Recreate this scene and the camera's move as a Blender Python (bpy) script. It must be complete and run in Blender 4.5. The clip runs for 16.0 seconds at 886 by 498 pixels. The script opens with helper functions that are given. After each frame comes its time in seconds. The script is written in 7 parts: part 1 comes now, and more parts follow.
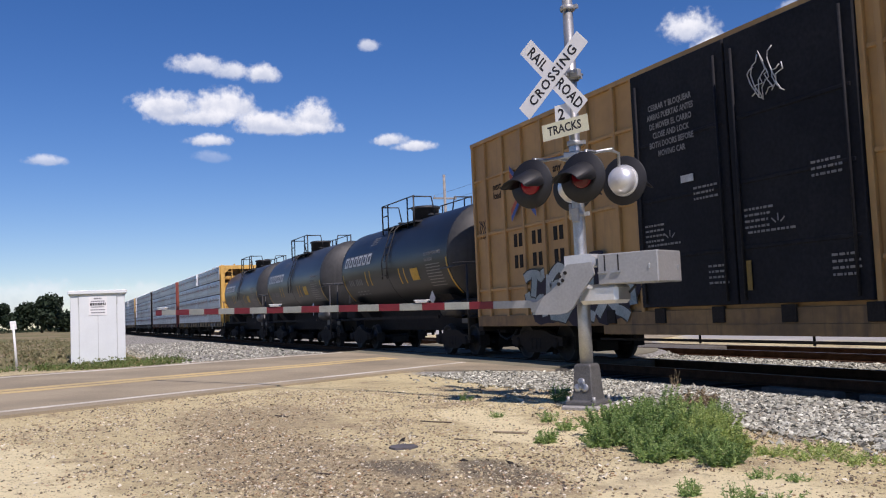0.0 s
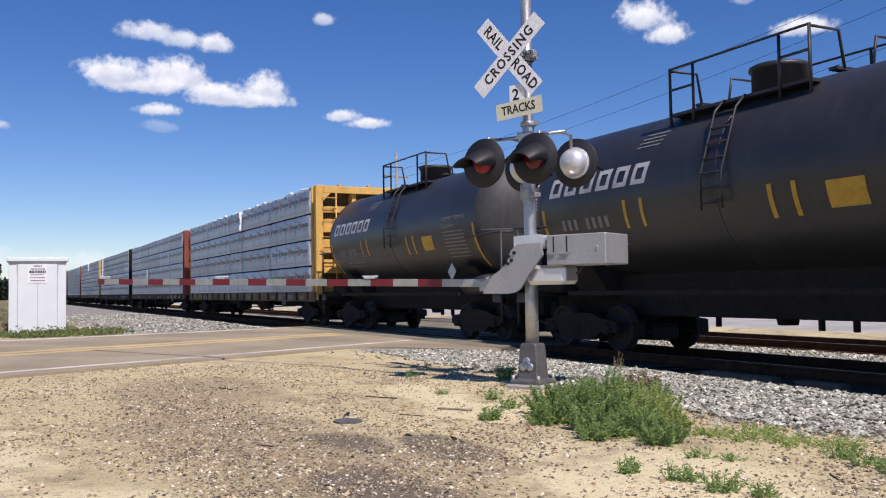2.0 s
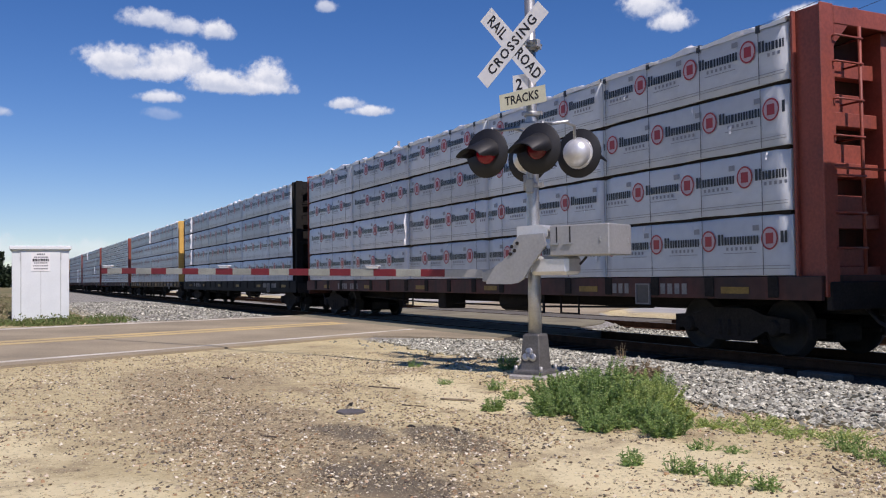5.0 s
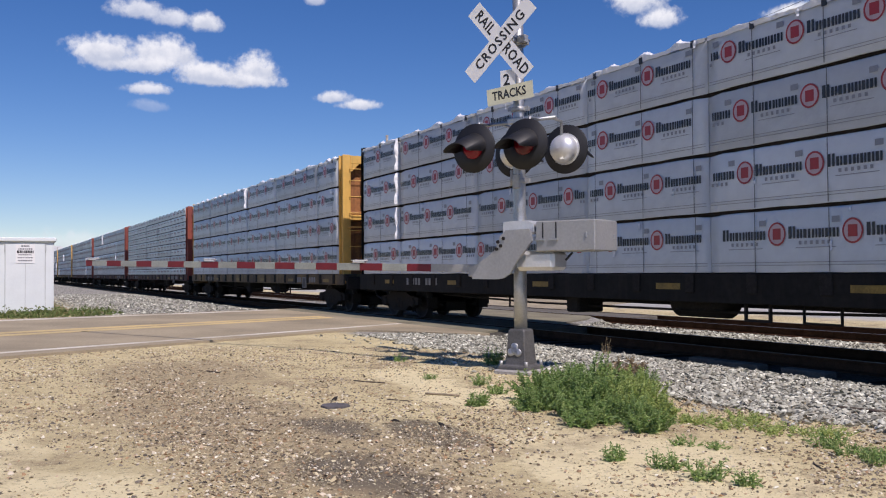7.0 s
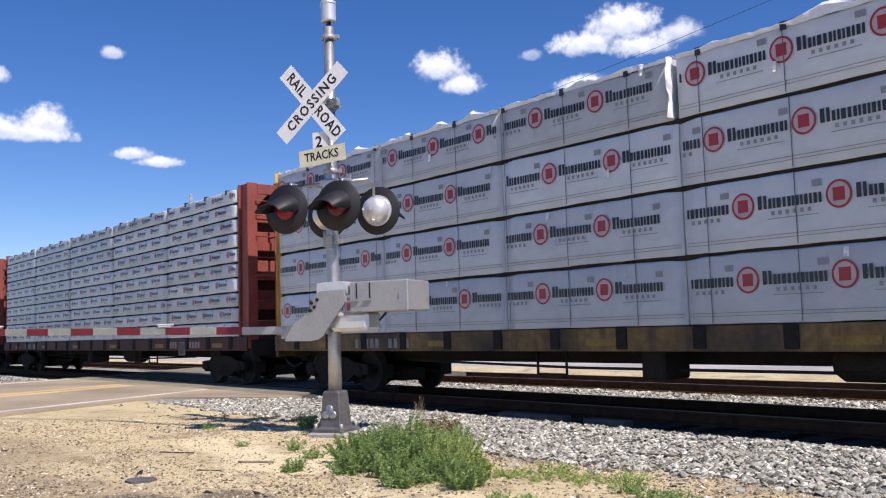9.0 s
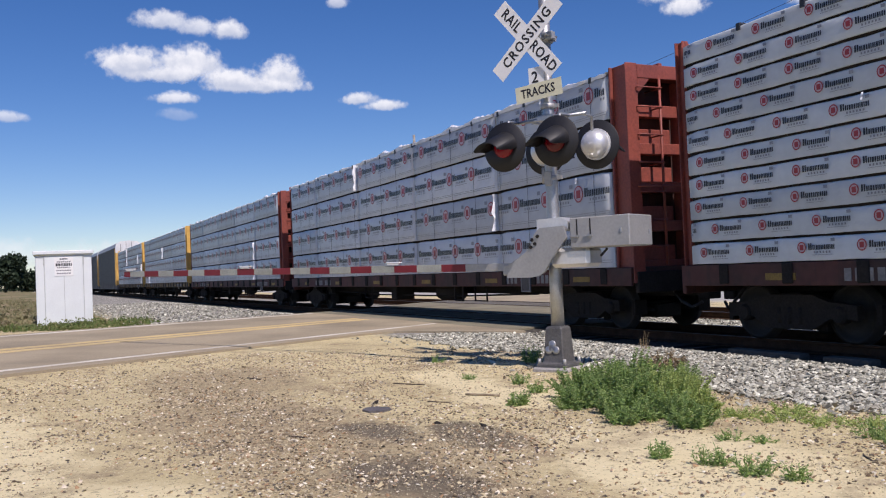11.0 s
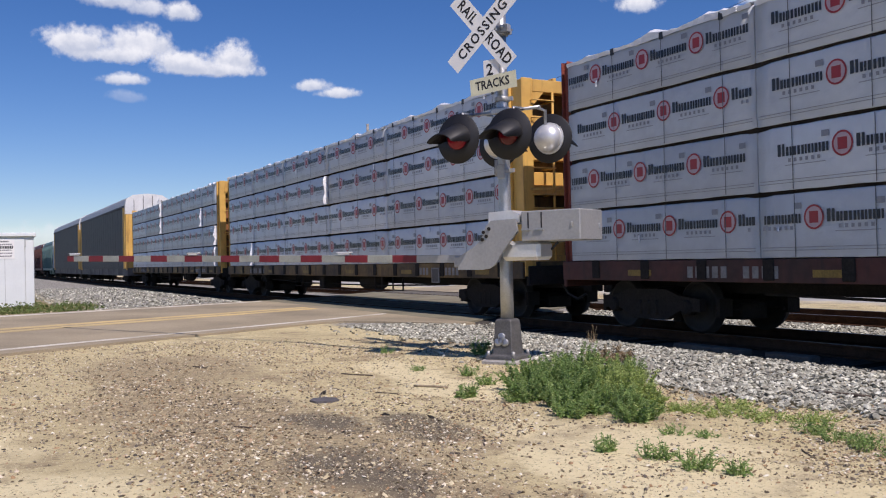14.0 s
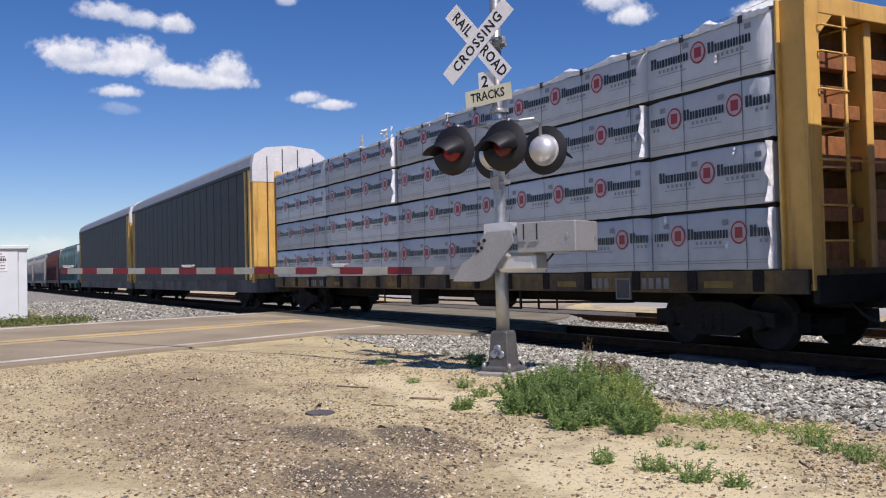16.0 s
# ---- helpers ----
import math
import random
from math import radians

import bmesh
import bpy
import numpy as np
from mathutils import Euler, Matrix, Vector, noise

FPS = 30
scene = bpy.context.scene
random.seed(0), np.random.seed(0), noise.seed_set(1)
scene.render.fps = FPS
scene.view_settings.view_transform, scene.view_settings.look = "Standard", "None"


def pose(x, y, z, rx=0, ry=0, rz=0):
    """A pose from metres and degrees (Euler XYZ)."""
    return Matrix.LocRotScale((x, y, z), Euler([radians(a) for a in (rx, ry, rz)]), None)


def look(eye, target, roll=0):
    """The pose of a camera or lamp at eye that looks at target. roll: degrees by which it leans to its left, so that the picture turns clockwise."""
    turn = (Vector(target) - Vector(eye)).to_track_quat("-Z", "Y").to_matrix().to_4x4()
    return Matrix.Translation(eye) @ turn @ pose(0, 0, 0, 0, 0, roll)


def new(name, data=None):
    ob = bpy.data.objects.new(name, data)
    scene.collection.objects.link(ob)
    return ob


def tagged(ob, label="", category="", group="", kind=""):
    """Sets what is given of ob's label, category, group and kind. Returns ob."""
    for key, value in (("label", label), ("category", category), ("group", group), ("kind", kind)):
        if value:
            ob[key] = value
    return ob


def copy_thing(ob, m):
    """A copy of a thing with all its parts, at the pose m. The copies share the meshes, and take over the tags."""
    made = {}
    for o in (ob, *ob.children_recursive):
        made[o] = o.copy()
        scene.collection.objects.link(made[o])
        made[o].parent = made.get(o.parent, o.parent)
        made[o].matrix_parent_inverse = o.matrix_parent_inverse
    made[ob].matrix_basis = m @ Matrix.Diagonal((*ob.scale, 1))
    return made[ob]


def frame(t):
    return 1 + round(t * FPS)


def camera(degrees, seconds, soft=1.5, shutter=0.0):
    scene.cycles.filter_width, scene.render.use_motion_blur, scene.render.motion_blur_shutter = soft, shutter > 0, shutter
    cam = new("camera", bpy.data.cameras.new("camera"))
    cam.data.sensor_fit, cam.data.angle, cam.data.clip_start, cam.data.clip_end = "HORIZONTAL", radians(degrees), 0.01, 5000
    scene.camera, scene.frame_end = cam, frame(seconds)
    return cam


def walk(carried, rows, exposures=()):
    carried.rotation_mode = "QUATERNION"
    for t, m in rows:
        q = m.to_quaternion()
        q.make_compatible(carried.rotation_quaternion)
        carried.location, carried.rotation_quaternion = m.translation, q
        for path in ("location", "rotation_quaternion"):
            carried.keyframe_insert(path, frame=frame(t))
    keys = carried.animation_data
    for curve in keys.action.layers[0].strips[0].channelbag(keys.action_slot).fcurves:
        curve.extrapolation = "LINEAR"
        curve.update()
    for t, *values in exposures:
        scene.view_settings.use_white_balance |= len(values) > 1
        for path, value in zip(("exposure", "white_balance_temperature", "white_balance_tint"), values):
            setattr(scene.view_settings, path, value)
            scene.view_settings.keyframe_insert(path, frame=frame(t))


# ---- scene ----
cam = camera(52.8, 16.0, soft=1.15)
PATH = [
    (0, (0.032, -0.02, 1.586), (-1.798, 0.776, 1.725), -2.5),
    (0.5, (0.041, -0.032, 1.596), (-1.769, 0.804, 1.755), -2.0),
    (1, (0.06, -0.036, 1.596), (-1.75, 0.799, 1.756), -0.3),
    (1.5, (0.015, -0.019, 1.579), (-1.776, 0.862, 1.697), -0.5),
    (2, (0.02, -0.022, 1.554), (-1.765, 0.876, 1.644), -0.9),
    (2.5, (-0.004, -0.005, 1.549), (-1.806, 0.859, 1.616), -0.6),
    (3, (-0.002, 0.009, 1.554), (-1.809, 0.863, 1.616), -0.6),
    (3.5, (0.0, 0.0, 1.55), (-1.81, 0.85, 1.603), -0.6),
    (4, (-0.001, -0.011, 1.554), (-1.79, 0.883, 1.601), -0.3),
    (4.5, (-0.006, -0.011, 1.576), (-1.786, 0.898, 1.639), -0.6),
    (4.7, (0.007, -0.026, 1.584), (-1.781, 0.867, 1.647), -0.8),
    (7, (0.019, -0.007, 1.584), (-1.758, 0.911, 1.635), -0.4),
    (7.5, (-0.018, -0.025, 1.591), (-1.737, 0.996, 1.655), -0.7),
    (8, (-0.026, -0.056, 1.602), (-1.638, 1.121, 1.73), -1.0),
    (8.5, (-0.001, -0.086, 1.6), (-1.515, 1.206, 1.797), -1.4),
    (9, (0.023, -0.088, 1.599), (-1.511, 1.184, 1.775), -1.7),
    (9.5, (-0.022, -0.074, 1.598), (-1.658, 1.07, 1.718), -1.7),
    (10, (0.006, -0.067, 1.602), (-1.729, 0.925, 1.683), -0.7),
    (10.2, (0.019, -0.068, 1.607), (-1.745, 0.873, 1.676), -0.6),
    (12.3, (-0.008, -0.034, 1.631), (-1.832, 0.786, 1.673), -3.3),
    (12.5, (0.026, -0.046, 1.629), (-1.791, 0.79, 1.675), -3.0),
    (13, (0.04, -0.063, 1.641), (-1.755, 0.815, 1.722), -1.7),
    (13.5, (0.022, -0.067, 1.643), (-1.759, 0.841, 1.706), -1.1),
    (14, (-0.012, -0.041, 1.633), (-1.77, 0.912, 1.655), -1.3),
    (14.5, (-0.031, -0.046, 1.642), (-1.778, 0.928, 1.655), -1.3),
    (15, (-0.025, -0.058, 1.64), (-1.771, 0.916, 1.66), -1.2),
    (15.5, (-0.013, -0.058, 1.633), (-1.766, 0.905, 1.659), -1.3),
    (16, (-0.029, -0.051, 1.633), (-1.78, 0.914, 1.681), -1.4),
]
EXPOSURES = [(t, e, 6500, 22) for t, e in ((0, 0.1), (0.5, 0.22), (1.5, 0.25), (2.5, 0.14), (3, 0.14), (3.5, 0.0), (4, -0.08), (4.7, 0.02), (7, 0.05), (7.5, 0.05), (8, 0.02), (8.5, 0.4), (9, 0.42), (9.6, 0.35), (10.2, 0.2), (12.5, 0.05), (16, 0.05))]
walk(cam, [(t, look(eye, target, roll)) for t, eye, target, roll in PATH], EXPOSURES)

# ---------------------------------------------------------------- light
SUN = Vector((0.76, 0.018, 1.0)).normalized()
world = bpy.data.worlds.new("sky")
scene.world = world
world.use_nodes = True
wn = world.node_tree
sky = wn.nodes.new("ShaderNodeTexSky")
sky.sky_type = "NISHITA"
sky.sun_disc = False
sky.sun_elevation = math.asin(SUN.z)
sky.sun_rotation = math.atan2(SUN.x, SUN.y)
sky.altitude = 900
sky.air_density = 1.0
sky.dust_density = 0.1
sky.ozone_density = 4.0
back = wn.nodes["Background"]
back.inputs["Strength"].default_value = 0.09
deep = wn.nodes.new("ShaderNodeHueSaturation")
deep.inputs["Hue"].default_value = 0.509
deep.inputs["Saturation"].default_value = 1.28
wn.links.new(sky.outputs[0], deep.inputs["Color"])
wn.links.new(deep.outputs[0], back.inputs["Color"])
sun = new("sun", bpy.data.lights.new("sun", "SUN"))
sun.data.energy = 4.1
sun.data.angle = radians(0.53)
sun.data.color = (1.0, 0.95, 0.88)
sun.matrix_world = look(SUN * 50, (0, 0, 0))

# ---------------------------------------------------------------- materials


def material(name, colour, rough=0.8, metal=0.0, vary=0.25, scale=3.0, fine=40.0, bump=0.15, tint=None, stain=0.0, spec=0.5, random_tone=0.0, dist=0.02, streak=None):
    """A surface with two scales of variation: broad patches and a fine grain, which also gives relief."""
    m = bpy.data.materials.new(name)
    m.use_nodes = True
    nt = m.node_tree
    p = nt.nodes["Principled BSDF"]
    co = nt.nodes.new("ShaderNodeTexCoord")
    big = nt.nodes.new("ShaderNodeTexNoise")
    big.inputs["Scale"].default_value = scale
    big.inputs["Detail"].default_value = 5
    small = nt.nodes.new("ShaderNodeTexNoise")
    small.inputs["Scale"].default_value = fine
    small.inputs["Detail"].default_value = 3
    for n in (big, small):
        nt.links.new(co.outputs["Object"], n.inputs["Vector"])
    mix = nt.nodes.new("ShaderNodeMix")
    mix.data_type = "RGBA"
    other = tint if tint else tuple(c * (1 - vary) for c in colour)
    mix.inputs[6].default_value = (*colour, 1)
    mix.inputs[7].default_value = (*other, 1)
    ramp = nt.nodes.new("ShaderNodeMapRange")
    ramp.inputs[1].default_value, ramp.inputs[2].default_value = 0.38, 0.68
    nt.links.new(big.outputs[0], ramp.inputs[0])
    nt.links.new(ramp.outputs[0], mix.inputs[0])
    grain = nt.nodes.new("ShaderNodeMix")
    grain.data_type = "RGBA"
    grain.blend_type = "MULTIPLY"
    grain.inputs[0].default_value = 1.0
    val = nt.nodes.new("ShaderNodeMapRange")
    val.inputs[1].default_value, val.inputs[2].default_value = 0.25, 0.75
    val.inputs[3].default_value, val.inputs[4].default_value = 1 - vary, 1 + vary * 0.5
    nt.links.new(small.outputs[0], val.inputs[0])
    nt.links.new(mix.outputs[2], grain.inputs[6])
    nt.links.new(val.outputs[0], grain.inputs[7])
    out = grain.outputs[2]
    if streak:
        # rust or dust that runs down the surface
        mp = nt.nodes.new("ShaderNodeMapping")
        mp.inputs["Scale"].default_value = (5.0, 5.0, 0.45)
        run = nt.nodes.new("ShaderNodeTexNoise")
        run.inputs["Scale"].default_value, run.inputs["Detail"].default_value, run.inputs["Roughness"].default_value = 1.0, 6, 0.65
        nt.links.new(co.outputs["Object"], mp.inputs["Vector"])
        nt.links.new(mp.outputs[0], run.inputs["Vector"])
        amount = nt.nodes.new("ShaderNodeMapRange")
        amount.inputs[1].default_value, amount.inputs[2].default_value, amount.inputs[4].default_value = 0.53, 0.72, streak[3]
        nt.links.new(run.outputs[0], amount.inputs[0])
        g3 = nt.nodes.new("ShaderNodeMix")
        g3.data_type = "RGBA"
        nt.links.new(amount.outputs[0], g3.inputs[0])
        nt.links.new(out, g3.inputs[6])
        g3.inputs[7].default_value = (*streak[:3], 1)
        out = g3.outputs[2]
    if random_tone:
        info = nt.nodes.new("ShaderNodeObjectInfo")
        tone = nt.nodes.new("ShaderNodeMapRange")
        tone.inputs[3].default_value, tone.inputs[4].default_value = 1 - random_tone, 1 + random_tone * 0.4
        nt.links.new(info.outputs["Random"], tone.inputs[0])
        g2 = nt.nodes.new("ShaderNodeMix")
        g2.data_type = "RGBA"
        g2.blend_type = "MULTIPLY"
        g2.inputs[0].default_value = 1.0
        nt.links.new(out, g2.inputs[6])
        nt.links.new(tone.outputs[0], g2.inputs[7])
        out = g2.outputs[2]
    nt.links.new(out, p.inputs["Base Color"])
    p.inputs["Roughness"].default_value = rough
    p.inputs["Metallic"].default_value = metal
    p.inputs["Specular IOR Level"].default_value = spec
    if bump:
        b = nt.nodes.new("ShaderNodeBump")
        b.inputs["Strength"].default_value = bump
        b.inputs["Distance"].default_value = dist
        nt.links.new(small.outputs[0], b.inputs["Height"])
        nt.links.new(b.outputs[0], p.inputs["Normal"])
    return m


def islands(name, tones, rough=0.9, thin=0.0):
    """Loose pieces, each with a tone of its own."""
    m = bpy.data.materials.new(name)
    m.use_nodes = True
    nt = m.node_tree
    p = nt.nodes["Principled BSDF"]
    geo = nt.nodes.new("ShaderNodeNewGeometry")
    ramp = nt.nodes.new("ShaderNodeValToRGB")
    el = ramp.color_ramp.elements
    while len(el) < len(tones):
        el.new(0.5)
    for k, tone in enumerate(tones):
        el[k].position = k / (len(tones) - 1)
        el[k].color = (*tone, 1)
    nt.links.new(geo.outputs["Random Per Island"], ramp.inputs[0])
    nt.links.new(ramp.outputs[0], p.inputs["Base Color"])
    p.inputs["Roughness"].default_value = rough
    p.inputs["Specular IOR Level"].default_value = 0.25
    if thin:
        tr = nt.nodes.new("ShaderNodeBsdfTranslucent")
        ms = nt.nodes.new("ShaderNodeMixShader")
        ms.inputs[0].default_value = thin
        nt.links.new(ramp.outputs[0], tr.inputs[0])
        nt.links.new(p.outputs[0], ms.inputs[1])
        nt.links.new(tr.outputs[0], ms.inputs[2])
        nt.links.new(ms.outputs[0], nt.nodes["Material Output"].inputs[0])
    return m


M_GALV = material("galvanised_steel", (0.50, 0.51, 0.51), 0.42, 0.75, 0.18, 6, 60, 0.05)
M_GALV_FLAT = material("weathered_galvanised_sheet", (0.43, 0.43, 0.42), 0.45, 0.4, 0.12, 3, 30, 0.015)
# signal base: darker than the mast, its shaded front put into the colour
M_BASE = material("shade_toned_galvanised_casting", (0.15, 0.148, 0.145), 0.65, 0.35, 0.3, 6, 50, 0.08)
M_SILVER = material("silver_paint", (0.78, 0.78, 0.77), 0.36, 0.55, 0.08, 5, 40, 0.02)
M_BLACK = material("flat_black_paint", (0.012, 0.012, 0.014), 0.55, 0, 0.3, 5, 50, 0.05)
M_LETTER = material("black_lettering", (0.015, 0.015, 0.017), 0.6, 0, 0.1, 5, 50, 0)
M_SIGN = material("white_reflective_sheet", (0.82, 0.82, 0.80), 0.4, 0, 0.05, 3, 60, 0.02)
M_SIGN_OLD = material("faded_yellowish_sheet", (0.72, 0.70, 0.50), 0.45, 0, 0.12, 6, 60, 0.02)
M_ARM_WHITE = material("white_gate_sheet", (0.37, 0.385, 0.335), 0.5, 0, 0.2, 5, 50, 0.03)
M_ARM_RED = material("red_gate_sheet", (0.20, 0.016, 0.024), 0.5, 0, 0.15, 5, 40, 0.03)
M_CONCRETE = material("concrete", (0.42, 0.40, 0.37), 0.9, 0, 0.3, 4, 50, 0.3)
M_CONCRETE_DARK = material("old_concrete_tie", (0.17, 0.155, 0.13), 0.95, 0, 0.3, 4, 50, 0.3, spec=0.1)
M_TIE = material("creosoted_wood", (0.05, 0.04, 0.03), 0.95, 0, 0.4, 6, 50, 0.3, random_tone=0.3, spec=0.05)
M_RAIL = material("rusty_rail", (0.095, 0.05, 0.03), 0.9, 0.0, 0.35, 5, 60, 0.1, spec=0.05)
M_RAILTOP = material("polished_rail_head", (0.22, 0.20, 0.18), 0.55, 0.7, 0.15, 5, 60, 0.02)
M_HUT = material("white_painted_aluminium", (0.72, 0.76, 0.75), 0.45, 0, 0.05, 2, 30, 0.02)
M_HUT_SEAM = material("grey_door_seam", (0.45, 0.47, 0.46), 0.6, 0, 0.1, 2, 30, 0.0)
M_INK = material("grey_print", (0.16, 0.16, 0.17), 0.6, 0, 0.1, 2, 30, 0.0)
M_WOODPOLE = material("weathered_pole_wood", (0.33, 0.31, 0.28), 0.9, 0, 0.35, 5, 40, 0.3)
M_WIRE = material("dark_wire", (0.03, 0.03, 0.035), 0.6, 0, 0.1, 5, 40, 0)
M_WRAP = material("white_lumber_wrap", (0.655, 0.695, 0.73), 0.40, 0, 0.06, 0.9, 6, 0.4, tint=(0.565, 0.605, 0.65), spec=0.22, random_tone=0.2, dist=0.03)
M_WRAP_TORN = material("glossy_clear_wrap_edge", (0.86, 0.87, 0.88), 0.25, 0, 0.05, 3, 14, 0.5, dist=0.03)
M_WRAP_GREY = material("grey_lumber_wrap", (0.65, 0.695, 0.71), 0.36, 0, 0.07, 1.5, 7, 0.35, random_tone=0.18, dist=0.03)
M_PRINT = material("black_wrap_print", (0.025, 0.027, 0.032), 0.4, 0, 0.15, 5, 40, 0)
M_PRINT_RED = material("red_wrap_print", (0.40, 0.03, 0.035), 0.4, 0, 0.15, 5, 40, 0)
M_PRINT_PINK = material("pale_red_wrap_print", (0.58, 0.42, 0.44), 0.4, 0, 0.12, 5, 40, 0)
M_PRINT_GREY = material("grey_wrap_print", (0.30, 0.31, 0.34), 0.4, 0, 0.15, 5, 40, 0)
M_STRAP = material("black_strap", (0.035, 0.037, 0.04), 0.5, 0, 0.1, 5, 40, 0)
M_BANDING = material("grey_steel_banding", (0.13, 0.14, 0.15), 0.45, 0.3, 0.2, 5, 40, 0)
M_YELLOW = material("yellow_car_paint", (0.74, 0.455, 0.115), 0.5, 0, 0.08, 1.2, 7, 0.02, tint=(0.62, 0.36, 0.085), streak=(0.20, 0.095, 0.04, 0.75))
M_YELLOW_DARK = material("yellow_sill_grime_recess_shade", (0.23, 0.145, 0.05), 0.75, 0, 0.35, 0.9, 9, 0.08, tint=(0.042, 0.032, 0.024), streak=(0.05, 0.035, 0.025, 0.9))
M_RED = material("oxide_red_car_paint", (0.30, 0.07, 0.045), 0.55, 0, 0.25, 1.5, 22, 0.08, tint=(0.22, 0.055, 0.04))
M_RED_DARK = material("maroon_sill_grime_recess_shade", (0.10, 0.035, 0.028), 0.75, 0, 0.25, 1.2, 7, 0.05, tint=(0.05, 0.03, 0.025), streak=(0.03, 0.022, 0.02, 0.8))
# orange end panels with rust runs, darkened to hold shade between cars
M_DARK_ORANGE = material("dark_orange_panel", (0.40, 0.17, 0.05), 0.65, 0, 0.3, 1.3, 14, 0.06, tint=(0.22, 0.085, 0.035), streak=(0.09, 0.04, 0.02, 0.8))
M_DARK = material("black_car_paint", (0.022, 0.023, 0.026), 0.5, 0, 0.35, 1.5, 22, 0.08, tint=(0.05, 0.047, 0.044))
M_BLACKCAR = material("matt_black_flat_car_paint", (0.010, 0.0095, 0.0095), 0.75, 0, 0.35, 1.2, 14, 0.06, tint=(0.019, 0.017, 0.015), spec=0.2, streak=(0.03, 0.024, 0.019, 0.5))
# black tank paint with dust, greyed further to carry distance haze
M_TANK = material("hazed_dusty_black_tank_paint", (0.026, 0.026, 0.028), 0.38, 0, 0.14, 0.8, 7, 0.02, tint=(0.040, 0.040, 0.040), spec=0.55, streak=(0.055, 0.054, 0.052, 0.4))
M_TANK_CLEAN = material("glossy_black_tank_paint", (0.010, 0.010, 0.011), 0.38, 0, 0.14, 0.8, 7, 0.02, tint=(0.018, 0.018, 0.018), spec=0.4, streak=(0.024, 0.023, 0.022, 0.4))
M_TANK_HEAD = material("dusty_tank_head", (0.056, 0.056, 0.055), 0.55, 0, 0.18, 0.9, 8, 0.02, tint=(0.036, 0.036, 0.036), spec=0.35, streak=(0.09, 0.088, 0.085, 0.5))
M_TRUCK = material("grimy_cast_steel", (0.030, 0.027, 0.025), 0.9, 0.0, 0.3, 4, 30, 0.2, tint=(0.036, 0.032, 0.029), spec=0.12)
M_WHEEL = material("worn_wheel_steel", (0.029, 0.026, 0.024), 0.8, 0.0, 0.3, 4, 30, 0.1)
M_TREAD = material("worn_wheel_rim", (0.022, 0.02, 0.019), 0.6, 0.3, 0.2, 4, 30, 0.05)
M_BOX = material("faded_ochre_boxcar_paint", (0.46, 0.275, 0.098), 0.6, 0, 0.08, 0.9, 7, 0.02, tint=(0.37, 0.215, 0.08), streak=(0.24, 0.15, 0.075, 0.6))
M_BOXSILL = material("grimy_ochre_sill_paint", (0.29, 0.175, 0.068), 0.7, 0, 0.2, 0.9, 9, 0.04, tint=(0.17, 0.105, 0.05), streak=(0.08, 0.055, 0.035, 0.8))
M_BOXDOOR = material("black_boxcar_door_paint", (0.014, 0.0145, 0.018), 0.7, 0, 0.35, 0.9, 16, 0.06, tint=(0.023, 0.023, 0.026), spec=0.15)
M_STENCIL = material("white_stencil", (0.62, 0.62, 0.60), 0.6, 0, 0.25, 6, 40, 0)
M_STENCIL_DIM = material("dim_white_stencil", (0.27, 0.26, 0.25), 0.6, 0, 0.25, 6, 40, 0)
M_TAPE = material("yellow_reflector", (0.62, 0.36, 0.03), 0.5, 0, 0.2, 6, 40, 0)
M_TAPE_DULL = material("dull_yellow_reflector", (0.30, 0.19, 0.035), 0.6, 0, 0.3, 6, 40, 0)
M_EMB_RED = material("faded_emblem_red", (0.48, 0.10, 0.06), 0.7, 0, 0.25, 3, 40, 0)
M_EMB_BLUE = material("faded_emblem_blue", (0.06, 0.11, 0.33), 0.7, 0, 0.25, 3, 40, 0)
M_RACK = material("galvanised_rack_panel", (0.065, 0.063, 0.064), 0.6, 0.2, 0.3, 2, 14, 0.1)
M_RACKROOF = material("light_metal_roof", (0.40, 0.405, 0.40), 0.5, 0.3, 0.2, 2, 20, 0.05)
M_GRIME = material("grimy_underframe", (0.085, 0.08, 0.075), 0.8, 0, 0.2, 0.9, 7, 0.05, tint=(0.20, 0.19, 0.175), streak=(0.035, 0.03, 0.027, 0.8))
M_TEAL = material("faded_teal_paint", (0.10, 0.19, 0.19), 0.6, 0, 0.25, 1.5, 20, 0.06)
M_GREYCAR = material("grey_hopper_paint", (0.34, 0.34, 0.33), 0.6, 0, 0.25, 1.5, 20, 0.06)
M_MAROON = material("maroon_hopper_paint", (0.10, 0.035, 0.033), 0.6, 0, 0.25, 1.5, 20, 0.06)
M_WHITECAR = material("white_car_end", (0.70, 0.71, 0.70), 0.5, 0, 0.15, 1.5, 20, 0.06)
M_YLINE = material("worn_yellow_line", (0.66, 0.50, 0.24), 0.9, 0, 0.28, 0.8, 30, 0.1, tint=(0.48, 0.38, 0.21), spec=0.1)
M_WLINE = material("worn_white_line", (0.74, 0.70, 0.60), 0.9, 0, 0.28, 0.8, 30, 0.1, tint=(0.50, 0.45, 0.35), spec=0.1)
M_PURPLE = material("dark_purple_spray", (0.028, 0.020, 0.034), 0.8, 0, 0.3, 3, 30, 0.0)
M_GRAFF = material("pale_green_grey_spray", (0.42, 0.46, 0.45), 0.8, 0, 0.3, 1.8, 30, 0.0, tint=(0.24, 0.31, 0.31))
M_BARK = material("tree_bark", (0.09, 0.065, 0.045), 0.9, 0, 0.4, 6, 40, 0.4)
M_TWIG = material("dry_stick", (0.30, 0.24, 0.16), 0.9, 0, 0.3, 6, 40, 0.2)
M_DRYTWIG = material("dark_dead_stick", (0.10, 0.075, 0.055), 0.9, 0, 0.3, 6, 40, 0.2)
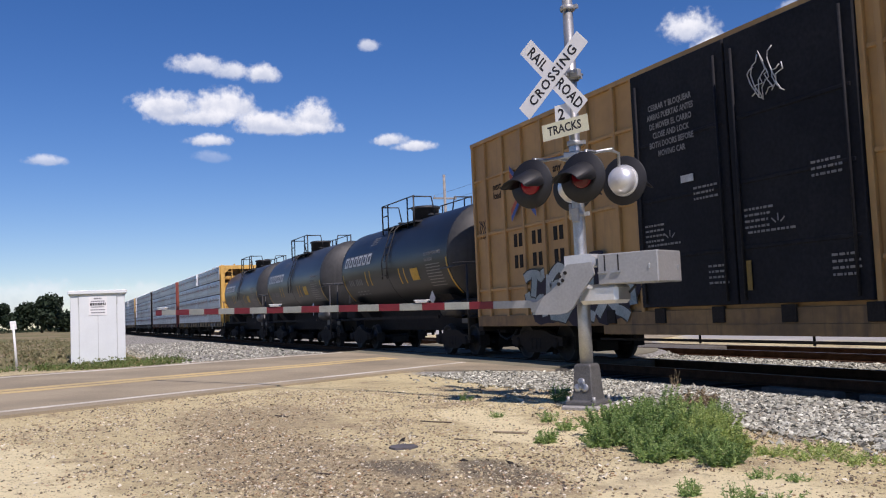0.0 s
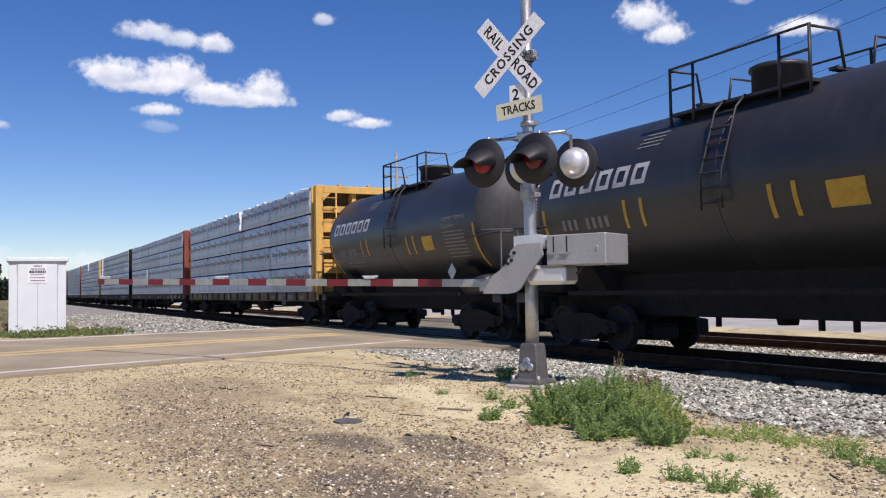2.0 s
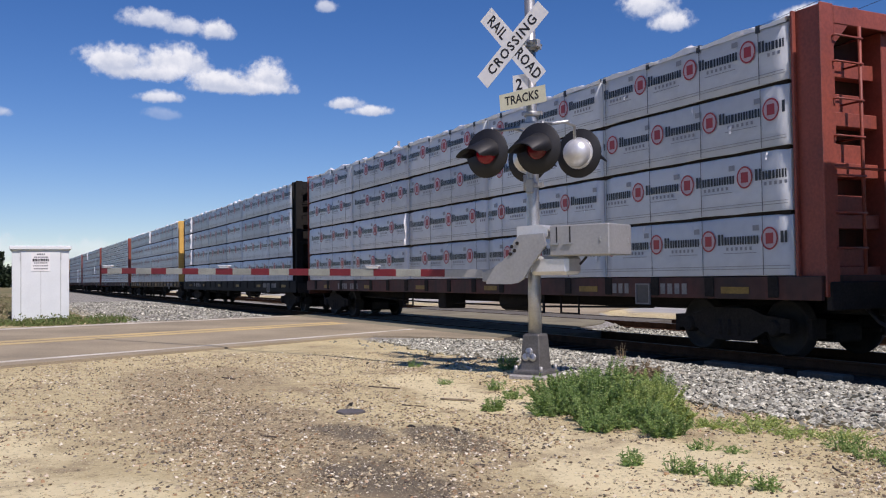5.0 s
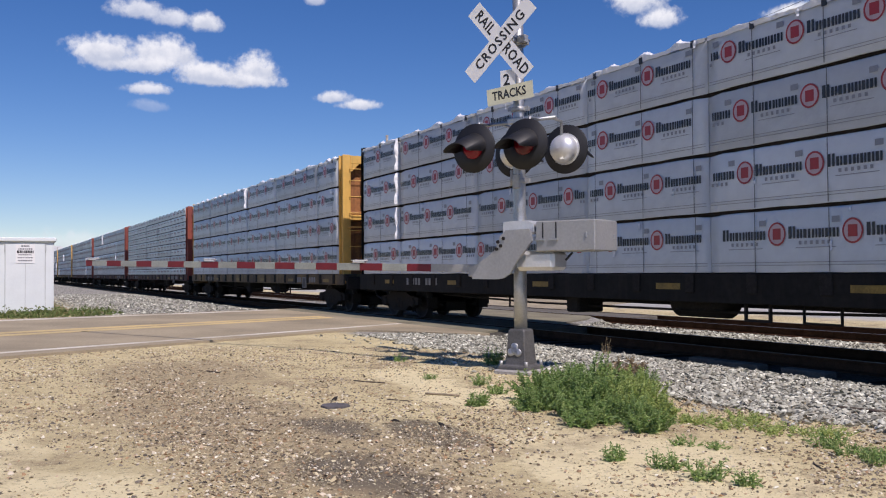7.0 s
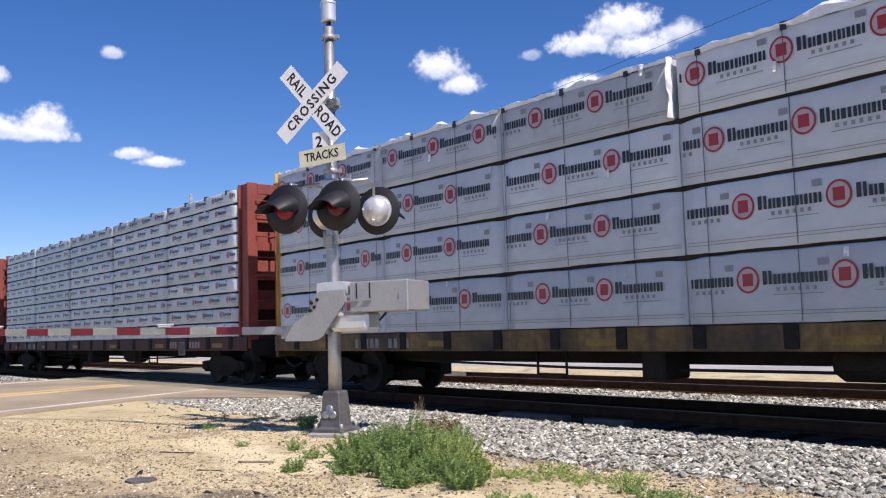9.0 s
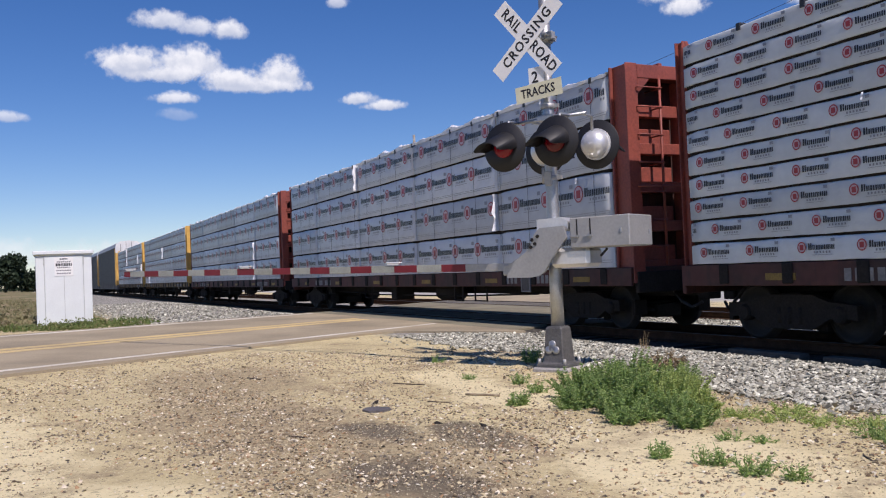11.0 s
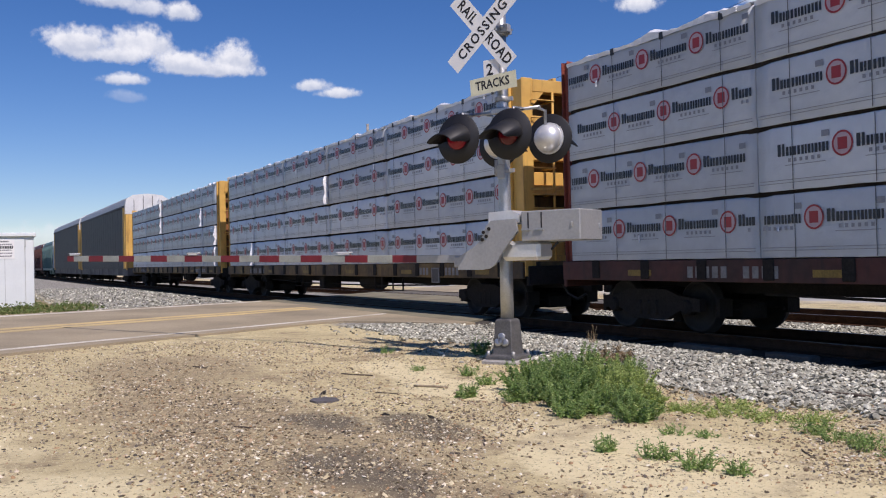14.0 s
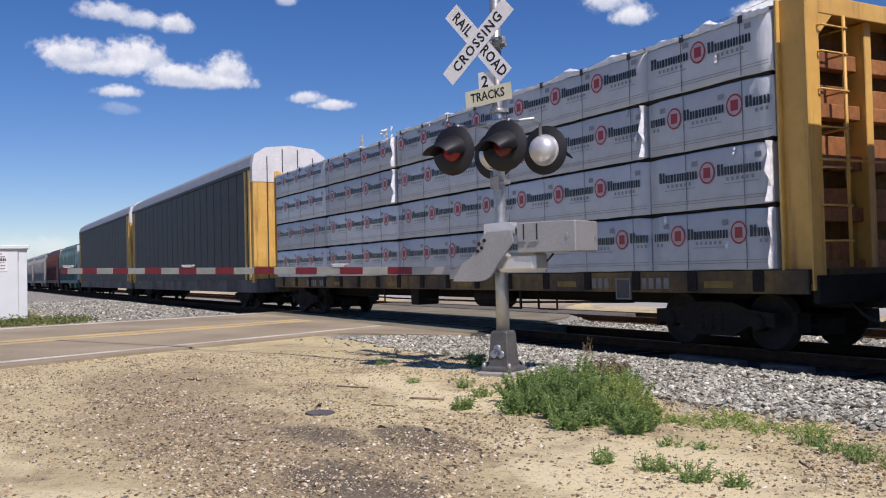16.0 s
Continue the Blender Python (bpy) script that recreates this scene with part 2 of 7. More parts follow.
M_SLATE = material("dark_flat_slab", (0.13, 0.12, 0.12), 0.85, 0, 0.3, 6, 40, 0.3)
M_STONES = islands("ballast_stone", [(0.060, 0.058, 0.048), (0.455, 0.450, 0.365), (0.195, 0.192, 0.155), (0.800, 0.790, 0.655), (0.105, 0.102, 0.080), (0.540, 0.530, 0.432), (0.270, 0.248, 0.190), (0.350, 0.345, 0.282)])
M_PEBBLE = islands("tan_pebble", [(0.33, 0.25, 0.14), (0.66, 0.57, 0.37), (0.085, 0.066, 0.045), (0.42, 0.27, 0.145), (0.84, 0.79, 0.64), (0.27, 0.21, 0.13), (0.12, 0.092, 0.065), (0.56, 0.47, 0.29), (0.19, 0.165, 0.13), (0.06, 0.05, 0.04)])
M_LEAF = islands("weed_leaf", [(0.135, 0.235, 0.070), (0.310, 0.430, 0.135), (0.185, 0.310, 0.092), (0.450, 0.545, 0.215), (0.165, 0.280, 0.115)], 0.7, 0.4)
M_LEAF_PALE = islands("yellowing_weed_leaf", [(0.346, 0.434, 0.126), (0.488, 0.556, 0.184), (0.282, 0.407, 0.126), (0.578, 0.624, 0.254)], 0.7, 0.4)
M_DRYLEAF = islands("dry_weed", [(0.22, 0.16, 0.09), (0.30, 0.22, 0.13), (0.16, 0.14, 0.07)], 0.8)
M_GRASS = islands("verge_grass", [(0.07, 0.12, 0.03), (0.13, 0.16, 0.05), (0.09, 0.14, 0.04), (0.22, 0.20, 0.09)], 0.8)
M_FIELD = islands("dry_field_grass", [(0.24, 0.20, 0.11), (0.17, 0.17, 0.08), (0.30, 0.25, 0.15), (0.12, 0.14, 0.06)], 0.9)
M_TREE = islands("tree_leaf", [(0.014, 0.026, 0.014), (0.027, 0.044, 0.021), (0.019, 0.034, 0.017)], 0.7)


for glossy in (M_WRAP, M_WRAP_GREY, M_PRINT, M_PRINT_RED, M_PRINT_PINK, M_PRINT_GREY):
    skin = glossy.node_tree.nodes["Principled BSDF"]
    skin.inputs["Coat Weight"].default_value, skin.inputs["Coat Roughness"].default_value = 0.15, 0.25


def lens_red(name, strength):
    m = bpy.data.materials.new(name)
    m.use_nodes = True
    p = m.node_tree.nodes["Principled BSDF"]
    p.inputs["Base Color"].default_value = (0.09, 0.002, 0.008, 1)
    p.inputs["Roughness"].default_value = 0.25
    p.inputs["Emission Color"].default_value = (1.0, 0.015, 0.05, 1)
    p.inputs["Emission Strength"].default_value = strength
    return m


M_LENS = lens_red("lit_red_lens", 0.05)
M_LENS_DIM = lens_red("dim_red_lens", 0.006)


# patches of the dirt as ellipses: middle x, y and half sizes
SAND_ZONES = ((-7.2, -0.75, 3.2, 1.15), (-5.3, 0.2, 1.0, 0.75), (-4.4, 3.35, 1.1, 0.30), (-4.4, 3.95, 1.8, 0.85), (-8.1, 4.5, 1.1, 0.6), (-9.6, 4.6, 1.2, 0.45))
GRAVEL_ZONES = ((-6.4, 2.1, 2.6, 1.0), (-8.6, 1.7, 1.9, 0.9), (-11.2, 2.2, 1.6, 1.2), (-3.6, 2.2, 1.4, 0.55))
DARK_ZONES = ((-6.3, 3.2, 0.75, 0.32), (-5.3, 2.15, 0.75, 0.42), (-7.0, 2.6, 0.6, 0.3))


def ground_material():
    """Tan dirt with gravel, grey ballast along the tracks, dry field beyond the road."""
    m = bpy.data.materials.new("dirt_and_gravel")
    m.use_nodes = True
    nt = m.node_tree
    L = nt.links
    p = nt.nodes["Principled BSDF"]
    p.inputs["Roughness"].default_value = 0.95
    p.inputs["Specular IOR Level"].default_value = 0.15
    co = nt.nodes.new("ShaderNodeTexCoord")
    sep = nt.nodes.new("ShaderNodeSeparateXYZ")
    L.new(co.outputs["Object"], sep.inputs[0])

    def noise_tex(scale, detail=4, rough=0.6):
        n = nt.nodes.new("ShaderNodeTexNoise")
        n.inputs["Scale"].default_value, n.inputs["Detail"].default_value, n.inputs["Roughness"].default_value = scale, detail, rough
        L.new(co.outputs["Object"], n.inputs["Vector"])
        return n.outputs[0]

    def maprange(v, a, b, c=0.0, d=1.0):
        n = nt.nodes.new("ShaderNodeMapRange")
        n.interpolation_type = "SMOOTHSTEP"
        for k, x in enumerate((a, b, c, d)):
            n.inputs[k + 1].default_value = x
        L.new(v, n.inputs[0])
        return n.outputs[0]

    def math_node(op, a, b):
        n = nt.nodes.new("ShaderNodeMath")
        n.operation = op
        for k, x in enumerate((a, b)):
            if isinstance(x, (int, float)):
                n.inputs[k].default_value = x
            else:
                L.new(x, n.inputs[k])
        return n.outputs[0]

    def mix(fac, a, b, blend="MIX"):
        n = nt.nodes.new("ShaderNodeMix")
        n.data_type, n.blend_type = "RGBA", blend
        if isinstance(fac, (int, float)):
            n.inputs[0].default_value = fac
        else:
            L.new(fac, n.inputs[0])
        for k, x in ((6, a), (7, b)):
            if isinstance(x, tuple):
                n.inputs[k].default_value = (*x, 1)
            else:
                L.new(x, n.inputs[k])
        return n.outputs[2]

    big, mid, fine, grit = noise_tex(0.35, 5), noise_tex(1.6, 6, 0.65), noise_tex(14, 5, 0.7), noise_tex(60, 3, 0.7)
    dirt = mix(maprange(big, 0.40, 0.60), (0.62, 0.525, 0.295), (0.53, 0.44, 0.245))
    dirt = mix(maprange(mid, 0.50, 0.68), dirt, (0.35, 0.275, 0.165))
    x, y = sep.outputs[0], sep.outputs[1]
    wob = math_node("MULTIPLY", math_node("SUBTRACT", mid, 0.5), 3.0)

    def spot(cx, cy, rx, ry):
        dx = math_node("DIVIDE", math_node("SUBTRACT", x, cx), rx)
        dy = math_node("DIVIDE", math_node("SUBTRACT", y, cy), ry)
        d = math_node("ADD", math_node("MULTIPLY", dx, dx), math_node("MULTIPLY", dy, dy))
        return maprange(math_node("ADD", d, wob), 1.3, 0.3)

    # brown gravel, pale sand and oil-dark patches
    for cx, cy, rx, ry in GRAVEL_ZONES:
        dirt = mix(math_node("MULTIPLY", spot(cx, cy, rx, ry), 0.8), dirt, mix(maprange(fine, 0.4, 0.6), (0.40, 0.315, 0.185), (0.25, 0.195, 0.12)))
    for cx, cy, rx, ry in SAND_ZONES:
        dirt = mix(math_node("MULTIPLY", spot(cx, cy, rx, ry), 0.9), dirt, (0.74, 0.64, 0.385))
    for cx, cy, rx, ry in DARK_ZONES:
        dirt = mix(math_node("MULTIPLY", spot(cx, cy, rx, ry), 0.85), dirt, (0.125, 0.105, 0.08))
    dirt = mix(maprange(fine, 0.54, 0.68), dirt, mix(0.6, dirt, (0.115, 0.09, 0.056)))
    dirt = mix(maprange(grit, 0.58, 0.68), dirt, (0.749, 0.7, 0.456))
    dirt = mix(maprange(noise_tex(33, 3, 0.7), 0.60, 0.70), dirt, (0.144, 0.115, 0.068))
    # ballast along the tracks
    vor = nt.nodes.new("ShaderNodeTexVoronoi")
    vor.inputs["Scale"].default_value = 16
    L.new(co.outputs["Object"], vor.inputs["Vector"])
    stone = mix(maprange(vor.outputs["Distance"], 0.05, 0.5), (0.50, 0.48, 0.42), (0.12, 0.112, 0.095))
    sv = nt.nodes.new("ShaderNodeSeparateColor")
    L.new(vor.outputs["Color"], sv.inputs[0])
    stone = mix(0.7, stone, mix(sv.outputs[0], (0.19, 0.18, 0.155), (0.56, 0.54, 0.47)))
    yw = math_node("ADD", y, math_node("MULTIPLY", math_node("SUBTRACT", mid, 0.5), 1.6))
    edge = math_node("ADD", yw, maprange(x, -12.0, -6.0, 0.0, 0.4))
    near = maprange(edge, 6.35, 7.05)
    far_side = maprange(yw, 19.0, 18.0)
    left = math_node("MULTIPLY", maprange(x, -24.0, -26.0), maprange(yw, 2.4, 3.6))
    bal = math_node("MULTIPLY", math_node("MAXIMUM", near, left), far_side)
    # oil between and beside the rails, with the train's shade darkened into the stones
    oil_shade = math_node("MULTIPLY", maprange(yw, 8.7, 9.4), maprange(yw, 13.2, 12.6))
    stone = mix(math_node("MULTIPLY", oil_shade, 0.85), stone, (0.042, 0.036, 0.028))
    # dry field beyond the road
    fieldc = mix(maprange(noise_tex(0.12, 5), 0.4, 0.62), (0.27, 0.21, 0.12), (0.14, 0.15, 0.065))
    fmask = math_node("MULTIPLY", maprange(x, -26.0, -29.5), maprange(yw, 3.4, 2.2))
    sand = mix(maprange(big, 0.4, 0.6), (0.47, 0.455, 0.41), (0.37, 0.36, 0.33))
    c = mix(fmask, dirt, fieldc)
    c = mix(maprange(yw, 20.0, 21.5), c, sand)
    c = mix(maprange(yw, 60, 75), c, fieldc)
    c = mix(bal, c, stone)
    L.new(c, p.inputs["Base Color"])
    h = math_node("ADD", math_node("MULTIPLY", fine, 0.6), math_node("MULTIPLY", grit, 0.4))
    h = math_node("ADD", h, math_node("MULTIPLY", math_node("MULTIPLY", vor.outputs["Distance"], -1.5), bal))
    b = nt.nodes.new("ShaderNodeBump")
    b.inputs["Strength"].default_value, b.inputs["Distance"].default_value = 0.8, 0.035
    L.new(h, b.inputs["Height"])
    L.new(b.outputs[0], p.inputs["Normal"])
    return m


M_GROUND = ground_material()
M_ASPHALT = material("sun_bleached_asphalt", (0.41, 0.345, 0.235), 0.95, 0, 0.28, 0.5, 60, 0.2, tint=(0.29, 0.245, 0.17), spec=0.1)
M_APRON = material("crossing_asphalt", (0.262, 0.24, 0.167), 0.95, 0, 0.25, 0.9, 60, 0.25, tint=(0.184, 0.165, 0.119), spec=0.1)

# ---------------------------------------------------------------- building helpers


def part(name, bm, mat, parent=None, label="", kind=""):
    """Links a bmesh as one mesh object under a thing or part."""
    me = bpy.data.meshes.new(name)
    bm.to_mesh(me)
    bm.free()
    ob = mesh_part(name, me, mat, parent, label)
    if kind:
        ob["kind"] = kind
    return ob


def mesh_part(name, me, mat, parent=None, label=""):
    for m in mat if isinstance(mat, (list, tuple)) else (mat,):
        if m.name not in me.materials:
            me.materials.append(m)
    ob = new(name, me)
    if parent:
        ob.parent = parent
    if label:
        ob["label"] = label
    return ob


def thing(name, label, category, group="", kind="", at=None):
    ob = new(name)
    ob.empty_display_size = 0.2
    if at is not None:
        ob.matrix_world = at
    return tagged(ob, label, category, group, kind)


def box(bm, x0, x1, y0, y1, z0, z1, mi=0, bevel=0.0):
    vs = [bm.verts.new(c) for c in ((x0, y0, z0), (x1, y0, z0), (x1, y1, z0), (x0, y1, z0), (x0, y0, z1), (x1, y0, z1), (x1, y1, z1), (x0, y1, z1))]
    fs = [bm.faces.new([vs[i] for i in f]) for f in ((3, 2, 1, 0), (4, 5, 6, 7), (0, 1, 5, 4), (1, 2, 6, 5), (2, 3, 7, 6), (3, 0, 4, 7))]
    for f in fs:
        f.material_index = mi
    if bevel:
        es = {e for f in fs for e in f.edges}
        bmesh.ops.bevel(bm, geom=list(es), offset=bevel, segments=1, affect="EDGES")
    return vs


def boxes(*rows, bevel=0.0):
    bm = bmesh.new()
    for r in rows:
        box(bm, *r, bevel=bevel)
    return bm


def tube(bm, p0, p1, r0, r1=None, seg=12, mi=0):
    p0, p1 = Vector(p0), Vector(p1)
    r1 = r0 if r1 is None else r1
    d = (p1 - p0).normalized()
    a = d.orthogonal().normalized()
    b = d.cross(a)
    rings = []
    for p, r in ((p0, r0), (p1, r1)):
        rings.append([bm.verts.new(p + (a * math.cos(k * math.tau / seg) + b * math.sin(k * math.tau / seg)) * r) for k in range(seg)])
    for k in range(seg):
        f = bm.faces.new((rings[0][k], rings[0][(k + 1) % seg], rings[1][(k + 1) % seg], rings[1][k]))
        f.smooth = True
        f.material_index = mi
    for ring in (rings[0][::-1], rings[1]):
        f = bm.faces.new(ring)
        f.material_index = mi


def pipe(bm, pts, r, seg=8):
    """A bent round bar through the points, in one piece."""
    pts = [Vector(p) for p in pts]
    rings, a = [], None
    for k, p in enumerate(pts):
        d = Vector((0, 0, 0))
        if k:
            d += (p - pts[k - 1]).normalized()
        if k < len(pts) - 1:
            d += (pts[k + 1] - p).normalized()
        d.normalize()
        a = d.orthogonal().normalized() if a is None else (a - d * a.dot(d)).normalized()
        b = d.cross(a)
        rings.append([bm.verts.new(p + (a * math.cos(j * math.tau / seg) + b * math.sin(j * math.tau / seg)) * r) for j in range(seg)])
    for u, v in zip(rings, rings[1:]):
        for j in range(seg):
            bm.faces.new((u[j], u[(j + 1) % seg], v[(j + 1) % seg], v[j])).smooth = True
    bm.faces.new(rings[0][::-1])
    bm.faces.new(rings[-1])


def lathe(bm, profile, axis="z", seg=24, mi=0, at=(0, 0, 0)):
    """Turns a profile of (radius, height) round an axis."""
    rings = []
    o = Vector(at)
    for r, h in profile:
        ring = []
        for k in range(seg):
            c, s = math.cos(k * math.tau / seg) * r, math.sin(k * math.tau / seg) * r
            v = {"z": (c, s, h), "y": (c, h, s), "x": (h, c, s)}[axis]
            ring.append(bm.verts.new(o + Vector(v)))
        rings.append(ring)
    for a, b in zip(rings, rings[1:]):
        for k in range(seg):
            f = bm.faces.new((a[k], a[(k + 1) % seg], b[(k + 1) % seg], b[k]))
            f.smooth = True
            f.material_index = mi
    for ring in (rings[0], rings[-1]):
        f = bm.faces.new(ring)
        f.material_index = mi
    bmesh.ops.recalc_face_normals(bm, faces=bm.faces)


def plate(bm, pts, y0, y1, mi=0):
    """A plate cut to an outline in x and z, between two depths."""
    a = [bm.verts.new((x, y0, z)) for x, z in pts]
    b = [bm.verts.new((x, y1, z)) for x, z in pts]
    fs = [bm.faces.new(a), bm.faces.new(b[::-1])]
    for k in range(len(pts)):
        j = (k + 1) % len(pts)
        fs.append(bm.faces.new((a[j], a[k], b[k], b[j])))
    for f in fs:
        f.material_index = mi
    bmesh.ops.recalc_face_normals(bm, faces=fs)


def letters(text, size, mat, parent, m, depth=0.002, name="lettering", squeeze=1.0, spacing=1.0, bold=0.022):
    """Raised lettering, centred on the pose m, facing local +z."""
    cu = bpy.data.curves.new(name, "FONT")
    cu.body, cu.size, cu.extrude, cu.align_x, cu.align_y = text, size, depth, "CENTER", "CENTER"
    cu.space_character = spacing
    cu.resolution_u = 2
    cu.offset = size * bold
    tmp = bpy.data.objects.new(name, cu)
    me = bpy.data.meshes.new_from_object(tmp)
    bpy.data.objects.remove(tmp)
    me.transform(m @ Matrix.Diagonal((squeeze, 1, 1, 1)))
    return mesh_part(name, me, mat, parent)


def smooth(a, b, v):
    t = min(1.0, max(0.0, (v - a) / (b - a)))
    return t * t * (3 - 2 * t)

# ---------------------------------------------------------------- ground, road, tracks
EYE = Vector((0.0, 0.0, 1.55))
RAIL = 0.35
TRACK_Y, TRACK2_Y = 11.2, 15.75


def road_z(y):
    return RAIL + 0.0178 * min(15.0, max(0.0, 8.8 - y))


def road_edges(y):
    """The asphalt's two edges, as x, at a given y."""
    c = -0.655 * y
    flare = 3.6 * smooth(6.6, 9.2, y) * (1 - smooth(13.5, 19.0, y))
    return c - 23.95, c - 13.05 + flare


def ground_z(x, y):
    z = 0.30 + 0.0178 * min(15.0, max(0.0, 8.8 - y)) * smooth(-7.0, -15.0, x)
    z -= 0.07 * (1 - smooth(1.0, 6.0, math.hypot(x, y)))
    berm = smooth(8.35, 9.25, y) * (1 - smooth(19.0, 21.0, y) * 0.5)
    z = z * (1 - berm) + 0.155 * berm
    n = noise.noise((x * 0.35, y * 0.35, 0.0)) * 0.035 + noise.noise((x * 1.3, y * 1.3, 3.0)) * 0.012
    z += n * (1 - 0.8 * berm)
    lo, hi = road_edges(y)
    inside = smooth(lo - 0.7, lo + 0.15, x) * (1 - smooth(hi - 0.15, hi + 0.7, x))
    return z * (1 - inside) + (road_z(y) - 0.035) * inside


def spread(a, b, fine, coarse_to, grow):
    vals, v, s = [], a, fine
    n = max(1, round((b - a) / fine))
    vals = [a + (b - a) * k / n for k in range(n + 1)]
    lo, step = vals[0], fine
    while lo > coarse_to[0]:
        step *= grow
        lo -= step
        vals.insert(0, lo)
    hi, step = vals[-1], fine
    while hi < coarse_to[1]:
        step *= grow
        hi += step
        vals.append(hi)
    return vals


def build_ground():
    xs = spread(-34.0, 2.0, 0.2, (-3200, 1500), 1.12)
    ys = spread(-3.0, 21.0, 0.2, (-1500, 3000), 1.12)
    verts = [(x, y, ground_z(x, y)) for y in ys for x in xs]
    w = len(xs)
    faces = [(j * w + i, j * w + i + 1, (j + 1) * w + i + 1, (j + 1) * w + i) for j in range(len(ys) - 1) for i in range(w - 1)]
    me = bpy.data.meshes.new("ground")
    me.from_pydata(verts, [], faces)
    me.polygons.foreach_set("use_smooth", [True] * len(me.polygons))
    ob = mesh_part("ground", me, M_GROUND)
    tagged(ob, "tan gravelly dirt ground with grey ballast beside the tracks", "ground", kind="structure")


build_ground()


def strip_mesh(name, rows, thick):
    """A slab from rows of (x0, x1, y, z), thick downwards."""
    bm = bmesh.new()
    prev = None
    n = 6
    for x0, x1, y, z in rows:
        top = [bm.verts.new((x0 + (x1 - x0) * k / n, y, z)) for k in range(n + 1)]
        low = [bm.verts.new((top[0].co.x, y, z - thick)), bm.verts.new((top[-1].co.x, y, z - thick))]
        if prev:
            for k in range(n):
                bm.faces.new((prev[0][k], prev[0][k + 1], top[k + 1], top[k]))
            bm.faces.new((prev[1][0], prev[0][0], top[0], low[0]))
            bm.faces.new((prev[0][-1], prev[1][1], low[1], top[-1]))
        prev = (top, low)
    return bm


def build_road():
    road = thing("road", "sun-bleached two-lane asphalt road crossing the railway", "road", kind="structure")
    ys = [-80 + k * 4 for k in range(19)] + [-4 + 0.5 * k for k in range(27)]
    rows = [(*road_edges(y), y, road_z(y)) for y in ys]
    part("asphalt", strip_mesh("asphalt", rows, 0.1), M_ASPHALT, road)
    ys = [9.0 + 0.06 * k for k in range(21)]
    rows = [(road_edges(y)[0] + 0.2, road_edges(y)[1] - 0.4, y, RAIL + 0.0) for y in ys]
    part("crossing_apron", strip_mesh("crossing_apron", rows, 0.08), M_APRON, road, "dark patched asphalt apron beside the rail")
    rows = [(road_edges(y)[0] + 0.2, road_edges(y)[1] - 0.2, y, RAIL - 0.01) for y in [12.15 + 0.25 * k for k in range(12)]]
    part("crossing_apron", strip_mesh("crossing_apron", rows, 0.08), M_APRON, road)
    rows = [(*road_edges(y), y, RAIL - 0.006) for y in [16.7 + 1.5 * k for k in range(50)]]
    part("asphalt", strip_mesh("asphalt", rows, 0.08), M_ASPHALT, road)

    def line(c, w, y0, y1, mat, name):
        n = max(2, int((y1 - y0) / 1.0))
        rows = []
        for k in range(n + 1):
            y = y0 + (y1 - y0) * k / n
            rows.append((c - 0.655 * y - w / 2, c - 0.655 * y + w / 2, y, road_z(y) + 0.004))
        part(name, strip_mesh(name, rows, 0.003), mat, road)

    line(-13.66, 0.22, -80, 8.9, M_WLINE, "white_edge_line")
    line(-23.30, 0.40, -80, 8.75, M_WLINE, "white_edge_line")
    line(-17.58, 0.52, -80, 8.5, M_YLINE, "yellow_centre_line")
    line(-18.32, 0.52, -80, 8.5, M_YLINE, "yellow_centre_line")
    # crossing panels between the rails
    for yc in (TRACK_Y, TRACK2_Y):
        for k in range(8):
            x0 = -30.6 + k * 1.83 + (11.2 - yc) * 0.655
            bm = boxes((x0, x0 + 1.81, yc - 0.62, yc + 0.62, RAIL - 0.16, RAIL - 0.008), bevel=0.012)
            part("crossing_panel", bm, M_CONCRETE_DARK, road)


build_road()


def rail_mesh():
    """A flat-bottomed rail along x."""
    prof = [(-0.07, 0.0), (0.07, 0.0), (0.07, 0.015), (0.012, 0.035), (0.012, 0.13), (0.036, 0.14), (0.036, 0.172), (-0.036, 0.172), (-0.036, 0.14), (-0.012, 0.13), (-0.012, 0.035), (-0.07, 0.015)]
    bm = bmesh.new()
    a = [bm.verts.new((-700, y, z)) for y, z in prof]
    b = [bm.verts.new((150, y, z)) for y, z in prof]
    for k in range(len(prof)):
        f = bm.faces.new((a[k], b[k], b[(k + 1) % len(prof)], a[(k + 1) % len(prof)]))
        f.material_index = 1 if k == 6 else 0
    bmesh.ops.recalc_face_normals(bm, faces=bm.faces)
    me = bpy.data.meshes.new("rail")
    bm.to_mesh(me)
    bm.free()
    for m in (M_RAIL, M_RAILTOP):
        me.materials.append(m)
    return me


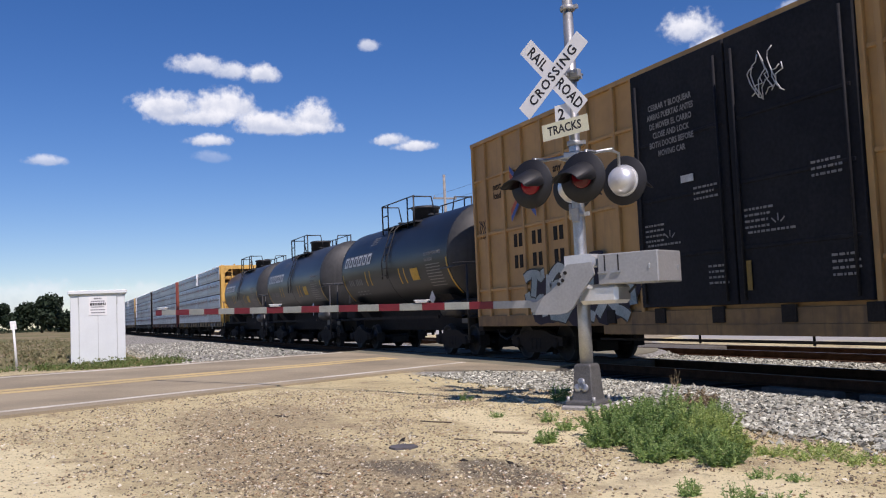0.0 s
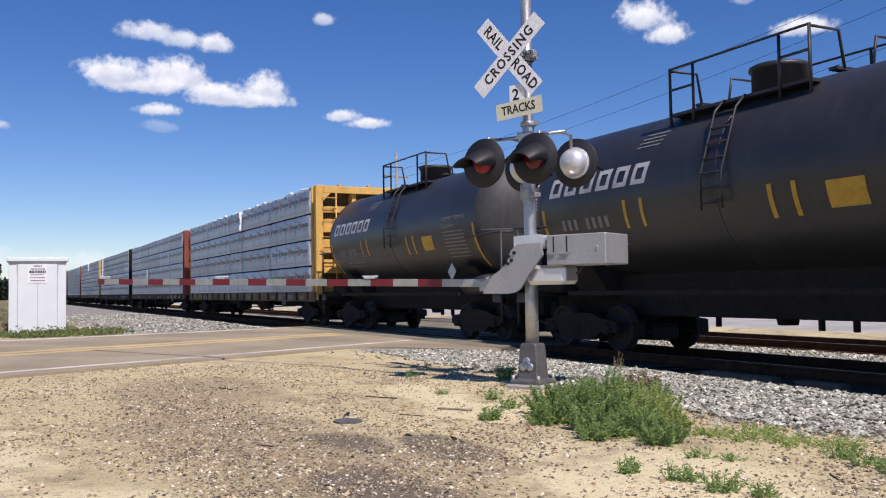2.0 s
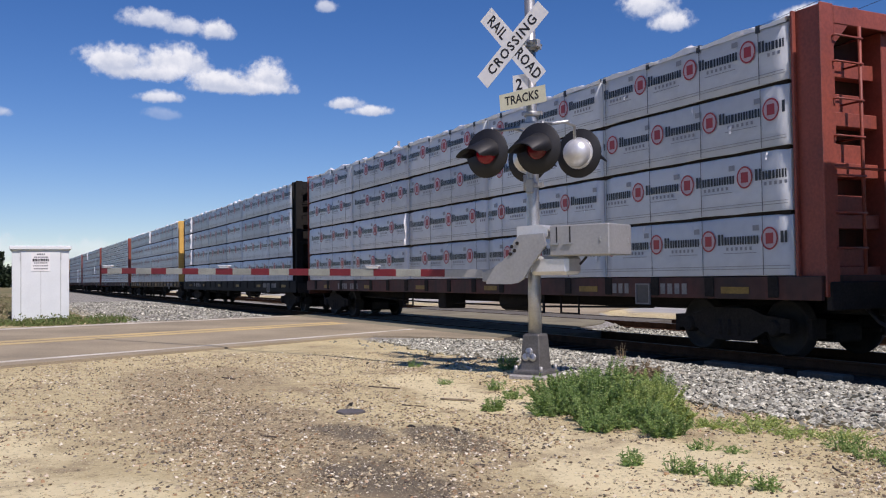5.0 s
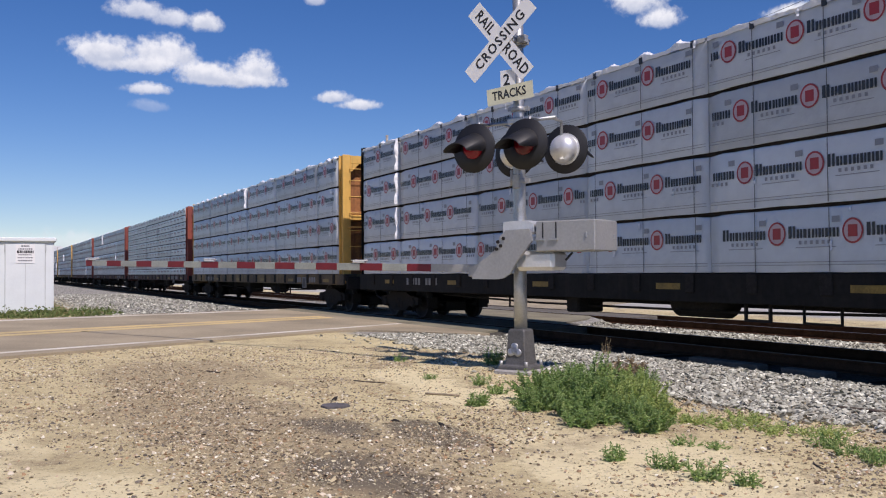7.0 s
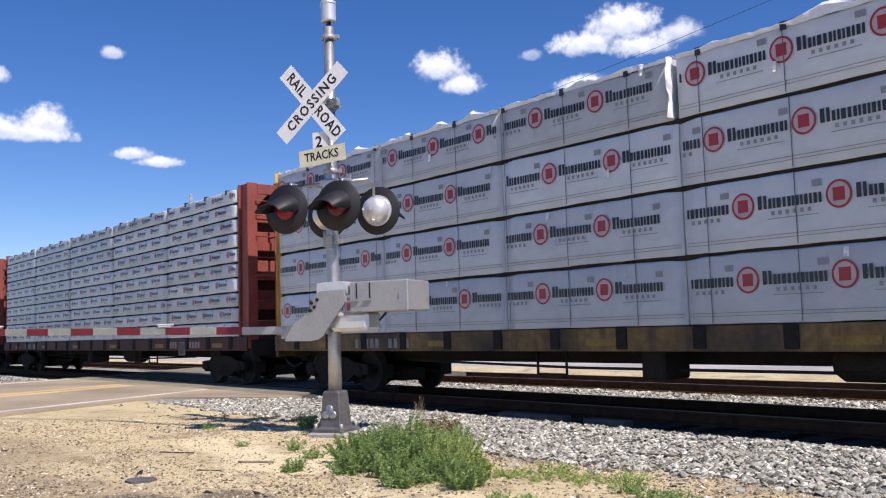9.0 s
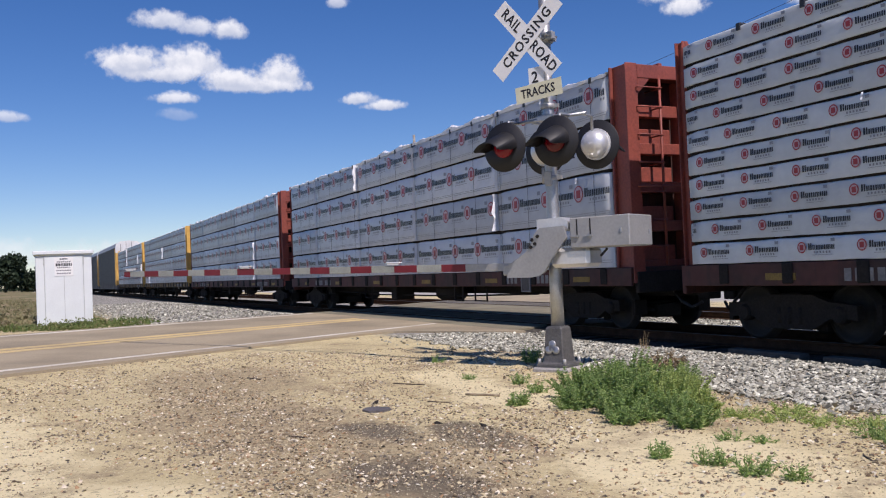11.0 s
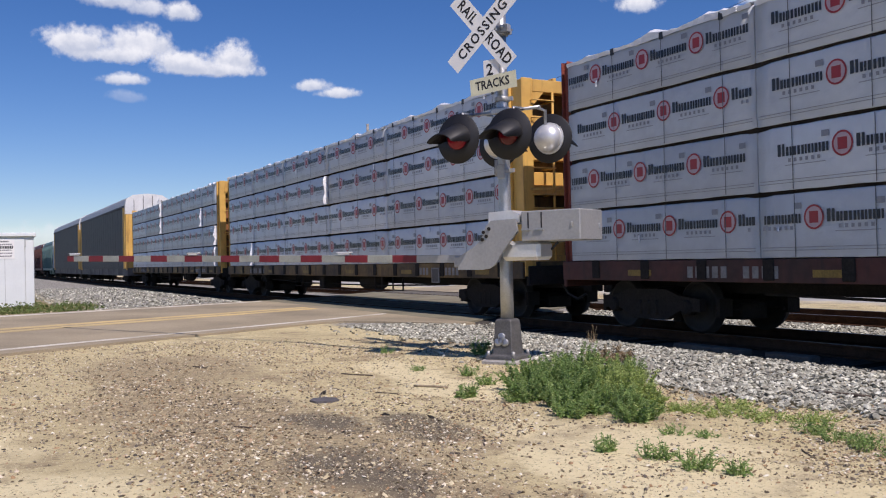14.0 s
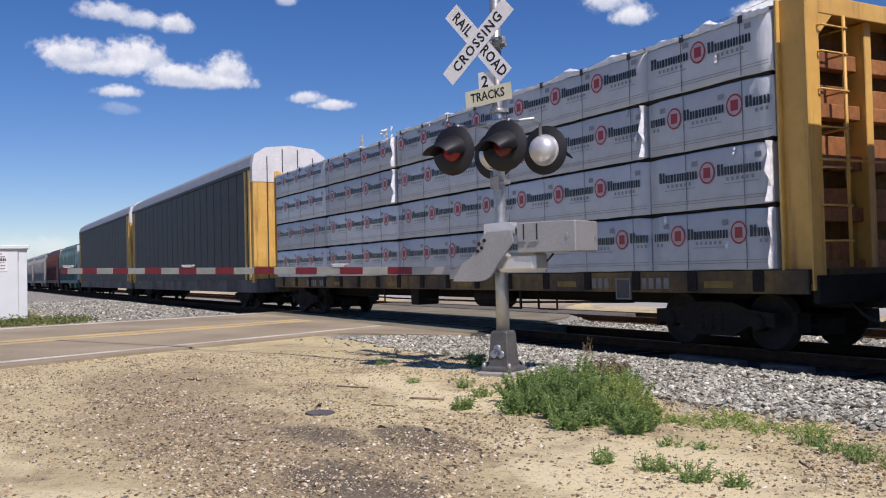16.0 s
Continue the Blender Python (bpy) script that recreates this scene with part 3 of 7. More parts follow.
def build_tracks():
    rail = rail_mesh()
    bm = boxes((-0.115, 0.115, -1.3, 1.3, -0.17, 0.0), bevel=0.012)
    tie = bpy.data.meshes.new("tie")
    bm.to_mesh(tie)
    bm.free()
    tie.materials.append(M_TIE)
    for yc, name in ((TRACK_Y, "railway_track"), (TRACK2_Y, "railway_track")):
        tr = thing(name, "railway track of rusty rails on dark wooden ties", "railway track", "railway tracks", at=pose(0, yc, RAIL - 0.172))
        for s in (-0.755, 0.755):
            ob = new("rail", rail)
            ob.parent = tr
            ob.location = (0, s, 0)
        for k in range(110):
            x = 6.0 - k * 0.56
            lo, hi = road_edges(yc)
            if lo + 0.3 < x < hi - 0.6:
                continue
            ob = new("tie", tie)
            ob.parent = tr
            ob.location = (x + random.uniform(-0.03, 0.03), random.uniform(-0.05, 0.05), random.uniform(-0.035, -0.008))
            ob.rotation_euler = (0, 0, random.uniform(-0.02, 0.02))
    # two loose concrete blocks beside the near rail
    for x0, x1, y in ((-10.6, -9.2, 9.86), (-8.8, -8.05, 9.86)):
        b = part("concrete_block", boxes((x0, x1, y - 0.11, y + 0.11, 0.13, 0.235), bevel=0.015), M_CONCRETE_DARK)
        tagged(b, "long pale concrete block lying beside the rail", "concrete block", "blocks beside the rail")


build_tracks()


# ---------------------------------------------------------------- loose stones
def scatter(name, mat, spots, size, label, flat=0.7, skew=1.0):
    """Angular stones at the given (x, y, z), joined."""
    rng = np.random.default_rng(5)
    base = np.array([(1, 0, 0), (-1, 0, 0), (0, 1, 0), (0, -1, 0), (0, 0, 1), (0, 0, -1), (.6, .6, .55), (-.6, .55, .6), (.55, -.6, -.5), (-.6, -.6, .5)], float)
    tris = np.array([(0, 6, 4), (0, 2, 6), (2, 4, 6), (2, 7, 4), (2, 1, 7), (1, 4, 7), (1, 9, 4), (1, 3, 9), (3, 4, 9), (3, 0, 4), (0, 8, 2), (0, 3, 8), (3, 5, 8), (8, 5, 2), (2, 5, 1), (1, 5, 3)])
    n = len(spots)
    s = (size[0] + (size[1] - size[0]) * rng.random((n, 1, 1)) ** skew) * rng.uniform(0.65, 1.25, (n, 1, 3)) * np.array([1, 1, flat])
    v = base[None] * rng.uniform(0.7, 1.25, (n, 10, 1)) * s
    v[:, :, 2] += v[:, :, 0] * rng.normal(0, 0.3, (n, 1)) + v[:, :, 1] * rng.normal(0, 0.3, (n, 1))
    a = rng.uniform(0, math.tau, n)
    c, sn = np.cos(a)[:, None], np.sin(a)[:, None]
    x, y = v[:, :, 0] * c - v[:, :, 1] * sn, v[:, :, 0] * sn + v[:, :, 1] * c
    v = np.stack([x, y, v[:, :, 2]], -1) + np.array(spots)[:, None, :]
    f = (tris[None] + (np.arange(n) * 10)[:, None, None]).reshape(-1, 3)
    me = bpy.data.meshes.new(name)
    me.from_pydata(v.reshape(-1, 3).tolist(), [], f.tolist())
    ob = mesh_part(name, me, mat)
    return tagged(ob, label, "gravel", kind="stuff")


def stone_spots():
    rng = random.Random(3)
    out = []
    while len(out) < 32000:
        x, y = rng.uniform(-16.5, 0.5), rng.uniform(5.5, 9.6)
        near = 6.55 - 0.35 * smooth(-12.0, -6.0, x) + 0.5 * noise.noise((x * 0.8, y * 0.8, 1.0))
        if x > road_edges(y)[1] + 0.1 and (y > near or rng.random() < 0.06 * smooth(near - 1.2, near, y)):
            out.append((x, y, ground_z(x, y) + 0.004 + 0.016 * rng.random()))
    return out


def between_spots():
    """Stones between the two tracks."""
    rng = random.Random(9)
    out = []
    while len(out) < 9000:
        x, y = rng.uniform(-22.0, 4.0), rng.uniform(12.75, 14.9)
        if x > road_edges(y)[1] + 0.2:
            out.append((x, y, ground_z(x, y) + 0.004 + 0.016 * rng.random()))
    return out


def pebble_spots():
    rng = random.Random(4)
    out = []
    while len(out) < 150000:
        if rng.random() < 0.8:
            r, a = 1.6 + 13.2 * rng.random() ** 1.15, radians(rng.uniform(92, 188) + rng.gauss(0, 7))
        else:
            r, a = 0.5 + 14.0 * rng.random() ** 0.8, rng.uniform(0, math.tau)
        x, y = r * math.cos(a), r * math.sin(a)
        if y > 8.6 or x < road_edges(y)[1] + 0.05:
            continue
        sand = min((((x - cx) / rx) ** 2 + ((y - cy) / ry) ** 2) for cx, cy, rx, ry in SAND_ZONES)
        if sand + 0.8 * noise.noise((x * 1.5, y * 1.5, 4.0)) < 1.0 and rng.random() < 0.62:
            continue
        if noise.noise((x * 0.9, y * 0.9, 7.0)) + 0.6 * noise.noise((x * 2.7, y * 2.7, 9.0)) > rng.uniform(-0.7, 0.45):
            out.append((x, y, ground_z(x, y) + 0.002))
    return out


def apron_spots():
    """Coarse stones beyond the road, between the hut and the track."""
    rng = random.Random(6)
    out = []
    while len(out) < 6000:
        x, y = -24.5 - 34 * rng.random() ** 1.5, rng.uniform(2.6, 9.4)
        if x < road_edges(y)[0] - 0.15:
            out.append((x, y, ground_z(x, y) + 0.01))
    return out


scatter("apron_stones", M_STONES, apron_spots(), (0.02, 0.055), "grey crushed stones between the hut and the track", 0.7)
scatter("ballast_stones", M_STONES, stone_spots(), (0.013, 0.042), "grey and white crushed ballast stones beside the track", 0.58)
scatter("track_stones", M_STONES, between_spots(), (0.016, 0.05), "grey crushed stones between the two tracks", 0.58)
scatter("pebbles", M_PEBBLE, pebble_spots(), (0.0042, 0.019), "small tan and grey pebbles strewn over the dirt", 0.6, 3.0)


# ---------------------------------------------------------------- crossing signal
def build_signal():
    sg = thing("crossing_signal", "galvanised railroad crossing signal with crossbuck, red flashers, lowered gate", "crossing signal", at=pose(-9.5, 6.0, 0, 0, 0, 27.1))
    bm = bmesh.new()
    lathe(bm, [(0.084, 0.80), (0.082, 1.4), (0.078, 2.4), (0.075, 3.6), (0.068, 3.65), (0.066, 5.5)], seg=20)
    mast = part("mast", bm, M_GALV, sg)
    bm = bmesh.new()
    lathe(bm, [(0.0, 5.575), (0.090, 5.575), (0.098, 5.58), (0.098, 5.59), (0.098, 5.79), (0.098, 5.80), (0.104, 5.803), (0.104, 5.81), (0.104, 5.83), (0.098, 5.838), (0.09, 5.84), (0.0, 5.84)], seg=24)
    bell = part("bell", bm, M_SILVER, sg, "silver electronic bell on top of the mast")
    bm = bmesh.new()
    lathe(bm, [(0.05, 5.48), (0.05, 5.50), (0.03, 5.51), (0.03, 5.574)], seg=16)
    part("bell_stem", bm, M_BLACK, bell)
    # clamps on the mast
    for z in (2.72, 3.62, 4.45, 5.36):
        bm = bmesh.new()
        lathe(bm, [(0.09, z - 0.03), (0.098, z - 0.02), (0.098, z + 0.02), (0.09, z + 0.03)], seg=20)
        box(bm, 0.08, 0.15, -0.02, 0.02, z - 0.025, z + 0.025)
        part("clamp", bm, M_GALV_FLAT, mast)
    # flared base casting and foundation
    bm = bmesh.new()
    prev = None
    for z, h in ((0.37, 0.215), (0.415, 0.21), (0.42, 0.15), (0.50, 0.138), (0.80, 0.120), (0.85, 0.115), (0.865, 0.10)):
        ring = [bm.verts.new((sx * h, sy * h, z)) for sx, sy in ((-1, -1), (1, -1), (1, 1), (-1, 1))]
        if prev:
            for k in range(4):
                bm.faces.new((prev[k], prev[(k + 1) % 4], ring[(k + 1) % 4], ring[k]))
        prev = ring
    bm.faces.new(prev)
    bmesh.ops.bevel(bm, geom=bm.edges[:], offset=0.012, segments=1, affect="EDGES")
    base = part("base_casting", bm, M_BASE, sg, "flared cast junction-box base")
    bm = bmesh.new()
    for cx, cz, cr in ((-0.052, 0.575, 0.05), (0.048, 0.575, 0.05), (0.0, 0.645, 0.05), (0.0, 0.60, 0.05)):
        lathe(bm, [(0.0, -0.149), (cr - 0.006, -0.149), (cr, -0.144), (cr, -0.11)], "y", 16, at=(cx - 0.01, 0, cz))
    part("cover_plate", bm, M_GALV, base, "pale three-lobed cover plate")
    for sx in (-0.18, 0.18):
        for sy in (-0.18, 0.18):
            bm = bmesh.new()
            tube(bm, (sx, sy, 0.40), (sx, sy, 0.47), 0.022, seg=6)
            part("anchor_bolt", bm, M_GALV_FLAT, base)
    part("foundation", boxes((-0.25, 0.25, -0.25, 0.25, 0.05, 0.365), bevel=0.02), M_CONCRETE, sg)
    # crossbuck
    cx, cz = -0.145, 4.48

    def blade(ang, y, words, sp):
        m = pose(cx, y, cz, 90, 0, 0) @ pose(0, 0, 0, 0, 0, ang)
        bm = bmesh.new()
        box(bm, -0.61, 0.61, -0.1145, 0.1145, -0.002, 0.002)
        bm.transform(m)
        b = part("crossbuck_blade", bm, M_SIGN, sg)
        for text, dx in words:
            letters(text, 0.185, M_LETTER, b, m @ pose(dx, 0.0, 0.0026), 0.0012, squeeze=0.88, spacing=sp)

    blade(-50, -0.195, (("RAIL", -0.345), ("ROAD", 0.345)), 1.1)
    blade(41.5, -0.203, (("CROSSING", 0.0),), 1.22)
    bm = bmesh.new()
    box(bm, -0.05, 0.05, -0.19, -0.05, cz - 0.03, cz + 0.03, bevel=0.005)
    box(bm, 0.03, 0.16, -0.10, -0.02, cz - 0.04, cz + 0.06, bevel=0.008)
    tube(bm, (0.10, -0.16, cz + 0.02), (0.10, 0.1, cz + 0.02), 0.018, seg=8)
    part("sign_bracket", bm, M_GALV_FLAT, sg)
    # track count plates
    m = pose(-0.05, -0.172, 3.985, 90, 0, 0) @ pose(0, 0, 0, 0, 0, 1)
    bm = bmesh.new()
    box(bm, -0.11, 0.11, -0.12, 0.12, -0.0015, 0.0015)
    bm.transform(m)
    b = part("number_plate", bm, M_SIGN, sg, "white plate with a black figure")
    letters("2", 0.20, M_LETTER, b, m @ pose(-0.02, -0.01, 0.0022), 0.0008)
    m = pose(-0.02, -0.182, 3.80, 90, 0, 0) @ pose(0, 0, 0, 0, 0, 4)
    bm = bmesh.new()
    box(bm, -0.335, 0.335, -0.105, 0.105, -0.0015, 0.0015)
    bm.transform(m)
    b = part("tracks_plate", bm, M_SIGN_OLD, sg, "faded yellowish plate with black lettering")
    letters("TRACKS", 0.155, M_LETTER, b, m @ pose(-0.01, 0, 0.0022), 0.0008, squeeze=0.86)

    # flashers
    def head(x, y, z, back, lens):
        turn = pose(x, y, z, 0, 0, 180 if back else 0)
        bm = bmesh.new()
        lathe(bm, [(0.0, -0.012), (0.305, -0.012), (0.312, 0.0), (0.305, 0.008), (0.0, 0.010)], "y", 32)
        bm.transform(turn)
        hd = part("background_disc", bm, M_BLACK, sg, "round flat black flasher background")
        bm = bmesh.new()
        lathe(bm, [(0.135, -0.014), (0.135, -0.04), (0.10, -0.055), (0.05, -0.062), (0.0, -0.064)], "y", 24)
        bm.transform(turn)
        part("lens", bm, lens, hd, "red flasher lens")
        bm = bmesh.new()
        n, inner, outer = 18, [], []
        for k in range(n + 1):
            a = radians(-6 + 192 * k / n)
            reach = 0.42 * (0.30 + 0.70 * smooth(-0.15, 0.45, math.sin(a)))
            for lst, r in ((inner, 0.180), (outer, 0.190)):
                lst.append((bm.verts.new((r * math.cos(a), -0.014, r * math.sin(a))), bm.verts.new((r * 1.06 * math.cos(a), -0.014 - reach, r * 0.90 * math.sin(a) - 0.36 * reach))))
        for k in range(n):
            bm.faces.new((inner[k][0], inner[k][1], inner[k + 1][1], inner[k + 1][0])).smooth = True
            bm.faces.new((outer[k + 1][0], outer[k + 1][1], outer[k][1], outer[k][0])).smooth = True
            bm.faces.new((inner[k][1], outer[k][1], outer[k + 1][1], inner[k + 1][1]))
        bm.transform(turn)
        part("hood", bm, M_BLACK, hd)
        bm = bmesh.new()
        prof = [(0.175, 0.012), (0.18, 0.05)] + [(0.18 * math.cos(a), 0.06 + 0.15 * math.sin(a)) for a in [radians(12 * k) for k in range(1, 8)]] + [(0.0, 0.21)]
        lathe(bm, prof, "y", 28)
        lathe(bm, [(0.20, 0.011), (0.20, 0.026)], "y", 28)
        bm.transform(turn)
        part("housing", bm, M_SILVER, hd, "silver dome-shaped lamp housing")
        return hd

    head(-0.44, -0.36, 3.13, False, M_LENS)
    head(0.30, -0.36, 3.12, False, M_LENS_DIM)
    head(-0.27, 0.36, 3.12, True, M_LENS_DIM)
    head(0.47, 0.36, 3.12, True, M_LENS_DIM)
    bm = bmesh.new()
    pipe(bm, [(-0.50, 0.0, 3.47), (0.53, 0.0, 3.47)], 0.022, 10)
    for x, y in ((-0.44, -0.25), (0.30, -0.25), (-0.27, 0.25), (0.47, 0.25)):
        pipe(bm, [(x, 0.0, 3.47), (x, y, 3.46), (x, y, 3.27)], 0.02, 8)
    box(bm, -0.11, 0.11, -0.11, 0.11, 3.43, 3.51, bevel=0.01)
    part("crossarm", bm, M_GALV, sg)
    bm = bmesh.new()
    tube(bm, (-0.09, -0.02, 2.66), (-0.09, -0.02, 2.86), 0.03, seg=8)
    box(bm, -0.04, 0.06, -0.11, -0.06, 2.62, 2.80, bevel=0.01)
    part("junction_fitting", bm, M_GALV_FLAT, sg)
    # gate mechanism
    bm = boxes((0.34, 1.13, -0.20, 0.42, 1.82, 2.19), bevel=0.012)
    big = part("counterweight_housing", bm, M_GALV_FLAT, sg, "long galvanised sheet housing")
    for x in (0.44, 0.62):
        bm = boxes((x - 0.008, x + 0.008, -0.204, -0.199, 1.98, 2.17))
        part("slot", bm, M_BLACK, big)
        bm = boxes((x - 0.09, x + 0.03, -0.225, -0.199, 1.955, 1.972))
        part("slot_lip", bm, M_GALV, big)
    for x, y, z in ((1.02, -0.203, 2.02), (1.132, 0.32, 2.0)):
        bm = bmesh.new()
        box(bm, x - 0.008, x + 0.012, y - 0.012, y + 0.012, z - 0.04, z + 0.02, bevel=0.004)
        part("latch", bm, M_GALV, big)
    part("mechanism_case", boxes((0.02, 0.56, -0.16, 0.22, 1.59, 1.83), bevel=0.045), M_SILVER, sg, "silver cast gate mechanism case")
    bm = bmesh.new()
    plate(bm, [(-0.13, 2.03), (-0.13, 2.20), (0.20, 2.21), (0.31, 2.16), (0.31, 2.06), (0.24, 2.05)], -0.19, 0.10)
    part("shaft_bracket", bm, M_SILVER, sg)
    bm = bmesh.new()
    plate(bm, [(-0.55, 1.49), (-0.55, 1.64), (-0.31, 1.77), (-0.20, 1.86), (-0.13, 2.02), (-0.05, 2.09), (0.29, 2.10), (0.32, 1.95), (0.12, 1.72), (0.0, 1.55), (-0.09, 1.50), (-0.20, 1.485)], -0.262, -0.225)
    pl = part("arm_channel", bm, M_GALV_FLAT, sg, "bent grey steel gate-arm channel plate")
    for x, z in ((-0.16, 1.95), (-0.08, 1.99), (-0.12, 1.90), (-0.18, 1.86)):
        bm = bmesh.new()
        tube(bm, (x, -0.275, z), (x, -0.22, z), 0.024, seg=6)
        part("bolt", bm, M_TRUCK, pl)
    bm = boxes((-0.62, -0.36, -0.255, 0.14, 1.52, 1.66), bevel=0.01)
    part("arm_clamp", bm, M_GALV_FLAT, sg)
    # lowered gate arm
    a0, a1 = Vector((-0.45, 0.10, 1.62)), Vector((-9.19, -0.12, 1.79))
    d = (a1 - a0)
    ln = d.length
    frame_m = Matrix.Translation(a0) @ d.to_track_quat("X", "Z").to_matrix().to_4x4()

    def piece(name, s0, s1, mat, th=0.018, h=0.051, label=""):
        bm = boxes((s0, s1, -th, th, -h, h), bevel=0.004)
        bm.transform(frame_m)
        return part(name, bm, mat, sg, label)

    edges, s = [(0.0, 0.99, M_GALV_FLAT)], 0.99
    for k in range(10):
        c = 1.19 + 0.841 * k
        edges += [(s, c - 0.205, M_ARM_WHITE), (c - 0.205, min(ln, c + 0.205), M_ARM_RED)]
        s = c + 0.205
    for s0, s1, mat in edges:
        if s1 - s0 > 0.01:
            piece("arm_stripe" if mat != M_GALV_FLAT else "arm_root", s0, s1 - 0.002, mat)
    for sl in (2.25, 5.4, 8.55):
        bm = boxes((sl - 0.11, sl + 0.11, -0.03, 0.03, 0.058, 0.085), (sl - 0.13, sl + 0.13, -0.035, 0.035, 0.085, 0.10), bevel=0.006)
        bm.transform(frame_m)
        part("arm_lamp", bm, M_SIGN, sg)
    bm = bmesh.new()
    pipe(bm, [(0.62, 0.05, 1.72), (0.74, -0.02, 1.80)], 0.015, 8)
    part("cable", bm, M_WIRE, sg)


build_signal()


# ---------------------------------------------------------------- equipment hut and marker beyond the road
def build_hut():
    zb = ground_z(-29.8, 1.0)
    hut = thing("signal_hut", "white painted metal signal equipment hut beside the road", "equipment hut", at=pose(-29.9, 1.16, zb - 0.02, 0, 0, 90 - 2) @ Matrix.Diagonal((0.85, 1, 1, 1)))
    part("body", boxes((-0.94, 0.94, 0.0, 1.9, 0.0, 2.20), bevel=0.015), M_HUT, hut)
    part("roof", boxes((-1.02, 1.02, -0.09, 1.98, 2.18, 2.30), bevel=0.02), M_HUT, hut)
    door = part("door", boxes((-0.64, 0.64, -0.018, 0.0, 0.06, 2.12), bevel=0.006), M_HUT, hut)
    for x in (-0.655, 0.0, 0.655):
        part("seam", boxes((x - 0.008, x + 0.008, -0.022, -0.002, 0.06, 2.12)), M_HUT_SEAM, door)
    for x in (-0.66, 0.66):
        part("hinge", boxes((x - 0.02, x + 0.02, -0.035, -0.002, 1.86, 2.10), bevel=0.005), M_HUT_SEAM, door)
    sign = part("notice", boxes((-0.31, 0.31, -0.030, -0.020, 1.52, 2.10)), M_SIGN, door, "white notice with rows of grey print")
    for k, (w, h) in enumerate(((0.26, 0.05), (0.46, 0.04), (0.54, 0.085), (0.44, 0.035), (0.50, 0.035), (0.46, 0.035))):
        z = 2.04 - k * 0.088
        bm = bmesh.new()
        x = -w / 2
        rng = random.Random(k)
        while x < w / 2:
            s = rng.uniform(0.03, 0.07)
            box(bm, x, min(x + s, w / 2), -0.033, -0.029, z - h / 2, z + h / 2)
            x += s + 0.018
        part("print_line", bm, M_INK if k != 2 else M_LETTER, sign)
    for x, y in ((-0.9, 0.1), (0.9, 0.1), (-0.9, 1.8), (0.9, 1.8)):
        part("foot", boxes((x - 0.06, x + 0.06, y - 0.06, y + 0.06, -0.25, 0.01)), M_CONCRETE, hut)
    mk = thing("marker_post", "thin white leaning marker post in the verge", "marker post", at=pose(-27.6, -1.05, ground_z(-27.6, -1.05), 0, -4, 90))
    bm = bmesh.new()
    tube(bm, (0, 0, -0.1), (0, 0, 1.25), 0.035, 0.03, 8)
    part("post", bm, M_SIGN, mk)
    part("cap", boxes((-0.08, 0.08, -0.02, 0.02, 1.12, 1.36), bevel=0.01), M_SIGN, mk)


build_hut()


# ---------------------------------------------------------------- plants
def blades(name, spots, mat, label, category, kind="", lean=0.5, joined=None):
    """Plants of many small leaves: spots of (x, y, z, height, radius, leaves, leaf length)."""
    rng = random.Random(11)
    vs, fs = [], []
    for x, y, z, hgt, rad, n, ll in spots:
        for _ in range(n):
            a, r = rng.uniform(0, math.tau), rad * math.sqrt(rng.random())
            top = hgt * (1 - 0.65 * (r / rad) ** 2) * rng.uniform(0.35, 1.08)
            c = Vector((x + r * math.cos(a), y + r * math.sin(a), z + top * rng.uniform(0.45, 1.0)))
            d = Vector((rng.gauss(0, 1), rng.gauss(0, 1), rng.uniform(0.3, 2.2))).normalized() * ll * rng.uniform(0.6, 1.3)
            s = d.cross(Vector((rng.gauss(0, 1), rng.gauss(0, 1), rng.gauss(0, 0.5)))).normalized() * ll * 0.15
            k = len(vs)
            vs += [tuple(c - d * 0.5), tuple(c + s), tuple(c + d * 0.5 + Vector((0, 0, -ll * 0.1))), tuple(c - s)]
            fs.append((k, k + 1, k + 2, k + 3))
    me = bpy.data.meshes.new(name)
    me.from_pydata(vs, [], fs)
    ob = mesh_part(name, me, mat)
    return tagged(ob, label, category, kind=kind)


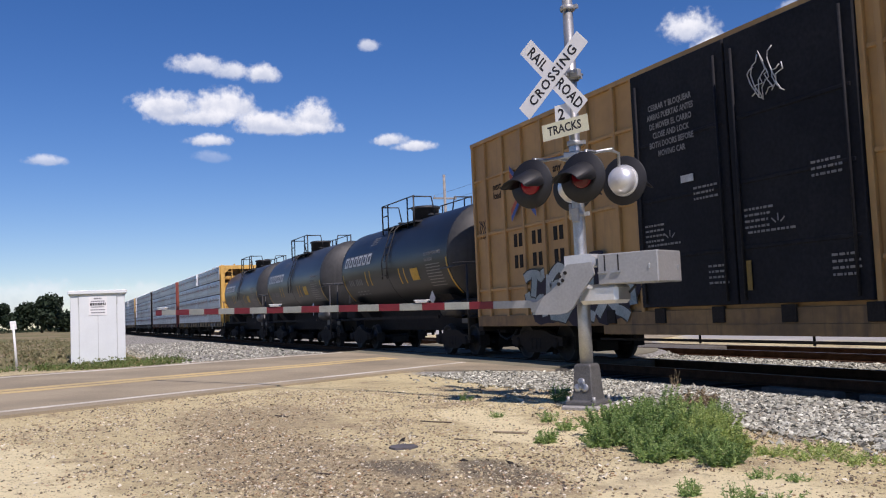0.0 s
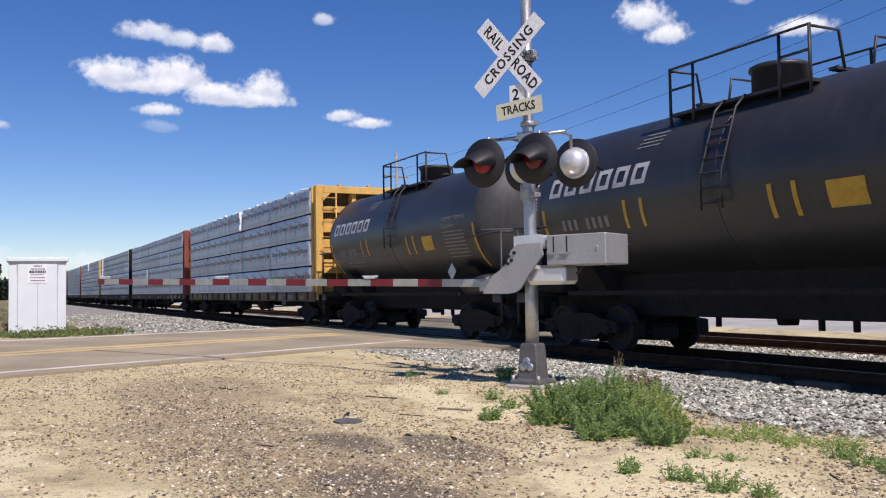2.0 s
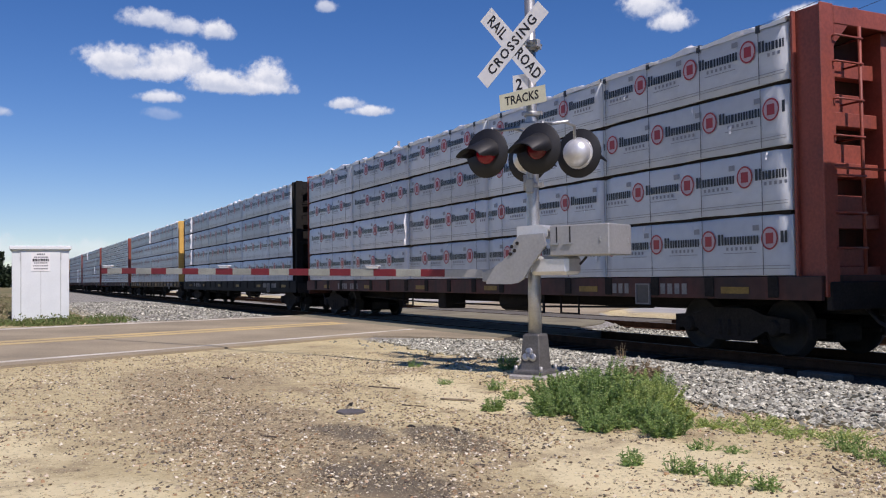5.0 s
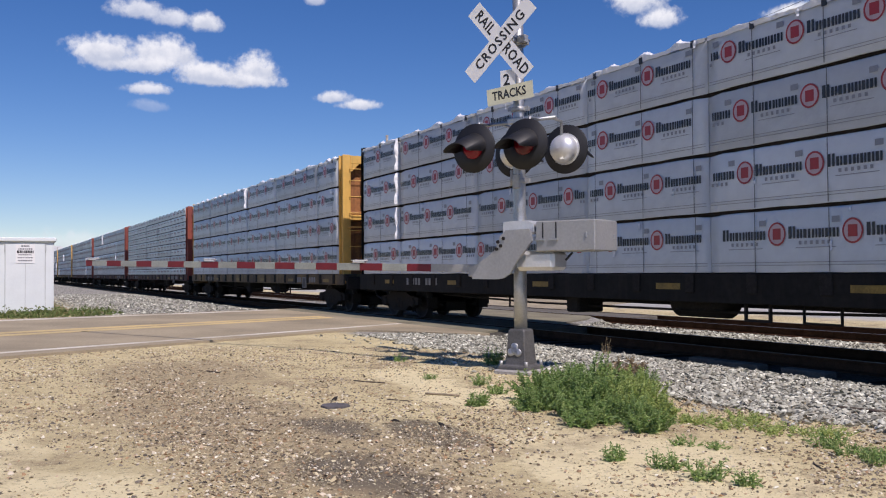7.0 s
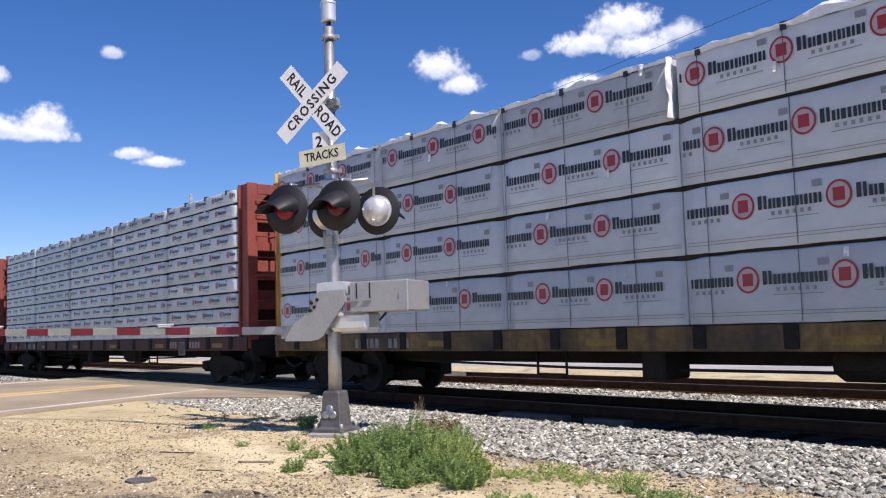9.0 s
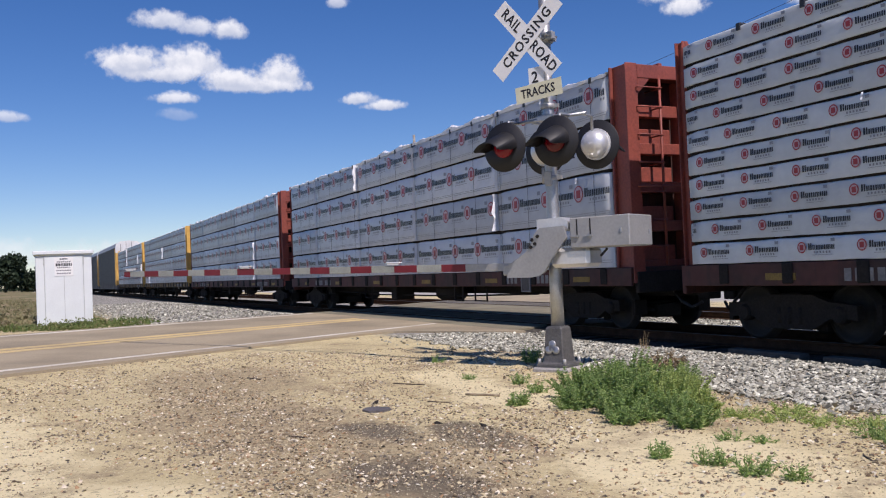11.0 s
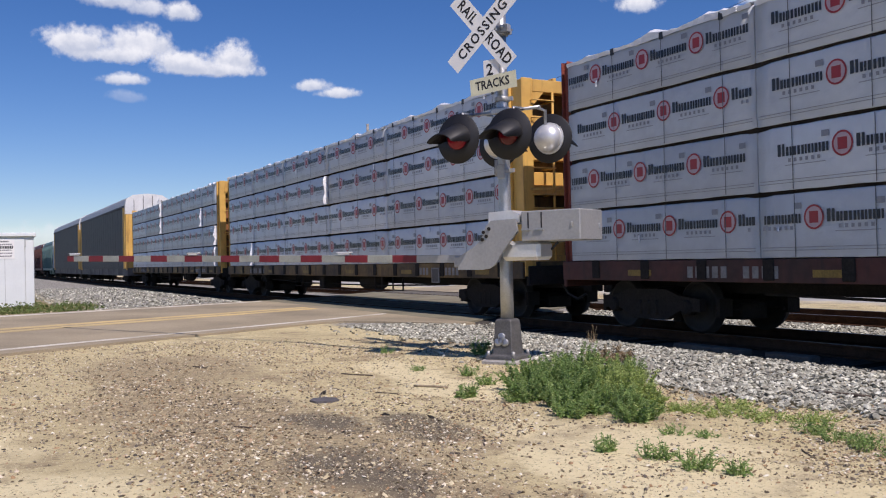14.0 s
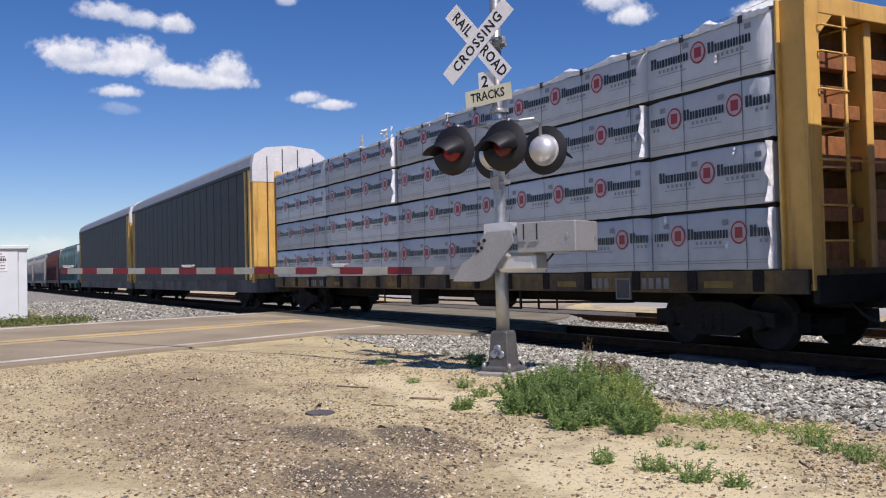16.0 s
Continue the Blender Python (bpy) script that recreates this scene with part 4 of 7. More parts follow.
def plant(name, spot, label, leaves, stem_mat=M_LEAF, mat=M_LEAF, group="roadside weeds"):
    """One weed: leaning stems, each with feathery leaves along it, under an empty."""
    x, y, hgt, rad, ll = spot
    z = ground_z(x, y)
    th = thing(name, label, "weed", group)
    rng = random.Random(int(abs(x * 100)))
    bm = bmesh.new()
    n = max(8, int(140 * rad))
    vs, fs = [], []
    each = max(8, int(leaves * 2.0) // n)
    for k in range(n):
        a, r = rng.uniform(0, math.tau), rad * math.sqrt(rng.random())
        top = hgt * rng.uniform(0.55, 1.12) * (1 - 0.4 * (r / rad) ** 2) * (0.85 + 0.4 * noise.noise((x * 3 + r * math.cos(a) * 5, y * 3 + r * math.sin(a) * 5, 2.0)))
        p0 = Vector((x + 0.55 * r * math.cos(a), y + 0.55 * r * math.sin(a), z - 0.02))
        p1 = Vector((x + r * math.cos(a) + rng.gauss(0, 0.02), y + r * math.sin(a) + rng.gauss(0, 0.02), z + top))
        pm = (p0 + p1) / 2 + Vector((rng.gauss(0, 0.015), rng.gauss(0, 0.015), top * 0.08))
        tube(bm, p0, pm, 0.004, 0.003, 4)
        tube(bm, pm, p1, 0.003, 0.0012, 4)
        for _ in range(each):
            f = rng.random() ** 0.8
            c = (p0.lerp(pm, 2 * f) if f < 0.5 else pm.lerp(p1, 2 * f - 1))
            out = Vector((rng.gauss(0, 1), rng.gauss(0, 1), rng.uniform(-0.1, 1.3))).normalized()
            ln = ll * rng.uniform(0.6, 1.5) * (1.25 - 0.75 * f)
            c = c + out * ln * rng.uniform(0.1, 0.9)
            s = out.cross(Vector((rng.gauss(0, 1), rng.gauss(0, 1), rng.gauss(0, 1)))).normalized() * ln * 0.17
            q = len(vs)
            vs += [tuple(c - out * ln * 0.5), tuple(c + s), tuple(c + out * ln * 0.5 + Vector((0, 0, -ln * 0.12))), tuple(c - s)]
            fs.append((q, q + 1, q + 2, q + 3))
    part("stalk_tuft", bm, stem_mat, th, kind="stuff")
    me = bpy.data.meshes.new("foliage")
    me.from_pydata(vs, [], fs)
    mesh_part("foliage", me, mat, th)["kind"] = "stuff"
    return th


# the big green clump in front of the mast's base, in bushy heads
for x, y, hgt, rad, leaves, ll, pale in (
    (-7.45, 5.00, 0.42, 0.32, 4200, 0.042, 0), (-7.20, 5.35, 0.54, 0.36, 5200, 0.042, 0), (-6.75, 4.95, 0.46, 0.32, 4200, 0.042, 0),
    (-6.90, 5.55, 0.46, 0.30, 3600, 0.042, 1), (-6.40, 5.15, 0.40, 0.28, 3200, 0.04, 1), (-6.55, 5.42, 0.44, 0.24, 2400, 0.04, 1), (-6.35, 4.60, 0.30, 0.24, 2200, 0.038, 0), (-5.95, 4.75, 0.32, 0.24, 2400, 0.038, 0),
    (-7.30, 6.05, 0.36, 0.20, 1600, 0.042, 0), (-6.15, 5.30, 0.26, 0.18, 1300, 0.04, 1), (-6.95, 4.55, 0.26, 0.20, 1500, 0.038, 0), (-5.55, 4.68, 0.26, 0.18, 1400, 0.038, 0), (-7.75, 5.30, 0.30, 0.20, 1300, 0.04, 0), (-6.00, 4.38, 0.20, 0.16, 900, 0.038, 0)):
    plant("weed_clump", (x, y, hgt, rad * 1.25, ll * 0.84), "yellowing feathery weed clump growing from the dirt" if pale else "bushy green weed clump growing from the dirt beside the mast", int(leaves * 1.35), mat=M_LEAF_PALE if pale else M_LEAF)
for x, y, hgt, rad, leaves, ll in (
    (-7.51, 4.25, 0.18, 0.14, 380, 0.04), (-8.15, 4.85, 0.15, 0.14, 260, 0.035), (-10.45, 6.15, 0.28, 0.2, 460, 0.04), (-9.55, 4.75, 0.10, 0.10, 120, 0.03), (-8.85, 5.05, 0.15, 0.14, 240, 0.035),
    (-4.86, 3.80, 0.13, 0.11, 200, 0.032), (-4.50, 3.93, 0.14, 0.11, 210, 0.032), (-4.18, 3.96, 0.15, 0.15, 280, 0.032), (-3.94, 4.08, 0.11, 0.11, 170, 0.032),
    (-4.80, 4.69, 0.06, 0.11, 120, 0.03), (-5.02, 4.60, 0.08, 0.12, 120, 0.03), (-4.47, 5.43, 0.14, 0.20, 210, 0.032), (-4.17, 5.31, 0.13, 0.19, 190, 0.032),
    (-3.92, 5.25, 0.15, 0.20, 240, 0.034), (-3.58, 5.18, 0.11, 0.20, 160, 0.032), (-3.15, 5.0, 0.10, 0.22, 150, 0.032),
    (-11.35, 5.15, 0.12, 0.13, 140, 0.03), (-8.9, 6.35, 0.18, 0.2, 260, 0.04), (-3.3, 3.2, 0.08, 0.12, 120, 0.03), (-8.3, 5.6, 0.16, 0.16, 240, 0.035)):
    plant("weed", (x, y, hgt, rad, ll), "small green weed sprouting from the gravelly dirt", leaves)
for x, y, hgt, rad, leaves in ((-5.72, 5.32, 0.10, 0.28, 420), (-5.35, 5.42, 0.09, 0.30, 380), (-5.0, 5.52, 0.08, 0.28, 300), (-5.55, 5.72, 0.12, 0.24, 320), (-4.75, 5.75, 0.10, 0.24, 240)):
    plant("weed", (x, y, hgt, rad, 0.032), "low yellowing weed creeping over the edge of the ballast", leaves, M_LEAF_PALE, M_LEAF_PALE)
plant("dry_weed", (-8.55, 6.85, 0.30, 0.35, 0.05), "brown dried weed tangle beside the mast base", 900, M_DRYLEAF, M_DRYLEAF, "dry weeds")
plant("dry_weed", (-10.6, 8.2, 0.36, 0.10, 0.028), "brown dried weed standing by the rail", 50, M_DRYLEAF, M_DRYLEAF, "dry weeds")

rng = random.Random(21)
verge, field = [], []
for k in range(900):
    x = rng.uniform(-33.5, -26.0)
    y = rng.uniform(-8.0, 3.6)
    if x < road_edges(y)[0] - 0.25 and x > road_edges(y)[0] - 4.0 and y < 3.3 + rng.uniform(-0.5, 0.5):
        verge.append((x, y, ground_z(x, y) - 0.03, rng.uniform(0.12, 0.34), 0.28, 30, 0.12))
blades("verge_grass", verge, M_GRASS, "green and straw verge grass round the hut", "grass", "stuff")
for k in range(1600):
    x = -31.0 - 60 * rng.random() ** 1.6
    y = rng.uniform(-26.0, 3.2)
    if y < 2.4 + 0.02 * x + rng.uniform(-0.6, 0.6):
        field.append((x, y, ground_z(x, y) - 0.05, rng.uniform(0.15, 0.5), 0.5, 22, 0.2))
blades("field_grass", field, M_FIELD, "dry straw-coloured field grass with green tufts", "grass", "stuff")

# sticks and a flat slab lying on the dirt
for x0, y0, x1, y1, r, m in ((-8.42, 4.14, -8.12, 4.38, 0.012, M_TWIG), (-5.75, 7.0, -5.2, 7.05, 0.02, M_DRYTWIG), (-9.75, 3.85, -9.4, 4.1, 0.008, M_DRYTWIG), (-8.2, 3.6, -8.0, 3.75, 0.006, M_DRYTWIG), (-5.6, 3.3, -5.45, 3.2, 0.006, M_DRYTWIG), (-4.15, 4.9, -4.0, 4.8, 0.006, M_DRYTWIG), (-7.2, 1.9, -7.05, 2.0, 0.007, M_DRYTWIG), (-9.9, 1.6, -9.7, 1.55, 0.009, M_DRYTWIG), (-11.3, 2.5, -11.05, 2.6, 0.009, M_DRYTWIG)):
    bm = bmesh.new()
    n = 5
    pts = []
    for k in range(n + 1):
        x, y = x0 + (x1 - x0) * k / n, y0 + (y1 - y0) * k / n
        pts.append((x, y + rng.uniform(-0.008, 0.008), ground_z(x, y) + r * 0.9))
    pipe(bm, pts, r, 6)
    tagged(part("stick", bm, m), "weathered dry stick lying on the dirt", "stick", "sticks")
bm = bmesh.new()
plate(bm, [(-0.13, -0.09), (-0.04, -0.14), (0.09, -0.11), (0.14, 0.02), (0.08, 0.12), (-0.06, 0.13), (-0.14, 0.03)], 0.0, 0.02)
bm.transform(pose(-8.0, 2.98, ground_z(-8.0, 2.98) - 0.004, 90, 0, 60) @ pose(0, -0.0, 0))
tagged(part("flat_rock", bm, M_SLATE), "dark flat rock lying in the tan dirt", "rock")
scatter("dark_clods", M_TRUCK, [(-8.42, 3.12, 0.31), (-12.1, 4.78, 0.33), (-6.6, 3.4, 0.30), (-7.0, 3.15, 0.30)], (0.04, 0.055), "dark clods of dirt")


# ---------------------------------------------------------------- poles and wires behind the train
def build_poles():
    def pole(x, y, h):
        th = thing("utility_pole", "weathered wooden utility pole with crossarms behind the railway", "utility pole", "utility poles", at=pose(x, y, ground_z(x, y) - 0.1))
        bm = bmesh.new()
        tube(bm, (0, 0, 0), (0, 0, h), 0.12, 0.09, 12)
        part("pole", bm, M_WOODPOLE, th)
        for z, half in ((h - 1.6, 0.85),):
            part("crossarm", boxes((-0.05, 0.05, -half, half, z - 0.06, z + 0.06), bevel=0.01), M_WOODPOLE, th)
            for yy in (-half + 0.1, half - 0.1):
                bm = bmesh.new()
                tube(bm, (0, yy, z + 0.06), (0, yy, z + 0.2), 0.035, 0.025, 8)
                part("insulator", bm, M_GREYCAR, th)

    pole(-54.5, 24.0, 10.6)
    pole(2.0, 24.0, 13.6)
    for z0, z1, y0, sag in ((9.3, 12.3, 23.2, 1.5), (9.2, 12.2, 24.8, 1.55), (8.2, 11.1, 24.5, 2.0)):
        bm = bmesh.new()
        pts = []
        for k in range(25):
            f = k / 24
            pts.append((-54.5 + 56.5 * f, y0, z0 + (z1 - z0) * f - sag * 4 * f * (1 - f) * 0.7))
        pipe(bm, pts, 0.008, 5)
        tagged(part("overhead_wire", bm, M_WIRE), "dark overhead wire strung between utility poles", "wire", "overhead wires")


build_poles()


# low rail fence beyond the second track
def build_fence():
    fn = thing("rail_fence", "low yellow pipe rail fence beyond the tracks", "fence")
    for k in range(9):
        x = -44 + k * 2.2
        bm = bmesh.new()
        tube(bm, (x, 34, 0.0), (x, 34, 1.15), 0.05, seg=8)
        part("post", bm, M_TAPE_DULL, fn)
    for z in (0.6, 1.1):
        bm = bmesh.new()
        tube(bm, (-44, 34, z), (-26.4, 34, z), 0.04, seg=8)
        part("rail", bm, M_TAPE_DULL, fn)


build_fence()


# ---------------------------------------------------------------- distant trees
def build_tree(x, y, h, w, seed, n):
    rng = random.Random(seed)
    th = thing("tree", "dark green broad-crowned tree far across the field", "tree", "distant trees", at=pose(x, y, 0.2))
    bm = bmesh.new()
    tube(bm, (0, 0, 0), (0, 0, h * 0.45), 0.35, 0.22, 8)
    lumps = []
    for k in range(9):
        a = rng.uniform(0, math.tau)
        r = w * 0.5 * rng.uniform(0.2, 0.8)
        c = Vector((r * math.cos(a), r * math.sin(a), h * rng.uniform(0.35, 0.82)))
        tube(bm, (0, 0, h * rng.uniform(0.15, 0.4)), c, 0.13, 0.03, 5)
        lumps.append((c, w * rng.uniform(0.16, 0.27)))
    part("trunk", bm, M_BARK, th)
    vs, fs = [], []
    for _ in range(n):
        c, r = rng.choice(lumps)
        p = c + Vector((rng.gauss(0, 1), rng.gauss(0, 1), rng.gauss(0, 0.8))).normalized() * r * rng.uniform(0.55, 1.08)
        p.z = max(p.z, 0.4)
        s = rng.uniform(0.25, 0.6)
        u = Vector((rng.gauss(0, 1), rng.gauss(0, 1), rng.gauss(0, 1))).normalized() * s
        v = u.cross(Vector((rng.gauss(0, 1), rng.gauss(0, 1), rng.gauss(0, 1)))).normalized() * s * 0.7
        k = len(vs)
        vs += [tuple(p - u), tuple(p + v), tuple(p + u), tuple(p - v)]
        fs.append((k, k + 1, k + 2, k + 3))
    me = bpy.data.meshes.new("crown")
    me.from_pydata(vs, [], fs)
    mesh_part("crown", me, M_TREE, th)


for k, (x, y, h, w, n) in enumerate(((-250, -3.5, 10.2, 11, 4200), (-252, -10.0, 9.0, 9, 3200), (-262, 5.5, 6.0, 12, 2600), (-270, 14, 4.5, 14, 2200), (-255, -22, 4.0, 14, 2200), (-258, -36, 4.6, 14, 2200), (-256, -52, 5.5, 14, 2000))):
    build_tree(x, y, h, w, 40 + k, n)
rng = random.Random(77)
hedge = []
for k in range(260):
    y = -320 + k * 1.25
    hedge.append((-330 + rng.uniform(-6, 6), y, 0.0, rng.uniform(3.2, 6.0) , 2.6, 60, 1.1))
for k in range(420):
    x = -330 + k * 1.6
    hedge.append((x, 190 + rng.uniform(-8, 8), 0.0, rng.uniform(3.0, 6.5), 2.8, 46, 1.2))
blades("distant_treeline", hedge, M_TREE, "low dark treeline along the far horizon", "trees", "stuff")


# ---------------------------------------------------------------- clouds, far behind everything
def cloud_material():
    m = bpy.data.materials.new("cloud_vapour")
    m.use_nodes = True
    nt = m.node_tree
    L = nt.links
    for n in list(nt.nodes):
        if n.type != "OUTPUT_MATERIAL":
            nt.nodes.remove(n)
    out = [n for n in nt.nodes if n.type == "OUTPUT_MATERIAL"][0]
    co = nt.nodes.new("ShaderNodeTexCoord")
    geo = nt.nodes.new("ShaderNodeNewGeometry")
    sep = nt.nodes.new("ShaderNodeSeparateXYZ")
    L.new(co.outputs["Object"], sep.inputs[0])

    def mth(op, a, b=0.0):
        n = nt.nodes.new("ShaderNodeMath")
        n.operation = op
        for k, v in enumerate((a, b)):
            if isinstance(v, (int, float)):
                n.inputs[k].default_value = v
            else:
                L.new(v, n.inputs[k])
        return n.outputs[0]

    def nz(scale, detail, rough):
        n = nt.nodes.new("ShaderNodeTexNoise")
        n.inputs["Scale"].default_value, n.inputs["Detail"].default_value, n.inputs["Roughness"].default_value = scale, detail, rough
        L.new(geo.outputs["Position"], n.inputs["Vector"])
        return n.outputs[0]

    def rng_node(v, a, b, c=0.0, d=1.0):
        n = nt.nodes.new("ShaderNodeMapRange")
        n.interpolation_type = "SMOOTHSTEP"
        for k, x in enumerate((a, b, c, d)):
            n.inputs[k + 1].default_value = x
        L.new(v, n.inputs[0])
        return n.outputs[0]

    x, y = sep.outputs[0], sep.outputs[1]
    low = mth("MULTIPLY", mth("MINIMUM", y, 0.0), 1.6)
    yy = mth("ADD", mth("MAXIMUM", y, 0.0), low)
    d = mth("SQRT", mth("ADD", mth("MULTIPLY", x, x), mth("MULTIPLY", yy, yy)))
    f = mth("SUBTRACT", 0.83, d)
    f = mth("ADD", f, mth("MULTIPLY", mth("SUBTRACT", nz(0.022, 4, 0.55), 0.5), 0.9))
    f = mth("ADD", f, mth("MULTIPLY", mth("SUBTRACT", nz(0.06, 4, 0.55), 0.5), 0.45))
    edge = mth("MULTIPLY", rng_node(d, 1.0, 0.86), rng_node(f, -0.04, 0.50))
    info = nt.nodes.new("ShaderNodeObjectInfo")
    edge = mth("MULTIPLY", edge, rng_node(info.outputs["Alpha"], 0.0, 1.0))
    shade = rng_node(mth("ADD", y, mth("MULTIPLY", mth("SUBTRACT", nz(0.02, 4, 0.6), 0.5), 1.2)), -0.38, 0.5)
    mix = nt.nodes.new("ShaderNodeMix")
    mix.data_type = "RGBA"
    mix.inputs[6].default_value = (0.50, 0.58, 0.68, 1)
    mix.inputs[7].default_value = (0.82, 0.875, 0.885, 1)
    L.new(shade, mix.inputs[0])
    em = nt.nodes.new("ShaderNodeEmission")
    L.new(mix.outputs[2], em.inputs[0])
    tr = nt.nodes.new("ShaderNodeBsdfTransparent")
    ms = nt.nodes.new("ShaderNodeMixShader")
    L.new(edge, ms.inputs[0])
    L.new(tr.outputs[0], ms.inputs[1])
    L.new(em.outputs[0], ms.inputs[2])
    L.new(ms.outputs[0], out.inputs[0])
    return m


M_CLOUD = cloud_material()


def cloud(azim, elev, half_w, half_h, thick=1.0, far=2600.0):
    """A cloud bank far off: azimuth from -x towards +y and elevation in degrees, half sizes in degrees."""
    a, e = radians(azim), radians(elev)
    d = Vector((-math.cos(a) * math.cos(e), math.sin(a) * math.cos(e), math.sin(e)))
    bm = bmesh.new()
    bmesh.ops.create_grid(bm, x_segments=12, y_segments=8, size=1.0)
    for v in bm.verts:
        v.co.z = -0.06 * (v.co.x ** 2 + v.co.y ** 2)
    ob = part("cloud", bm, M_CLOUD)
    ob.matrix_world = look(EYE + d * far, EYE) @ pose(0, 0, 0, 0, 180, 0) @ Matrix.Diagonal((far * math.tan(radians(half_w)), far * math.tan(radians(half_h)), 60.0, 1.0))
    ob.color = (1, 1, 1, thick)
    tagged(ob, "white fair-weather cumulus cloud in the blue sky", "cloud", "clouds", "structure")


for row in (
    (6.54, 13.12, 2.18, 1.06, 1.00),
    (9.93, 13.16, 1.97, 1.20, 1.00),
    (8.22, 12.52, 3.03, 0.70, 1.00),
    (12.36, 12.22, 2.04, 0.91, 1.00),
    (15.46, 12.52, 1.62, 1.13, 1.00),
    (13.83, 11.88, 3.10, 0.63, 1.00),
    (8.91, 11.13, 1.55, 0.46, 0.80),
    (9.14, 10.10, 1.20, 0.46, 0.32),
    (8.38, 15.67, 1.69, 0.70, 0.75),
    (10.36, 15.33, 1.27, 0.67, 0.75),
    (12.32, 15.23, 1.16, 0.81, 0.95),
    (20.35, 10.99, 1.34, 0.49, 0.80),
    (22.01, 10.59, 1.55, 0.42, 0.85),
    (19.23, 16.89, 0.70, 0.49, 0.60),
    (39.78, 16.46, 1.62, 1.20, 1.00),
    (41.24, 15.30, 1.34, 0.77, 1.00),
    (51.71, 18.42, 2.32, 1.20, 1.00),
    (49.13, 17.38, 2.18, 0.91, 1.00),
    (52.79, 17.04, 2.11, 0.91, 1.00),
    (55.15, 17.57, 1.13, 0.56, 0.55),
    (49.19, 15.00, 1.76, 0.70, 0.90),
    (45.78, 16.98, 0.70, 0.42, 0.45),
    (-0.37, 9.78, 1.27, 0.39, 0.60),
    (55.23, 17.55, 1.40, 0.87, 0.50), (62.0, 20.5, 2.40, 1.60, 0.80), (-1.5, 1.6, 4.00, 1.30, 0.45), (4.5, 1.5, 3.50, 1.10, 0.40)):
    cloud(row[0], row[1], row[2] * 1.36, row[3] * 1.36, row[4], 2600.0 + 7.0 * row[0])

# ---------------------------------------------------------------- the train
# Every car's own space: x along the train (forward positive), y = 0 on the track's middle, z = 0 on the rail heads.
SPIN = []


def wheelset_mesh():
    bm = bmesh.new()
    for s in (-1, 1):
        y = 0.755 * s
        prof = [(0.0, y - 0.07 * s), (0.12, y - 0.075 * s), (0.13, y - 0.03 * s), (0.34, y - 0.02 * s), (0.37, y - 0.07 * s), (0.46, y - 0.07 * s), (0.455, y - 0.04 * s), (0.425, y - 0.03 * s), (0.42, y + 0.06 * s), (0.37, y + 0.062 * s), (0.35, y + 0.02 * s), (0.13, y + 0.03 * s), (0.12, y + 0.09 * s), (0.0, y + 0.09 * s)]
        lathe(bm, prof, "y", 28)
    for f in bm.faces:
        c = f.calc_center_median()
        if abs(abs(c.y) - 0.815) < 0.01 and 0.36 < math.hypot(c.x, c.z) < 0.43:
            f.material_index = 1
    tube(bm, (0, -0.98, 0), (0, 0.98, 0), 0.075, seg=12)
    for s in (-1, 1):
        for k in range(3):
            a = k * math.tau / 3
            tube(bm, (0.05 * math.cos(a), s * 0.98, 0.05 * math.sin(a)), (0.05 * math.cos(a), s * 1.0, 0.05 * math.sin(a)), 0.015, seg=6)
    me = bpy.data.meshes.new("wheelset")
    bm.to_mesh(me)
    bm.free()
    for m in (M_WHEEL, M_TREAD):
        me.materials.append(m)
    return me


def side_frame_mesh():
    bm = bmesh.new()
    out = [(-1.18, 0.36), (-1.18, 0.56), (-0.72, 0.60), (-0.42, 0.70), (0.42, 0.70), (0.72, 0.60), (1.18, 0.56), (1.18, 0.36), (0.72, 0.36), (0.40, 0.20), (-0.40, 0.20), (-0.72, 0.36)]
    plate(bm, out, -0.06, 0.06)
    for x in (-0.2, 0.0, 0.2):
        lathe(bm, [(0.075, 0.28), (0.075, 0.52)], "z", 10, at=(x, 0, 0))
    for x in (-0.89, 0.89):
        lathe(bm, [(0.10, -0.11), (0.13, -0.06), (0.13, 0.06)], "y", 14, at=(x, 0, 0.42))
    me = bpy.data.meshes.new("side_frame")
    bm.to_mesh(me)
    bm.free()
    me.materials.append(M_TRUCK)
    return me


ME_WHEELSET, ME_FRAME = wheelset_mesh(), side_frame_mesh()


def truck(car, x):
    """A two-axle truck under a car."""
    bm = boxes((-0.22, 0.22, -1.05, 1.05, 0.42, 0.72), (-0.3, 0.3, -0.3, 0.3, 0.70, 0.86), bevel=0.02)
    bm.transform(pose(x, 0, 0))
    tk = part("truck", bm, M_TRUCK, car)
    for s in (-1, 1):
        f = new("side_frame", ME_FRAME)
        f.parent, f.location = tk, (x, s * 1.02, 0)
    for dx in (-0.89, 0.89):
        w = new("wheelset", ME_WHEELSET)
        w.parent, w.location = tk, (x + dx, 0, 0.42)
        SPIN.append((w, car, x + dx))
    bm = bmesh.new()
    for s in (-1, 1):
        tube(bm, (x - 1.45, s * 0.5, 0.36), (x + 1.45, s * 0.5, 0.36), 0.03, seg=6)
        box(bm, x - 1.42, x - 1.34, s * 0.62, s * 0.9, 0.28, 0.56)
        box(bm, x + 1.34, x + 1.42, s * 0.62, s * 0.9, 0.28, 0.56)
    part("brake_rigging", bm, M_TRUCK, tk)
    for dx in (-0.40, 0.40):
        part("brake_beam", boxes((x + dx - 0.07, x + dx + 0.07, -0.86, 0.86, 0.16, 0.50), bevel=0.02), M_TRUCK, tk)
    part("transom", boxes((x - 1.3, x + 1.3, -0.30, 0.30, 0.20, 0.46), bevel=0.03), M_TRUCK, tk)


